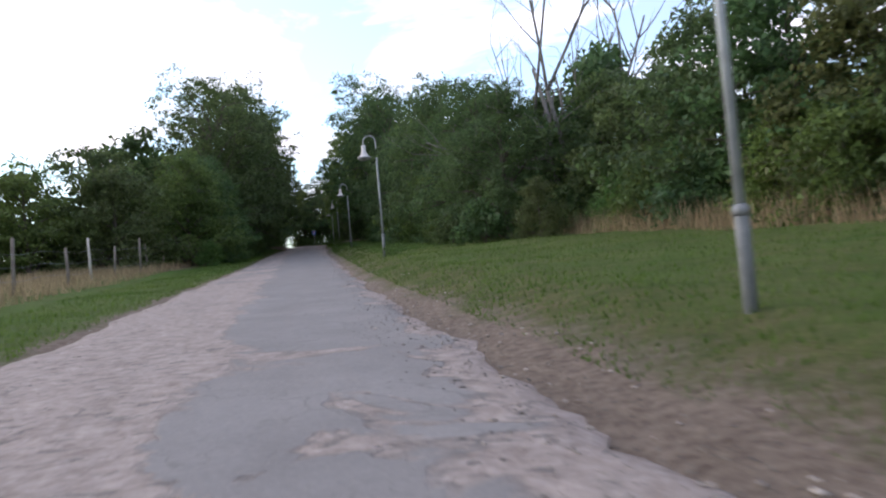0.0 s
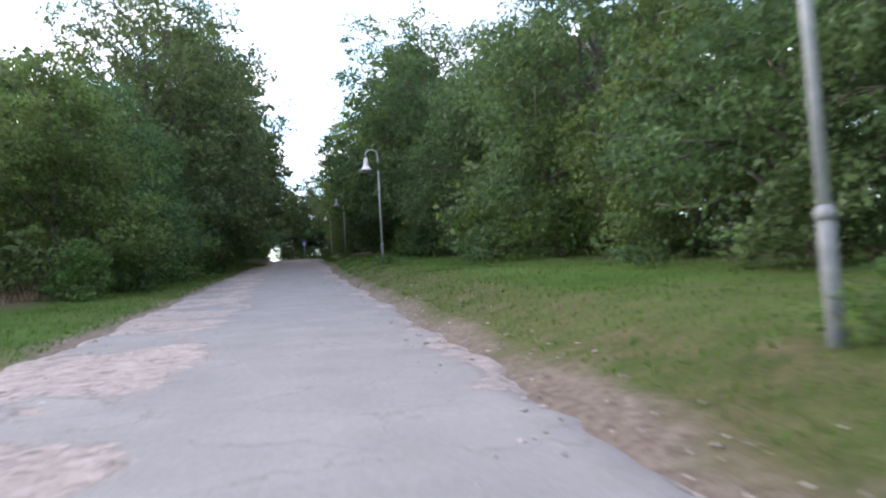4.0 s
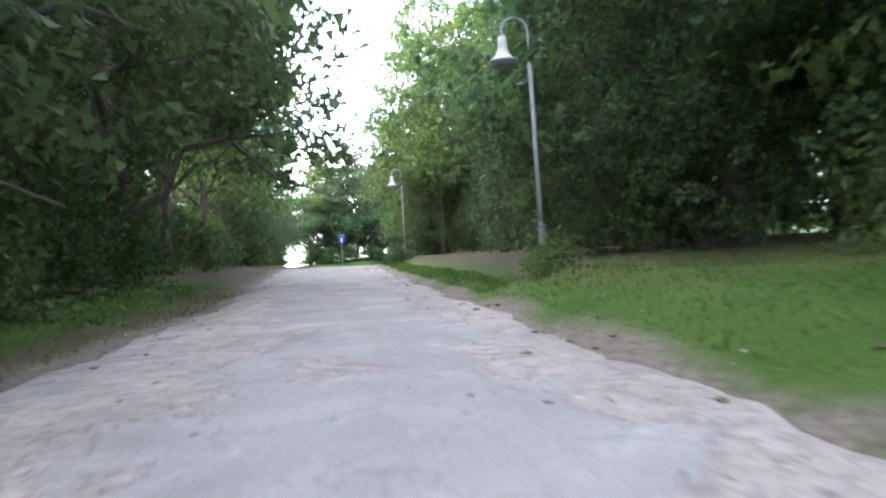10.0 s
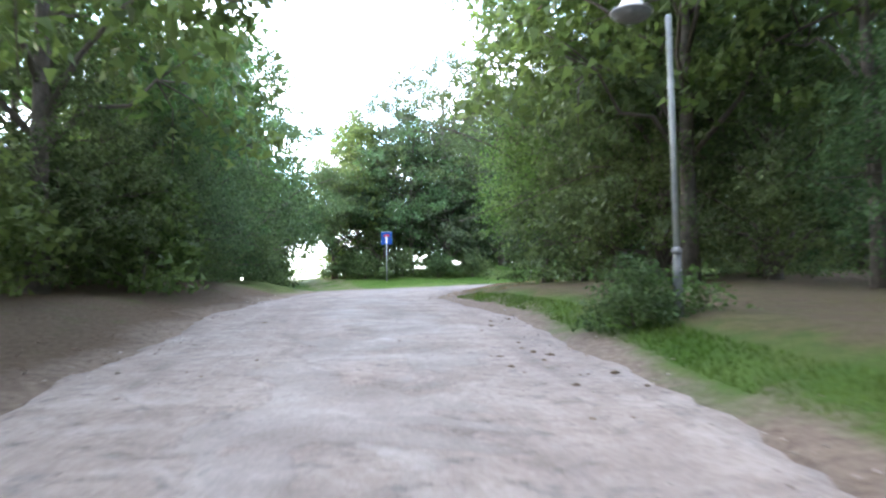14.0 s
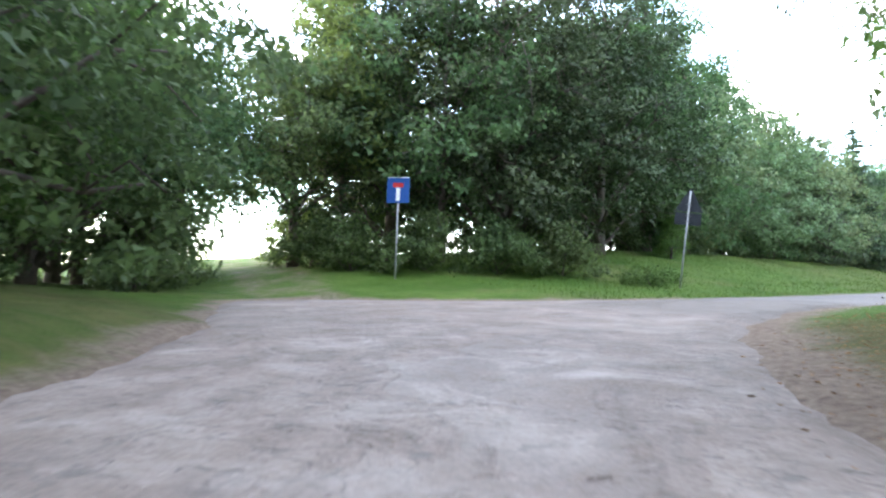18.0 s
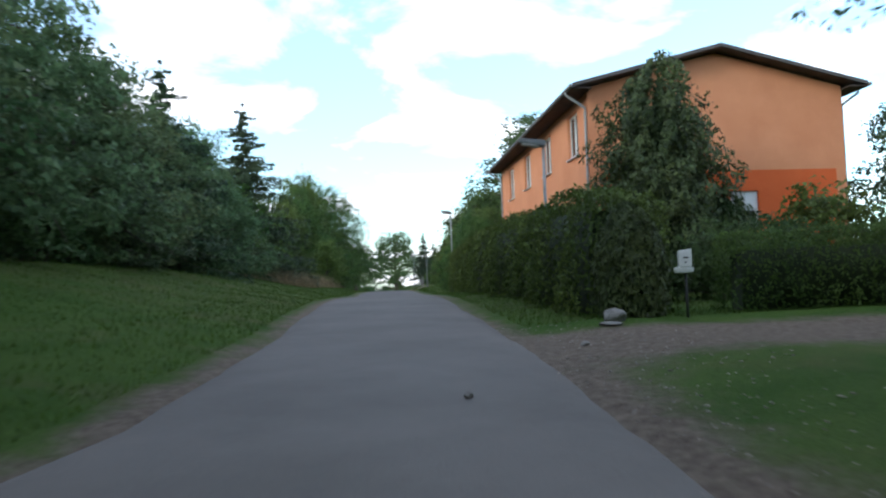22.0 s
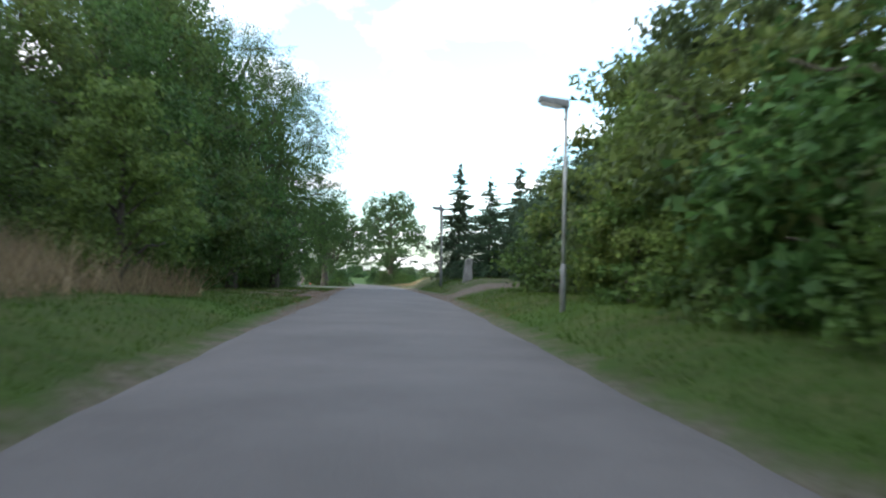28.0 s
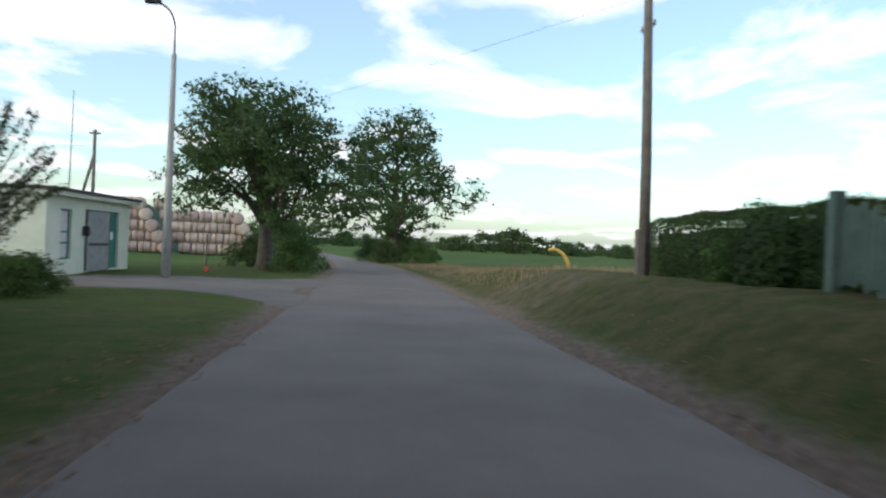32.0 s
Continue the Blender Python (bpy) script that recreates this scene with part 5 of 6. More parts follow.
# ---- letter box and stones at the drive ----
post = thing("mailbox", "white letter box with newspaper tube on dark post", "mailbox")
part("post", tubes("mail_post", [(np.array([(0, 0, -0.2), (0, 0, 0.5), (0, 0, 1.0)]), 0.03, 8)], black_iron), None, post)
part("newspaper_tube", box(-0.24, 0.16, -0.13, 0.13, 0.96, 1.09, 0.05), white_paint, post, "white plastic newspaper tube")
bm = box(-0.14, 0.12, -0.16, 0.16, 1.09, 1.46, 0.02)
for v in bm.verts:
    if v.co.z > 1.4:
        v.co.z += 0.12 * v.co.x
body = part("box", bm, white_paint, post, "white sheet metal letter box")
part("slot", box(-0.06, 0.05, -0.166, -0.158, 1.27, 1.30), black_iron, body)
part("lock", box(-0.03, 0.01, -0.166, -0.158, 1.17, 1.20), black_iron, body)
sx, sy = spot(164.6, 5.15)
post.location, post.rotation_euler = (sx, sy, height(sx, sy)), (0, 0, radians(-60))
post.scale = (0.8, 0.8, 0.8)


def boulder(name, label, size, mat, seed, at, turn=0.0, cat="stone"):
    bm = bmesh.new()
    bmesh.ops.create_icosphere(bm, subdivisions=3, radius=0.5)
    noise.seed_set(seed)
    for v in bm.verts:
        k = 1 + 0.36 * noise.noise(v.co * 2.2 + Vector((seed, 0, 0))) + 0.08 * noise.noise(v.co * 6)
        v.co = Vector((v.co.x * size[0], v.co.y * size[1], v.co.z * size[2])) * k
    me = bpy.data.meshes.new(name)
    bm.to_mesh(me)
    bm.free()
    me.materials.append(mat)
    ob = tagged(new(name, me), label, cat)
    ob.location, ob.rotation_euler = at, (0, 0, radians(turn))
    return ob


for s, lat, w, h in ((164.3, 3.75, 0.42, 0.26), (163.7, 3.5, 0.5, 0.07), (165.0, 4.6, 0.16, 0.1), (162.0, 2.6, 0.16, 0.08)):
    x, y = spot(s, lat)
    boulder("boulder", "pale rounded field stone at the drive edge", (w, w * 0.7, h), stone, int(s * 10), (x, y, height(x, y) + h * 0.3), s * 30)

x, y = spot(158.4, 0.7)
boulder("clod", "dark clod of earth lying on the asphalt", (0.17, 0.08, 0.05), tarmac_crumb, 7, (x, y, height(x, y) + 0.085), 40, "clod")

# standing stone: a rough upright slab
bm = bmesh.new()
bmesh.ops.create_cube(bm, size=1)
bmesh.ops.subdivide_edges(bm, edges=bm.edges[:], cuts=7, use_grid_fill=True)
for v in bm.verts:
    k = v.co.z + 0.5
    wide_ = 1.0 - 0.18 * k - 0.55 * max(0, k - 0.8) ** 1.2
    v.co = Vector((v.co.x * 0.38 * wide_ + 0.03 * k, v.co.y * 0.3 * (1 - 0.2 * k), v.co.z * 1.12 + 0.15 * v.co.x * (k > 0.9)))
    v.co += 0.05 * Vector((noise.noise(v.co * 3), noise.noise(v.co * 3 + Vector((5, 0, 0))), noise.noise(v.co * 3 + Vector((0, 9, 0)))))
sx, sy = spot(239.8, 4.5)
menhir = part("standing_stone", bm, stone)
tagged(menhir, "upright grey granite standing stone on a grassy mound", "standing stone")
menhir.location, menhir.rotation_euler = (sx, sy, height(sx, sy) + 0.45), (0, radians(3), radians(-40))


# ---- the orange house ----
def pierced(x0, x1, y0, y1, z0, z1, openings, axis):
    """One closed slab with openings (a0, a1, z0, z1) through it and reveals round them."""
    lo, hi, front, back = (x0, x1, y0, y1) if axis == "x" else (y0, y1, x0, x1)
    ca = sorted({lo, hi, *[v for o in openings for v in o[:2]]})
    cz = sorted({z0, z1, *[v for o in openings for v in o[2:]]})
    bm, made = bmesh.new(), {}

    def corner(i, j, side):
        if (i, j, side) not in made:
            d = back if side else front
            made[i, j, side] = bm.verts.new((ca[i], d, cz[j]) if axis == "x" else (d, ca[i], cz[j]))
        return made[i, j, side]

    def full(i, j):
        if not (0 <= i < len(ca) - 1 and 0 <= j < len(cz) - 1):
            return False
        a, z = (ca[i] + ca[i + 1]) / 2, (cz[j] + cz[j + 1]) / 2
        return not any(o[0] < a < o[1] and o[2] < z < o[3] for o in openings)

    for i in range(len(ca) - 1):
        for j in range(len(cz) - 1):
            if not full(i, j):
                continue
            ring = [(i, j), (i + 1, j), (i + 1, j + 1), (i, j + 1)]
            for side in (0, 1):
                bm.faces.new([corner(a, b, side) for a, b in ring])
            for k, (di, dj) in enumerate(((0, -1), (1, 0), (0, 1), (-1, 0))):
                if not full(i + di, j + dj):
                    (a, b), (c, d) = ring[k], ring[(k + 1) % 4]
                    bm.faces.new((corner(a, b, 0), corner(c, d, 0), corner(c, d, 1), corner(a, b, 1)))
    bmesh.ops.recalc_face_normals(bm, faces=bm.faces[:])
    return bm


def house():
    """Two-storey house; own x runs across (away from the road), y along the road, origin at the wall's near corner by the road."""
    W, L, H, RISE = 8.9, 16.7, 6.95, 1.15
    ob = thing("house", "orange rendered two-storey house with dark low-pitched roof", "house")

    def wall(name, x0, x1, y0, y1, z0, z1, openings, axis, mat, label=""):
        """A wall slab with rectangular openings (a0, a1, z0, z1) along its length, as one sheet with reveals."""
        return part(name, pierced(x0, x1, y0, y1, z0, z1, openings, axis), mat, ob, label)

    upper = [(y, y + 1.3, 4.95, 6.5) for y in (1.3, 5.25, 9.2, 13.2)]
    lower = [(y, y + 1.3, 1.7, 3.1) for y in (1.3, 5.25, 9.2, 13.2)]
    wall("wall", 0, 0.35, 0, L, -1, H, upper + lower, "y", render_orange, "orange rendered long wall with windows")
    wall("wall", W - 0.35, W, 0, L, -1, H, [], "y", render_orange)
    gable_open = [(4.75, 5.75, 2.1, 3.4)]
    wall("wall", 0.35, W - 0.35, 0, 0.35, -1, 4.1, gable_open, "x", render_red, "red-orange rendered lower gable wall")
    wall("wall", 0.35, W - 0.35, 0, 0.35, 4.1, H, [], "x", render_orange, "orange rendered upper gable wall")
    wall("wall", 0.35, W - 0.35, L - 0.35, L, -1, H, [], "x", render_orange)
    for y in (0.0, L - 0.35):
        bm = bmesh.new()
        pts = [(0, H), (W, H), (W / 2, H + RISE)]
        lo = [bm.verts.new((x, y, z)) for x, z in pts]
        hi = [bm.verts.new((x, y + 0.35, z)) for x, z in pts]
        bm.faces.new(lo), bm.faces.new(hi[::-1])
        for i in range(3):
            bm.faces.new((lo[i], hi[i], hi[(i + 1) % 3], lo[(i + 1) % 3]))
        bmesh.ops.recalc_face_normals(bm, faces=bm.faces[:])
        part("gable", bm, render_orange, ob)
    # red band returns round the corner of the road side
    part("plinth_band", box(-0.012, -0.002, 0.0, L, -1, 1.2), render_red, ob, "red-orange painted band")
    part("floor_slab", box(0.36, W - 0.36, 0.36, L - 0.36, 3.75, 3.95), concrete, ob)
    # roof slopes with overhang
    over, slope = 0.62, RISE / (W / 2)
    for sgn in (-1, 1):
        xa = W / 2
        xb = -over if sgn < 0 else W + over
        za, zb = H + RISE + 0.06, H - over * slope + 0.06
        bm = bmesh.new()
        prof = [(xa, za), (xb, zb), (xb, zb + 0.12), (xa, za + 0.12)]
        lo = [bm.verts.new((x, -0.55, z)) for x, z in prof]
        hi = [bm.verts.new((x, L + 0.55, z)) for x, z in prof]
        bm.faces.new(lo), bm.faces.new(hi)
        for i in range(4):
            bm.faces.new((lo[i], hi[i], hi[(i + 1) % 4], lo[(i + 1) % 4]))
        bmesh.ops.recalc_face_normals(bm, faces=bm.faces[:])
        roof = part("roof", bm, roof_dark, ob, "dark sheet roof slope")
        part("soffit", box(min(xb, xb + sgn * -0.64), max(xb, xb + sgn * -0.64), -0.5, L + 0.5, zb - 0.05, zb - 0.01), soffit_mat, roof)
        gut = [(xb + sgn * 0.07, -0.55, zb + 0.02), (xb + sgn * 0.07, L / 2, zb + 0.02), (xb + sgn * 0.07, L + 0.55, zb + 0.02)]
        part("gutter", tubes("gutter", [(np.array(gut), 0.065, 10)], steel_dark), None, roof)
        for y in ((0.12, L - 0.12) if sgn < 0 else (0.12,)):
            xg, xw = xb + sgn * 0.07, (-0.06 if sgn < 0 else W + 0.06)
            dp = np.array([(xg, y, zb), (xg, y, zb - 0.12), (xw, y, zb - 0.55), (xw, y, zb - 0.75), (xw, y, 3), (xw, y, -0.5)])
            part("downpipe", tubes("downpipe", [(dp, 0.045, 10)], steel), None, ob)

    def window(y, z0, z1, w=1.3):
        frame_ = part("window", box(0.10, 0.17, y + 0.003, y + 0.065, z0 + 0.003, z1 - 0.003), pvc, ob, "white plastic casement window")
        part("jamb", box(0.10, 0.17, y + w - 0.065, y + w - 0.003, z0 + 0.003, z1 - 0.003), pvc, frame_)
        part("head", box(0.10, 0.17, y + 0.065, y + w - 0.065, z1 - 0.07, z1 - 0.003), pvc, frame_)
        part("bottom_rail", box(0.10, 0.17, y + 0.065, y + w - 0.065, z0 + 0.003, z0 + 0.07), pvc, frame_)
        part("mullion", box(0.095, 0.165, y + w / 2 - 0.05, y + w / 2 + 0.05, z0 + 0.07, z1 - 0.07), pvc, frame_)
        for a, b in ((y + 0.065, y + w / 2 - 0.05), (y + w / 2 + 0.05, y + w - 0.065)):
            part("pane", box(0.13, 0.142, a, b, z0 + 0.07, z1 - 0.07), glass, frame_)
        part("sill", box(-0.09, 0.10, y - 0.05, y + w + 0.05, z0 - 0.035, z0 - 0.004, 0.006), white_paint, frame_)

    for y0, y1, z0, z1 in upper + lower:
        window(y0, z0, z1)
    gw = part("gable_window", box(4.755, 4.84, 0.10, 0.17, 2.105, 3.395), pvc, ob, "white framed window with half-drawn roller shutter")
    part("jamb", box(5.66, 5.745, 0.10, 0.17, 2.105, 3.395), pvc, gw)
    part("shutter", box(4.84, 5.66, 0.09, 0.15, 2.75, 3.395), pvc, gw)
    part("pane", box(4.84, 5.66, 0.13, 0.142, 2.19, 2.75), glass, gw)
    part("bottom_rail", box(4.84, 5.66, 0.10, 0.17, 2.105, 2.19), pvc, gw)
    part("chimney", box(W / 2 - 0.3, W / 2 + 0.3, 11, 11.6, H + RISE - 0.3, H + RISE + 0.7, 0.02), concrete, ob)
    return ob


hx, hy = spot(176.0, 6.92)
h_ = house()
h_.location, h_.rotation_euler = (hx, hy, 10.84), (0, 0, radians(-45.0 + 0.6))

# barn roof behind the trees
barn = thing("barn", "dark barn with low tiled roof behind the trees", "barn")
part("wall", box(0, 9, 0, 12, -0.5, 3.2), wood_grey, barn)
bm = bmesh.new()
for y in (-0.4, 12.4):
    for x, z in ((-0.5, 3.1), (4.5, 6.6), (9.5, 3.1)):
        bm.verts.new((x, y, z))
bm.verts.ensure_lookup_table()
v = bm.verts
for f in ((0, 3, 4, 1), (1, 4, 5, 2), (0, 1, 2), (3, 5, 4), (0, 2, 5, 3)):
    bm.faces.new([v[i] for i in f])
bmesh.ops.recalc_face_normals(bm, faces=bm.faces[:])
part("roof", bm, roof_dark, barn)
x, y = spot(246, 17)
barn.location, barn.rotation_euler = (x, y, height(x, y)), (0, 0, radians(-45))
barn.scale = (1.3, 1.5, 1.6)


# ---- hut, bales, poles and fence at the far end ----
def hut():
    """Low pale green hut; y along the road, the door side faces +x (the road)."""
    ob = thing("hut", "low pale green rendered hut with flat felt roof", "hut")
    D, L, H = 6.0, 8.2, 2.55
    bm = pierced(-0.25, 0, 0, L, -0.4, H, [(1.15, 2.05, 0.45, 2.15), (3.3, 6.9, -0.02, 2.2)], "y")
    part("wall", bm, hut_wall, ob, "pale green front wall with door and window")
    part("wall", box(-D, -0.252, 0, 0.25, -0.4, H), hut_wall, ob)
    part("wall", box(-D, -0.252, L - 0.25, L, -0.4, H), hut_wall, ob)
    part("wall", box(-D, -D + 0.25, 0.252, L - 0.252, -0.4, H), hut_wall, ob)
    part("plinth", box(-D, -0.3, -0.02, -0.002, -0.4, 0.25), concrete, ob, "bare grey concrete plinth")
    roof = part("roof", box(-D - 0.35, 0.4, -0.35, L + 0.4, H + 0.16, H + 0.26, 0.01), roof_dark, ob, "grey roofing felt")
    part("fascia", box(-D - 0.25, 0.3, -0.25, L + 0.3, H, H + 0.16, 0.0), hut_wall, roof, "pale boarded fascia")
    win = part("window", box(-0.14, -0.08, 1.152, 1.22, 0.452, 2.148), green_paint, ob, "narrow window with dark green frame")
    part("jamb", box(-0.14, -0.08, 1.98, 2.048, 0.452, 2.148), green_paint, win)
    for z in (0.452, 0.98, 1.35, 2.08):
        part("rail", box(-0.138, -0.082, 1.22, 1.98, z, z + 0.06), green_paint, win)
    part("pane", box(-0.12, -0.105, 1.22, 1.98, 0.51, 2.08), white_enamel, win, "pale blind behind the glass")
    door = part("door", box(-0.16, -0.09, 5.3, 6.88, 0.0, 2.18, 0.01), green_paint, ob, "closed green wooden door leaf")
    part("notice", box(-0.089, -0.084, 6.2, 6.5, 1.1, 1.4), white_paint, door)
    leaf = part("door", box(0.0, 0.06, 0.0, 1.5, 0.0, 2.15, 0.01), grey_door, ob, "open grey door leaf with dark edge")
    leaf.location, leaf.rotation_euler = (0.02, 3.35, 0), (0, 0, radians(-10))
    part("brace", box(0.061, 0.075, 0.1, 1.4, 0.9, 1.0), black_iron, leaf)
    part("edge", box(0.0, 0.06, 1.5, 1.54, 0.0, 2.15), black_iron, leaf)
    # added dark panel behind the doorway; the unlit inside is in its colour
    part("inside", box(-1.2, -1.1, 3.3, 6.9, -0.3, 2.3), dark_inside, ob)
    part("floor", box(-D + 0.26, -0.26, 0.26, L - 0.26, -0.3, 0.0), concrete, ob)
    part("lamp_bracket", box(0.0, 0.22, 3.05, 3.2, 1.25, 1.6, 0.02), black_iron, ob)
    return ob


stand(hut(), 276.3, -10.05)

def curved_lamp():
    ob = thing("street_lamp", "tall pale concrete street lamp with curved steel arm", "street lamp")
    part("post", tubes("concrete_post", [(np.array([(0, 0, -0.4), (0, 0, 3.0), (0, 0, 7.2), (0, 0, 7.25)]), [0.17, 0.13, 0.085, 0.06], 12)], concrete), None, ob, "tapered concrete post")
    arm = np.vstack([[(0, 0, 7.2), (0, 0, 7.7)], circle_arc((-0.9, 0, 8.05), 0.9, 5, 50, 8), [(-0.6, 0, 8.88)]])
    part("arm", tubes("curved_arm", [(arm, 0.035, 10)], steel_dark), None, ob)
    bm = box(-1.05, -0.5, -0.15, 0.15, 8.82, 8.98, 0.06)
    part("head", bm, black_iron, ob, "dark oval lamp head")
    return ob


stand(curved_lamp(), 278.6, -6.95).scale = (1, 1, 1.07)

pole = thing("utility_pole", "brown wooden utility pole strapped to a stub", "utility pole")
part("pole", tubes("wood_pole", [(np.array([(0, 0, 0.0), (0.02, 0, 3), (0.0, 0, 6.6), (0, 0, 6.65)]), [0.125, 0.11, 0.085, 0.05], 12)], wood_grey), None, pole)
part("stub", box(-0.19, -0.03, -0.17, 0.02, -0.4, 1.5, 0.02), wood_grey, pole, "squared wooden stub strapped to the pole")
for z in (0.5, 1.25):
    part("strap", tubes("strap", [(circle_arc((-0.03, 0, 0), 0.16, 0, 360, 16)[:, [0, 2, 1]] + np.array([0, 0, z]), 0.012, 5)], steel_dark), None, pole)
for z, sx in ((6.35, 0.14), (6.35, -0.14), (5.75, 0.14), (5.6, -0.13)):
    hook = part("hook", tubes("hook", [(np.array([(0, 0, z - 0.05), (sx * 0.7, 0, z - 0.05), (sx, 0, z)]), 0.012, 6)], black_iron), None, pole)
    part("insulator", lathe("insulator", [(0.0, z), (0.035, z), (0.04, z + 0.05), (0.02, z + 0.07), (0.03, z + 0.1), (0.0, z + 0.11)], white_enamel, 10, (sx, 0, 0)), None, hook)
stand(pole, 266.9, 5.75, sink=0.52)
pole.rotation_euler = (0, radians(-1.6), pole.rotation_euler.z)

strut_pole = thing("utility_pole", "dark wooden pole with a slanting strut behind the hut", "utility pole")
part("pole", tubes("far_pole", [(np.array([(0, 0, -0.3), (0, 0, 3), (0, 0, 7.4)]), [0.12, 0.11, 0.09], 8)], wood_grey), None, strut_pole)
part("strut", tubes("far_strut", [(np.array([(-1.6, 0, -0.3), (-0.8, 0, 2.8), (0, 0, 6.0)]), 0.09, 8)], wood_grey), None, strut_pole)
part("crossarm", box(-0.3, 0.3, -0.05, 0.05, 7.15, 7.25, 0.01), wood_grey, strut_pole)
stand(strut_pole, 296, -15.3)
mast = thing("antenna_mast", "thin pale metal mast behind the hut", "mast")
part("mast", tubes("mast", [(np.array([(0, 0, -0.3), (0, 0, 4), (0.05, 0, 8.0)]), [0.04, 0.035, 0.02], 8)], steel), None, mast)
stand(mast, 288, -13.7)

# wires from the utility pole
for name, a, b, sag in (("overhead_wire", (266.9, 5.6, 5.85), (302, -19.5, 7.0), 0.8), ("overhead_wire", (266.9, 5.6, 5.95), (215, 14, 7.6), 0.9)):
    p0, p1 = spot(*a[:2]), spot(*b[:2])
    z0, z1 = height(*p0) + a[2], height(*p1) + b[2]
    k = np.linspace(0, 1, 14)
    pts = np.stack([p0[0] + (p1[0] - p0[0]) * k, p0[1] + (p1[1] - p0[1]) * k, z0 + (z1 - z0) * k - sag * np.sin(k * np.pi)], 1)
    tagged(part(name, tubes("wire", [(pts, 0.004, 5)], cable_mat), None), "thin dark overhead wire strung from the pole", "cable")

# stack of wrapped round bales
bale_me = lathe("bale", [(0.0, 0.0), (0.55, 0.0), (0.66, 0.05), (0.68, 0.25), (0.67, 0.65), (0.68, 1.05), (0.66, 1.25), (0.55, 1.3), (0.0, 1.3)], bale_wrap, 18)
net_me = lathe("bale_net", [(0.684, 0.40), (0.69, 0.45), (0.69, 0.50), (0.684, 0.55)], bale_shade, 18)
bx, by = spot(337, -22)
turn_b = radians(along(337) + 4)
for row in range(5):
    for i in range(15 - row - (row > 3) * 6):
        for deep in range(1 if row else 2):
            u_, w_ = (i + row * 0.5 - 5) * 1.36, deep * 1.4
            ob = tagged(new("round_bale", bale_me), "round straw bale wrapped in pale pinkish film", "bale", "stacked round bales")
            c = Vector((bx, by, 0)) + Matrix.Rotation(turn_b, 3, "Z") @ Vector((u_, w_, 0))
            ob.matrix_world = Matrix.Translation((c.x, c.y, height(bx, by) + 0.66 + row * 1.16)) @ Matrix.Rotation(turn_b + 0.03 * math.sin(i * 3 + row), 4, "Z") @ Matrix.Rotation(radians(90), 4, "Y" if (i + row) % 7 else "X")
            part("net_band", net_me, None, ob)

heap = thing("silage_heap", "dark green covered heap behind the bales", "heap")
part("cover", lathe("heap_cover", [(0.0, 6.3), (1.2, 6.1), (3.0, 5.2), (5.5, 3.6), (8.0, 1.6), (10.0, 0.2), (10.2, -0.4)], heap_green, 22), None, heap)
stand(heap, 356, -25.5)

stake = thing("stake", "short weathered wooden stake in the grass", "stake")
part("stake", tubes("wood_stake", [(np.array([(0, 0, -0.3), (0.02, 0, 1.0), (0.03, 0, 1.75)]), [0.06, 0.055, 0.05], 8)], wood_grey), None, stake)
stand(stake, 294.0, -8.6)
flag = thing("ground_marker", "small red plastic marker in the grass", "marker")
part("peg", tubes("marker_peg", [(np.array([(0, 0, -0.1), (0, 0, 0.3)]), 0.012, 6)], steel_dark), None, flag)
part("cap", lathe("marker_cap", [(0.0, 0.14), (0.11, 0.14), (0.10, 0.2), (0.05, 0.34), (0.0, 0.36)], marker_red, 10), None, flag)
stand(flag, 281.0, -6.05)

# bent yellow pipe marker at the field edge
pipe = thing("marker_pipe", "bent yellow plastic pipe rising from the grass", "pipe")
arc = np.array([(0.85 * math.sin(a), 0, 1.25 * math.cos(a) - 0.15) for a in np.linspace(-0.25, 1.75, 12)])
part("pipe", tubes("yellow_arc", [(arc, 0.085, 10)], yellow_pipe), None, pipe)
stand(pipe, 286.5, 8.9, turn=-6)

# green board fence round the garden
gf = thing("board_fence", "grey-green wooden board fence with tall posts", "fence")
a, b = np.array(spot(260.8, 5.95)), np.array(spot(253.2, 6.15))
run_ = np.linalg.norm(b - a)
ux = (b - a) / run_
turn_f = math.atan2(ux[1], ux[0])
slat = bmesh.new()
box(-0.05, 0.05, -0.012, 0.012, 0.06, 1.06, 0.02, slat)
slat_me = bpy.data.meshes.new("slat")
slat.to_mesh(slat_me), slat.free()
slat_me.materials.append(fence_green)
for i in range(int(run_ / 0.125)):
    p = a + ux * (0.1 + i * 0.125)
    ob = new("slat", slat_me)
    ob.parent = gf
    ob.location, ob.rotation_euler = (p[0], p[1], height(p[0], p[1]) + 0.05 * math.sin(i * 0.7) + 0.05 * math.sin(i * 2.9)), (0, 0.015 * math.sin(i * 5.0), turn_f)
for i in range(0, int(run_ / 1.9) + 1):
    p = a + ux * i * 1.9
    pt = part("post", box(-0.08, 0.08, -0.10, 0.06, -0.3, 1.28, 0.015), fence_green, gf)
    pt.location, pt.rotation_euler = (p[0], p[1], height(p[0], p[1])), (0, 0, turn_f)
for z in (0.28, 0.82):
    p0, p1 = a, b
    part("rail", tubes("fence_rail", [(np.array([(*p0, height(*p0) + z), (*((p0 + p1) / 2), height(*((p0 + p1) / 2)) + z), (*p1, height(*p1) + z)]) + np.array([-ux[1] * 0.045, ux[0] * 0.045, 0]), 0.03, 6)], fence_green), None, gf)

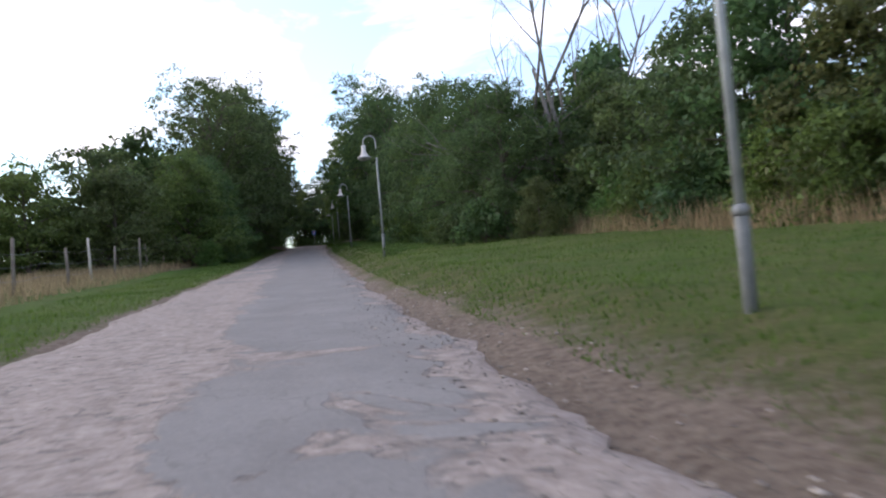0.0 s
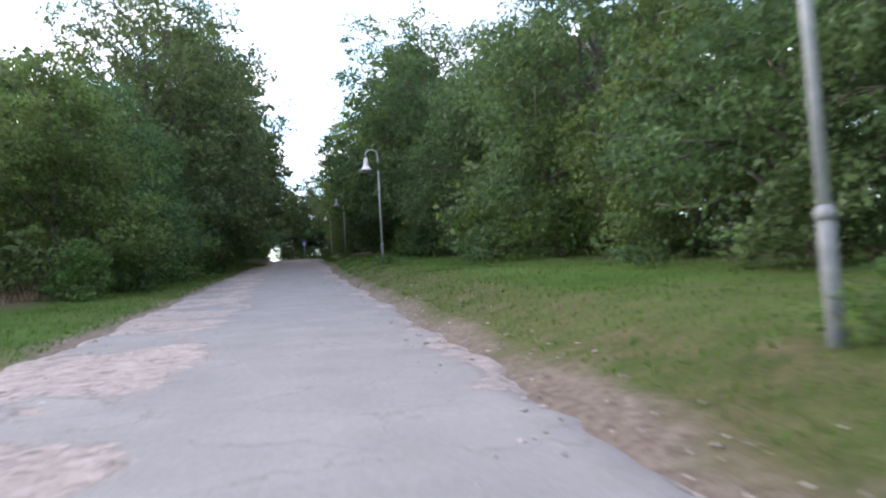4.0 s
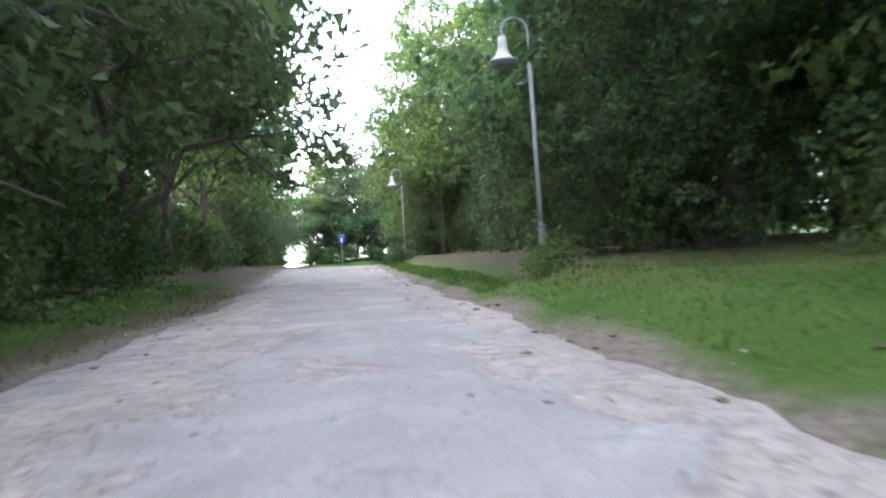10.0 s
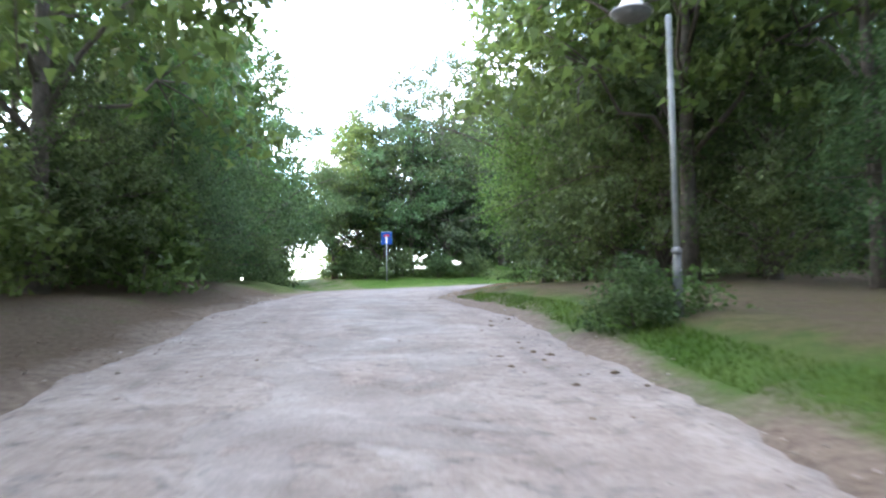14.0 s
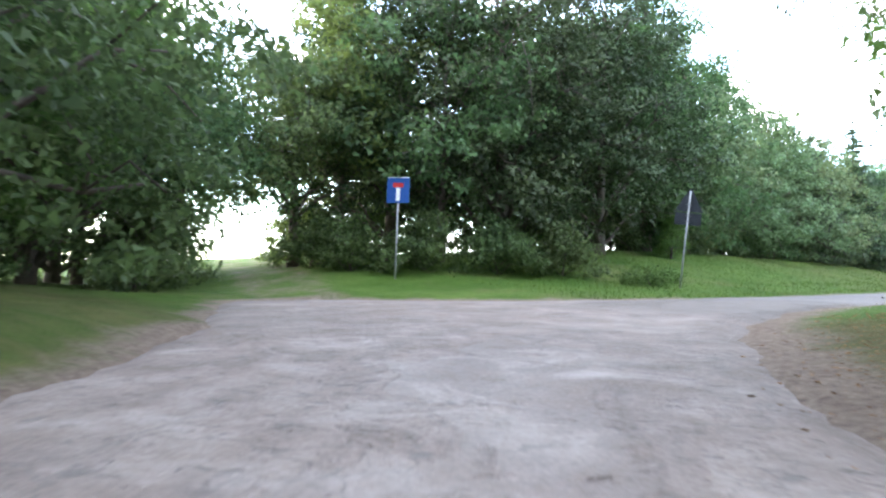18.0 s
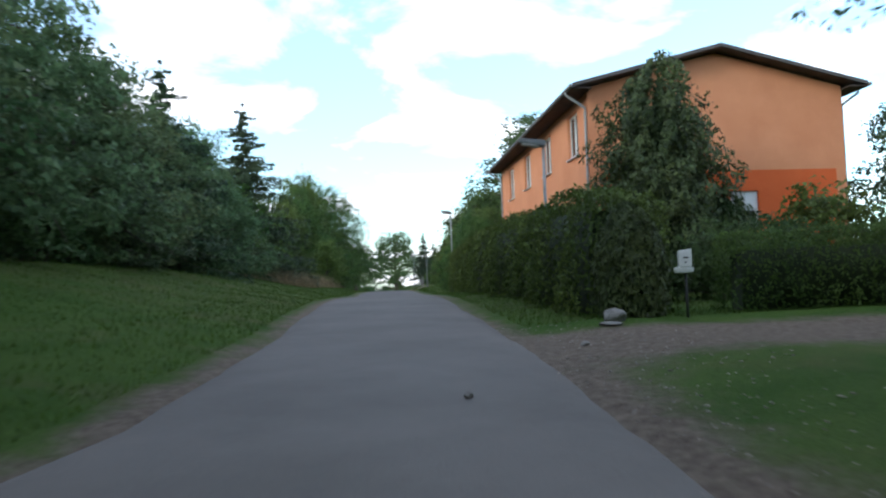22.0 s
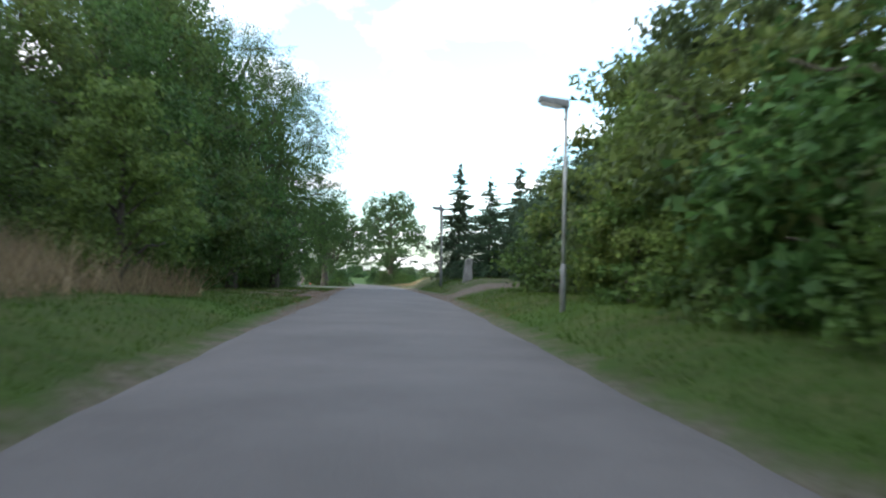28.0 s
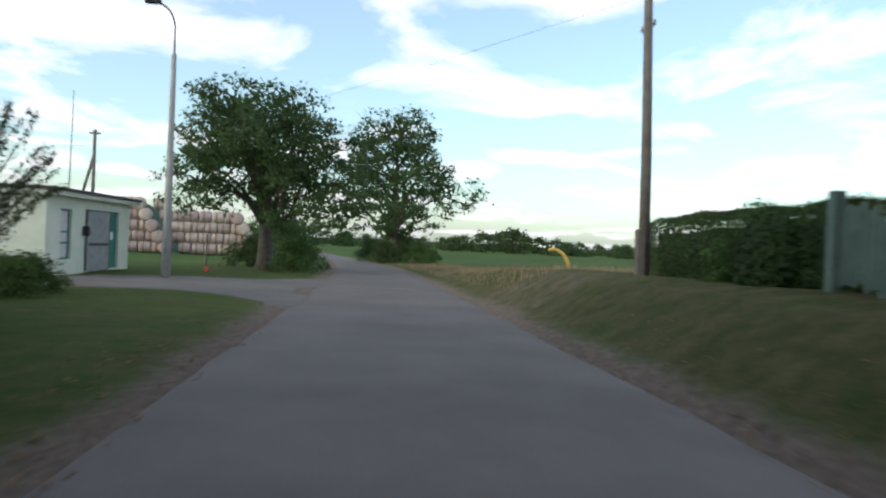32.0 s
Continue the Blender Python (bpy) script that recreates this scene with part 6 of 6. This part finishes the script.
# ---- hedges ----
hedge("conifer_hedge", [spot(s, 4.5 + 0.15 * math.sin(s)) for s in np.arange(166.0, 197.1, 3.1)], 1.7, 2.35, 64000, thuja, "long clipped green conifer hedge before the house", size=0.115, rough=0.09)
hedge("garden_hedge", [spot(166.0, 6.5), spot(165.4, 11.0), spot(164.5, 16.0)], 1.1, 1.45, 15000, leaf_green, "low clipped green hedge along the drive", size=0.09, rough=0.05)
hedge("drive_hedge", [spot(156.0, 12.0), spot(160.0, 13.2), spot(163.0, 15.5)], 1.6, 2.7, 16000, thuja, "tall clipped hedge across the drive", size=0.13, rough=0.08)
grow("yew_a", 0, 0, 0.72, at=(15.0, 151.2), label="dark evergreen behind the house corner")
grow("shrub_a", 0, 0, 0.95, at=(5.6, 152.8))
grow("shrub_c", 0, 0, 0.6, at=(7.4, 151.6))
grow("ball_bush", 165.4, 4.45, 0.68, 1.5, label="rounded dark conifer at the end of the hedge")
grow("cypress", 173.2, 8.15, 0.82, 1.04)
grow("cypress", 173.0, 9.9, 0.5, 0.75)
for s, lat, k in ((169.0, 8.0, 0.8), (169.8, 9.8, 0.85), (171.5, 14.0, 0.95), (172.0, 15.6, 0.9)):
    grow("shrub_b", s, lat, k, 0.9)
hedge("garden_hedge", [spot(269.2, 7.3), spot(266.6, 7.0), spot(264.4, 6.75), spot(262.6, 6.8), spot(261.2, 6.7)], 1.3, 1.25, 34000, leaf_dark, "loose green garden hedge beside the pole", size=0.065, rough=0.045)
grow("ball_bush", 262.4, 6.0, 0.5, 1.1)
for s, lat, k in ((264.2, 6.8, 0.46), (262.9, 6.9, 0.44), (261.5, 6.8, 0.42)):
    grow("shrub_c", s, lat, k, 0.95, label="upright leafy shoots growing out of the hedge")

# ---- trees and shrubs along the lane ----
rnd = random.Random(5)
# far side of the lawn, at the start: a bank of wild bushes
for i, s in enumerate(np.arange(-8, 36, 3.6)):
    grow(("skirt_b", "skirt_c", "skirt_b")[i % 3], s, 16.2 + rnd.uniform(-0.8, 0.8), (0.9, 0.98, 0.86)[i % 3] + rnd.uniform(-0.06, 0.06), 0.88)
    grow(("shrub_a", "shrub_c", "shrub_b")[i % 3], s + 1.5, 13.4 + rnd.uniform(-0.5, 0.5), rnd.uniform(0.7, 1.0))
for s in np.arange(4, 60, 9):
    grow("back_a", s, 21.5 + rnd.uniform(-1, 1), 0.66 + rnd.uniform(-0.05, 0.08))
# right side wall of trees
for i, s in enumerate(np.arange(36, 92, 5.2)):
    grow(("near_a", "near_a", "near_b", "near_a", "fine_a")[i % 5], s, 10.9 + rnd.uniform(-0.7, 0.7), (0.88 if s < 50 else 1.12 if s < 72 else 1.0) + rnd.uniform(-0.08, 0.12))
    grow("back_a", s + 2.5, 17.5 + rnd.uniform(-1.5, 1.5), (0.7 if s < 52 else 0.9) + rnd.uniform(-0.1, 0.1))
for s, lat, kind, k in ((75, 9.2, "tall_a", 0.98), (82, 8.9, "tall_b", 1.12), (90, 9.2, "tall_a", 1.25), (101, 10.8, "tall_c", 1.0), (91, 8.9, "near_a", 0.85), (96, 9.6, "near_a", 1.35), (104, 10.2, "near_a", 0.95), (110, 8.6, "tall_c", 1.05), (119.5, 9.6, "wood_a", 1.15), (123, 7.6, "tall_c", 1.02), (129, 8.0, "tall_c", 1.0), (125, 11.0, "wood_b", 1.15)):
    grow(kind, s, lat, k)
for s in np.arange(38, 90, 6.5):
    grow(("shrub_b", "shrub_a")[int(s) % 2], s, 8.2 + rnd.uniform(-0.5, 0.6), rnd.uniform(0.5, 0.85))
grow("shrub_b", 33.5, 8.4, 0.8)
grow("skirt_c", 30.5, 10.2, 0.33, label="olive brown half-dry bush on the lawn's edge", category="shrub", group="shrubs beside the way")
# open wood further on
for i, s in enumerate(np.arange(80, 134, 4.2)):
    for j, lat in enumerate((12.5, 19)):
        if (s > 122 and lat > 12) or (s > 95 and lat > 15):
            continue
        grow(("wood_a", "wood_b")[(i + j) % 2], s + rnd.uniform(-1.3, 1.3), lat + rnd.uniform(-1.5, 1.5), 1.0 + rnd.uniform(-0.1, 0.15))
for s, lat, k in ((95, 11.3, 0.6), (101, 11.5, 0.55), (107, 11.6, 0.66), (112.5, 11.8, 0.65), (118, 10.6, 0.66), (122.5, 9.5, 0.7)):
    grow("near_a", s, lat, k, 1.0)
for s in np.arange(92, 124, 4.5):
    grow("skirt_a", s, 16.5 + rnd.uniform(-0.8, 0.8), 0.46 + rnd.uniform(-0.06, 0.08), 0.9)
for s, lat in ((105, 13.5), (110, 13), (115, 13)):
    grow("shrub_b", s, lat, 1.0)
for s, lat, k in ((32.4, 3.9, 0.9), (60.9, 4.2, 0.8), (88.2, 4.1, 1.0), (87.6, 3.8, 0.7), (116.3, 4.4, 1.0)):
    grow("weed", s, lat, k)
for s, lat, k in ((154.9, -4.9, 1.1), (155.4, -5.6, 1.0), (154.2, -5.4, 0.9), (156.3, -5.1, 0.8)):
    grow("weed", s, lat, k)
grow("shrub_b", 116.4, 3.6, 0.36, 1.1, label="small dark green shrub at the lamp's foot")
for s, lat, k in ((124.5, -5.2, 1.0), (135.5, -7.4, 0.9)):
    grow("shrub_a", s, lat, k)
for s, lat, k in ((127.0, -5.5, 0.5), (129.8, -5.9, 0.52), (132.6, -6.8, 0.5), (134.8, -6.3, 0.5), (137.0, -7.2, 0.42)):
    grow("near_a", s, lat, k, label="tall dark green bush on the lane's bank", category="shrub", group="shrubs beside the way")
# left side
grow("round_a", 72, -8.0, 1.12, 1.02)
grow("tall_a", 79, -7.0, 1.12)
grow("bare", 38, 14.8, 1.4)
for i, s in enumerate(np.arange(55, 100, 4.6)):
    grow(("near_b", "near_a", "near_b", "near_a")[i % 4], s, -8.0 + rnd.uniform(-0.5, 0.4), 0.84 + rnd.uniform(-0.06, 0.12))
    grow("back_a", s + 2, -14.5 + rnd.uniform(-1.5, 1.5), (0.62 if s < 66 else 0.9) + rnd.uniform(-0.08, 0.08))
for s, lat, kind, k in ((86, -7.2, "tall_a", 1.25), (95, -6.0, "tall_a", 1.25), (104, -6.2, "tall_c", 1.1), (113, -6.2, "tall_c", 1.05), (122, -6.6, "tall_c", 1.05), (130, -8.0, "tall_c", 0.95), (123.5, -6.9, "near_a", 0.6), (128.5, -6.6, "near_a", 0.75), (133.5, -8.2, "near_a", 0.9), (137.0, -11.0, "near_a", 0.95)):
    grow(kind, s, lat, k)
for i, s in enumerate(np.arange(51, 98, 4.4)):
    grow(("shrub_a", "shrub_b")[i % 2], s, -5.9 + rnd.uniform(-0.4, 0.4), rnd.uniform(0.55, 0.8))
for i, s in enumerate(np.arange(98, 132, 4.0)):
    if s < 108 or i % 2:
        grow("wood_a", s, -8.6 + rnd.uniform(-0.6, 0.6), 1.05 + rnd.uniform(-0.1, 0.1))
    grow(("shrub_b", "shrub_a")[i % 2], s + 1, -7.4 + rnd.uniform(-0.5, 0.5), rnd.uniform(0.9, 1.25))
    grow("skirt_b", s + 1.5, -10.8 + rnd.uniform(-0.5, 0.5), 0.62 if s < 110 else 0.5)
# beyond the pasture
for i, s in enumerate(np.arange(20, 62, 5)):
    grow(("skirt_a", "skirt_b", "skirt_c")[i % 3], s, -30 - 0.2 * s + rnd.uniform(-2, 2), 0.66 + rnd.uniform(-0.08, 0.1), 0.85)
for x, y, kind, k in ((-20, 46, "skirt_c", 0.9), (-24, 43, "skirt_a", 0.82), (-28, 40, "skirt_c", 0.85), (-32, 36, "skirt_a", 0.8), (-36, 33, "skirt_b", 0.8), (-40, 29, "skirt_a", 0.8), (-22, 47.5, "skirt_b", 0.95), (-26.5, 46, "skirt_a", 0.95), (-31, 42, "skirt_b", 0.9)):
    grow(kind, 0, 0, k, 0.9, at=(x, y))
for s, lat, k in ((57, -13, 0.7), (54, -17, 0.62), (57, -21, 0.7), (52, -25, 0.6)):
    grow("skirt_a", s, lat, k, 0.9)

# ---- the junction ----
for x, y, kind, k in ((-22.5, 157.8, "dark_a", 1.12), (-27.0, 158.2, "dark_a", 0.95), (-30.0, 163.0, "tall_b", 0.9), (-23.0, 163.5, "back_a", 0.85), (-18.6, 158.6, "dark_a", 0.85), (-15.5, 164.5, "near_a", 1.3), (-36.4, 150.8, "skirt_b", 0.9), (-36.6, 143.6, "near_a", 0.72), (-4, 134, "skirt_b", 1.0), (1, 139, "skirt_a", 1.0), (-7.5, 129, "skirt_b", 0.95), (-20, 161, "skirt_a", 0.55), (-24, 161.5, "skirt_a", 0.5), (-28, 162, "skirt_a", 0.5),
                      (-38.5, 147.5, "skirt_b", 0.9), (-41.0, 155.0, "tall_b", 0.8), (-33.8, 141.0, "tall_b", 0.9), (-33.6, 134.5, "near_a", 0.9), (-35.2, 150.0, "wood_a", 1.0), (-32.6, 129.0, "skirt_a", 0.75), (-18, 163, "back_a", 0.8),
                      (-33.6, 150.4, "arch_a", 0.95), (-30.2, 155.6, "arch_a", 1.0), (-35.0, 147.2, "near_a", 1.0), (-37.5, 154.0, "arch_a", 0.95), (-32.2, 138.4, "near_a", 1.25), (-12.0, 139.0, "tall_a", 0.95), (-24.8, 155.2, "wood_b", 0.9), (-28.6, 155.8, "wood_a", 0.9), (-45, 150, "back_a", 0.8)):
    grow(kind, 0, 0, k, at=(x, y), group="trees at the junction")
for s, lat, kind, k in ((126.5, 8.6, "near_a", 0.95), (132.5, 8.6, "near_a", 1.0), (133.5, 13.0, "tall_b", 0.8), (139.5, 12.0, "wood_b", 0.9), (144, 14.5, "skirt_b", 0.7), (147.6, 6.3, "near_a", 0.62)):
    grow(kind, s, lat, k, group="trees at the junction")
for x, y, k in ((-27.6, 152.8, 0.7), (-25.2, 153.0, 0.75), (-22.8, 153.3, 0.75), (-20.6, 153.8, 0.7), (-29.3, 154.4, 0.7), (-32.9, 148.8, 0.95), (-33.8, 151.8, 0.9), (-30.4, 160.6, 0.9), (-36.5, 143.5, 0.9), (-34.8, 138.8, 0.9)):
    grow("shrub_b", 0, 0, k, at=(x, y))
grow("fine_b", 0, 0, 0.45, 0.8, at=(-31.5, 166.0))
grow("oak_c", 0, 0, 1.0, at=(-8.2, 146.4))
grow("oak_d", 0, 0, 0.95, at=(-10.1, 145.2))
grow("oak_d", 0, 0, 0.9, at=(-9.2, 142.6))
grow("oak_c", 143.5, 7.6, 0.8)
grow("airy_a", 138.5, 7.4, 1.0)
grow("airy_a", 133.0, 7.6, 0.9)
grow("oak_c", 136.0, 6.4, 0.85, label="young oak with light limbs hanging over the lane's bend")
grow("shrub_c", 0, 0, 0.85, at=(-30.6, 157.5))
grow("fine_b", 161.8, -8.6, 0.3, 1.0, label="pale weeping young shrub on the grass bank", category="shrub", group="shrubs beside the way")

# ---- along the asphalt road ----
for i, s in enumerate(np.arange(160, 200, 4.4)):
    grow("rowan_a", s, -13.2 + 0.06 * (s - 160) + rnd.uniform(-0.6, 0.6), 1.36 - 0.0145 * (s - 160) + rnd.uniform(-0.1, 0.1))
    grow("back_a", s + 2, -19 + rnd.uniform(-1, 1), 0.8)
for s in np.arange(158.5, 204, 2.9):
    grow("shrub_b", s, -11.6 + 0.05 * (s - 158) + rnd.uniform(-0.4, 0.4), rnd.uniform(0.6, 0.85))
grow("spruce_a", 181, -10.5, 1.15)
grow("spruce_a", 188, -10.5, 1.4)
for s, lat, kind, k in ((195.5, -11.6, "rowan_a", 0.9), (199, -12.0, "rowan_a", 0.92), (206.5, -10.2, "spruce_a", 1.75), (203.0, -13.2, "rowan_a", 0.95)):
    grow(kind, s, lat, k)
for i, s in enumerate(np.arange(201, 209, 4)):
    grow("fine_b", s, -10.5 + rnd.uniform(-0.5, 0.5), 0.95)
for i, s in enumerate(np.arange(212, 244, 4.2)):
    lat = np.interp(s, [221, 222, 231, 233, 243, 244], [-10.8, -10.4, -10.2, -9.4, -9.4, -8.0])
    grow("lime_a" if s < 221 else "near_b", s, lat + rnd.uniform(-0.3, 0.3), np.interp(s, [212, 221, 224, 227, 234], [0.8, 0.78, 0.74, 0.98, 1.2]) + rnd.uniform(-0.06, 0.06), (1.1 if s < 236 else 1.24) if s > 227 else 1.0)
    grow("back_a", s + 1, lat - 5, 0.6)
grow("near_c", 245.0, -6.9, 1.1, 1.2)
grow("near_c", 249.4, -5.3, 1.08, 1.15)
grow("near_c", 253.2, -7.4, 1.0, 1.1)
grow("near_b", 250.5, -10.2, 1.15, 1.2)
grow("skirt_a", 249.5, -10.5, 0.9)
grow("near_b", 257.0, -9.4, 1.0)
grow("plume_bush", 268.3, -8.8, 1.02)
grow("plume_bush", 264.6, -9.0, 0.85)
for s, lat, k in ((269.2, -7.4, 0.42), (267.6, -7.1, 0.4), (269.9, -8.2, 0.45)):
    grow("shrub_a", s, lat, k, 0.7, label="low green weedy growth at the bush's foot")
grow("fine_b", 223, -5.4, 0.7)
for s, lat, k in ((262.0, -7.4, 0.42), (259.3, -6.2, 0.4), (252.5, -7.4, 0.42), (255.5, -8.6, 0.45), (250.0, -9.0, 0.5)):
    grow("near_a", s, lat, k, label="dark green bush under the roadside trees", category="shrub", group="shrubs beside the way")
for s, lat, k in ((262, -9.6, 1.15), (258.5, -9.0, 0.9), (254, -7.8, 0.8), (264.5, -12, 0.9), (250, -6.5, 0.7), (263.2, -6.4, 0.5)):
    grow("shrub_b", s, lat, k)
for s, lat, k in ((198.5, 5.8, 1.45), (200.5, 6.6, 1.7), (203, 6.2, 1.7), (206, 6.4, 1.6)):
    grow("near_b", s, lat, k * 0.34, 1.05, label="dense green roadside bush as tall as the hedge", category="shrub", group="shrubs beside the way")
grow("oak_b", 205, 11.5, 0.95)
grow("back_a", 199, 16, 0.65)
for i, s in enumerate(np.arange(209, 229, 3.2)):
    grow(("skirt_a", "skirt_c", "fine_a")[i % 3], s, 8.4 + rnd.uniform(-0.4, 0.4), 0.94 + rnd.uniform(-0.08, 0.06))
    grow(("shrub_a", "shrub_c")[i % 2], s + 1.2, 6.2 + rnd.uniform(-0.3, 0.4), rnd.uniform(0.7, 0.95))
grow("fine_b", 223.0, 6.2, 0.62)
grow("fine_b", 224.8, 7.2, 0.75)
for i, s in enumerate(np.arange(227, 236, 2.6)):
    grow("yew_a", s, 7.7, 0.48, 1.05)
for s, lat, k in ((239.5, 10.0, 0.42), (236.5, 9.2, 0.4), (242, 12, 0.45)):
    grow("yew_a", s, lat, k)
for s, lat, k in ((243.5, 8.6, 0.44), (246, 9.4, 0.46), (248.5, 10.5, 0.5)):
    grow("yew_a", s, lat, k)
grow("spruce_b", 251.4, 5.5, 1.08)
grow("spruce_a", 253.4, 9.6, 1.0, 1.05)
grow("spruce_a", 244.8, 6.3, 0.76, label="small young spruce behind the standing stone")
grow("yew_a", 251.2, 10.4, 0.56)
grow("spruce_a", 255.0, 12.0, 0.95)
grow("oak_a", 292.0, -5.2, 0.94, label="large spreading oak with dark green open crown beside the road")
grow("oak_b", 326, 4.6, 1.15)
grow("shrub_a", 289.5, -3.5, 0.6)
for s, lat, k in ((296.5, -6.4, 0.8), (297, -3.6, 0.8), (322, 3.2, 0.9), (326, 5.5, 1.1), (330, 2.6, 1.0)):
    grow("shrub_b", s, lat, k, label="dark shrub under the oaks beside the road")
grow("skirt_b", 305, -5.5, 0.5)
for s, lat, k in ((312, 5, 0.6), (318, 7, 0.5), (345, -5.5, 0.8)):
    grow("shrub_a", s, lat, k)

for i in range(100):
    a = radians(-82 + i * 0.87 + 0.5 * math.sin(i * 5))
    d = 340 + 40 * math.sin(i * 2.1)
    x, y = 54 - math.sin(a) * d, 218 + math.cos(a) * d
    grow("far_tree", 0, 0, 0.9 + 0.6 * math.sin(i * 3.3) ** 8, 0.85, at=(x, y)).location.z -= 1.2

# ---- grass and pebbles ----
grass_patch("lawn_grass", "narrow bright green grass strip beside the lane", 17000, 88, 129, 0.4, 1.15, 0.08, blade, 11)
grass_patch("lawn_grass", "short mown green grass on the lawn", 52000, -4, 90, 0.5, 9, 0.075, blade, 1, skew=1.5)
grass_patch("verge_grass", "green grass on the lane's left verge", 26000, -4, 96, -0.2, -3.2, 0.09, blade, 2)
grass_patch("bank_grass", "green grass on the roadside bank", 47000, 150, 254, -0.4, -8, 0.09, blade, 3, skew=1.4)
grass_patch("verge_grass", "green grass on the right-hand verge", 28000, 165, 256, 0.4, 5, 0.09, blade, 4, skew=1.3)
grass_patch("dry_grass", "tall dry straw-coloured grass on the bank", 11000, 203, 227, -2.8, -7.6, 0.95, dry_blade, 5, lean=0.55, wide=0.009)
grass_patch("dry_grass", "tall dry straw-coloured grass at the bushes' foot", 6000, -4, 34, 9.5, 12, 0.9, dry_blade, 6, lean=0.25, wide=0.009)
grass_patch("pasture_grass", "tall rough pasture grass behind the fence", 14000, 2, 52, -4.2, -12, 0.55, dry_blade, 7, lean=0.3, wide=0.011)
grass_patch("dry_grass", "dry grass along the field's edge", 7000, 270, 315, 0.8, 6, 0.22, dry_blade, 8, wide=0.012)


def scatter(name, label, category, n, s0, s1, lats, size, mat, seed, flat=0.5):
    """Loose small stones or debris over the road and its edges, as one heap."""
    rng = np.random.default_rng(seed)
    s = rng.uniform(s0, s1, n)
    k = rng.choice(len(lats), n)
    lat = np.array(lats)[k] + rng.normal(0, 0.45, n)
    idx = np.clip(np.round(np.interp(s, AXIS_S, np.arange(len(AXIS_S)))).astype(int), 0, len(AXIS) - 1)
    u = AXIS_U[idx]
    x = np.interp(s, AXIS_S, AXIS[:, 0]) + u[:, 1] * lat
    y = np.interp(s, AXIS_S, AXIS[:, 1]) - u[:, 0] * lat
    z = land(x, y)[0] + 0.03
    r = size * rng.uniform(0.4, 1.3, n) ** 2
    octa = np.array([(1, 0, 0), (0, 1, 0), (-1, 0, 0), (0, -1, 0), (0, 0, 1), (0, 0, -1)], float)
    turn = rng.uniform(0, 6.28, n)
    c, d = np.cos(turn), np.sin(turn)
    sx, sy = r * rng.uniform(0.7, 1.3, n), r * rng.uniform(0.7, 1.3, n)
    v = np.empty((n, 6, 3))
    v[:, :, 0] = x[:, None] + octa[None, :, 0] * (sx * c)[:, None] - octa[None, :, 1] * (sy * d)[:, None]
    v[:, :, 1] = y[:, None] + octa[None, :, 0] * (sx * d)[:, None] + octa[None, :, 1] * (sy * c)[:, None]
    v[:, :, 2] = z[:, None] + octa[None, :, 2] * (r * flat)[:, None] * rng.uniform(0.7, 1.2, (n, 1))
    tri = np.array([(0, 1, 4), (1, 2, 4), (2, 3, 4), (3, 0, 4), (1, 0, 5), (2, 1, 5), (3, 2, 5), (0, 3, 5)])
    f = (np.arange(n)[:, None, None] * 6 + tri[None]).reshape(-1, 3)
    return tagged(new(name, mesh_of(name, v.reshape(-1, 3), f, mat)), label, category, kind="stuff")


scatter("loose_stones", "loose pale stones on the broken lane", "gravel", 2600, -2, 60, [-2.9, -2.2, -1.5, 1.5, 1.9, 2.2], 0.02, pebble, 21)
scatter("loose_stones", "loose pale stones at the lane's edges", "gravel", 1500, 60, 132, [-2.6, -1.2, 0.6, 2.0, 2.8], 0.02, pebble, 22)
scatter("dark_rubble", "dark broken tarmac crumbs at the lane's edge", "rubble", 2200, -1, 14, [1.5, 1.9, 2.2], 0.012, tarmac_crumb, 23, 0.4)
scatter("fallen_leaves", "dry brown leaves fallen beside the road", "fallen leaves", 3600, 222, 264, [-2.4, -1.9, -1.7, 2.9, 3.2], 0.022, fallen_leaf, 24, 0.25)
scatter("fallen_leaves", "dry leaves and twigs on the worn lane", "fallen leaves", 500, 50, 120, [-1.5, 0.2, 1.6, 2.3], 0.035, leaf_litter, 25, 0.4)
scatter("fallen_leaves", "brown leaf drifts on the sandy turnout", "fallen leaves", 2600, 231, 245, [-2.6, -3.4, -5.2, -6.0], 0.02, fallen_leaf, 26, 0.25)
scatter("fallen_leaves", "reddish brown leaves on the bend's inner verge", "fallen leaves", 2400, 127, 147, [3.3, 3.8, 4.4], 0.022, fallen_leaf, 27, 0.25)
scatter("fallen_leaves", "dry leaves on the lane's shaded left bank", "fallen leaves", 2600, 84, 128, [-3.4, -4.0, -4.8], 0.022, leaf_litter, 28, 0.25)
scatter("loose_stones", "small pale stones along the drive and the verge", "gravel", 900, 150, 165, [2.2, 2.7, 3.3], 0.014, pebble, 29)
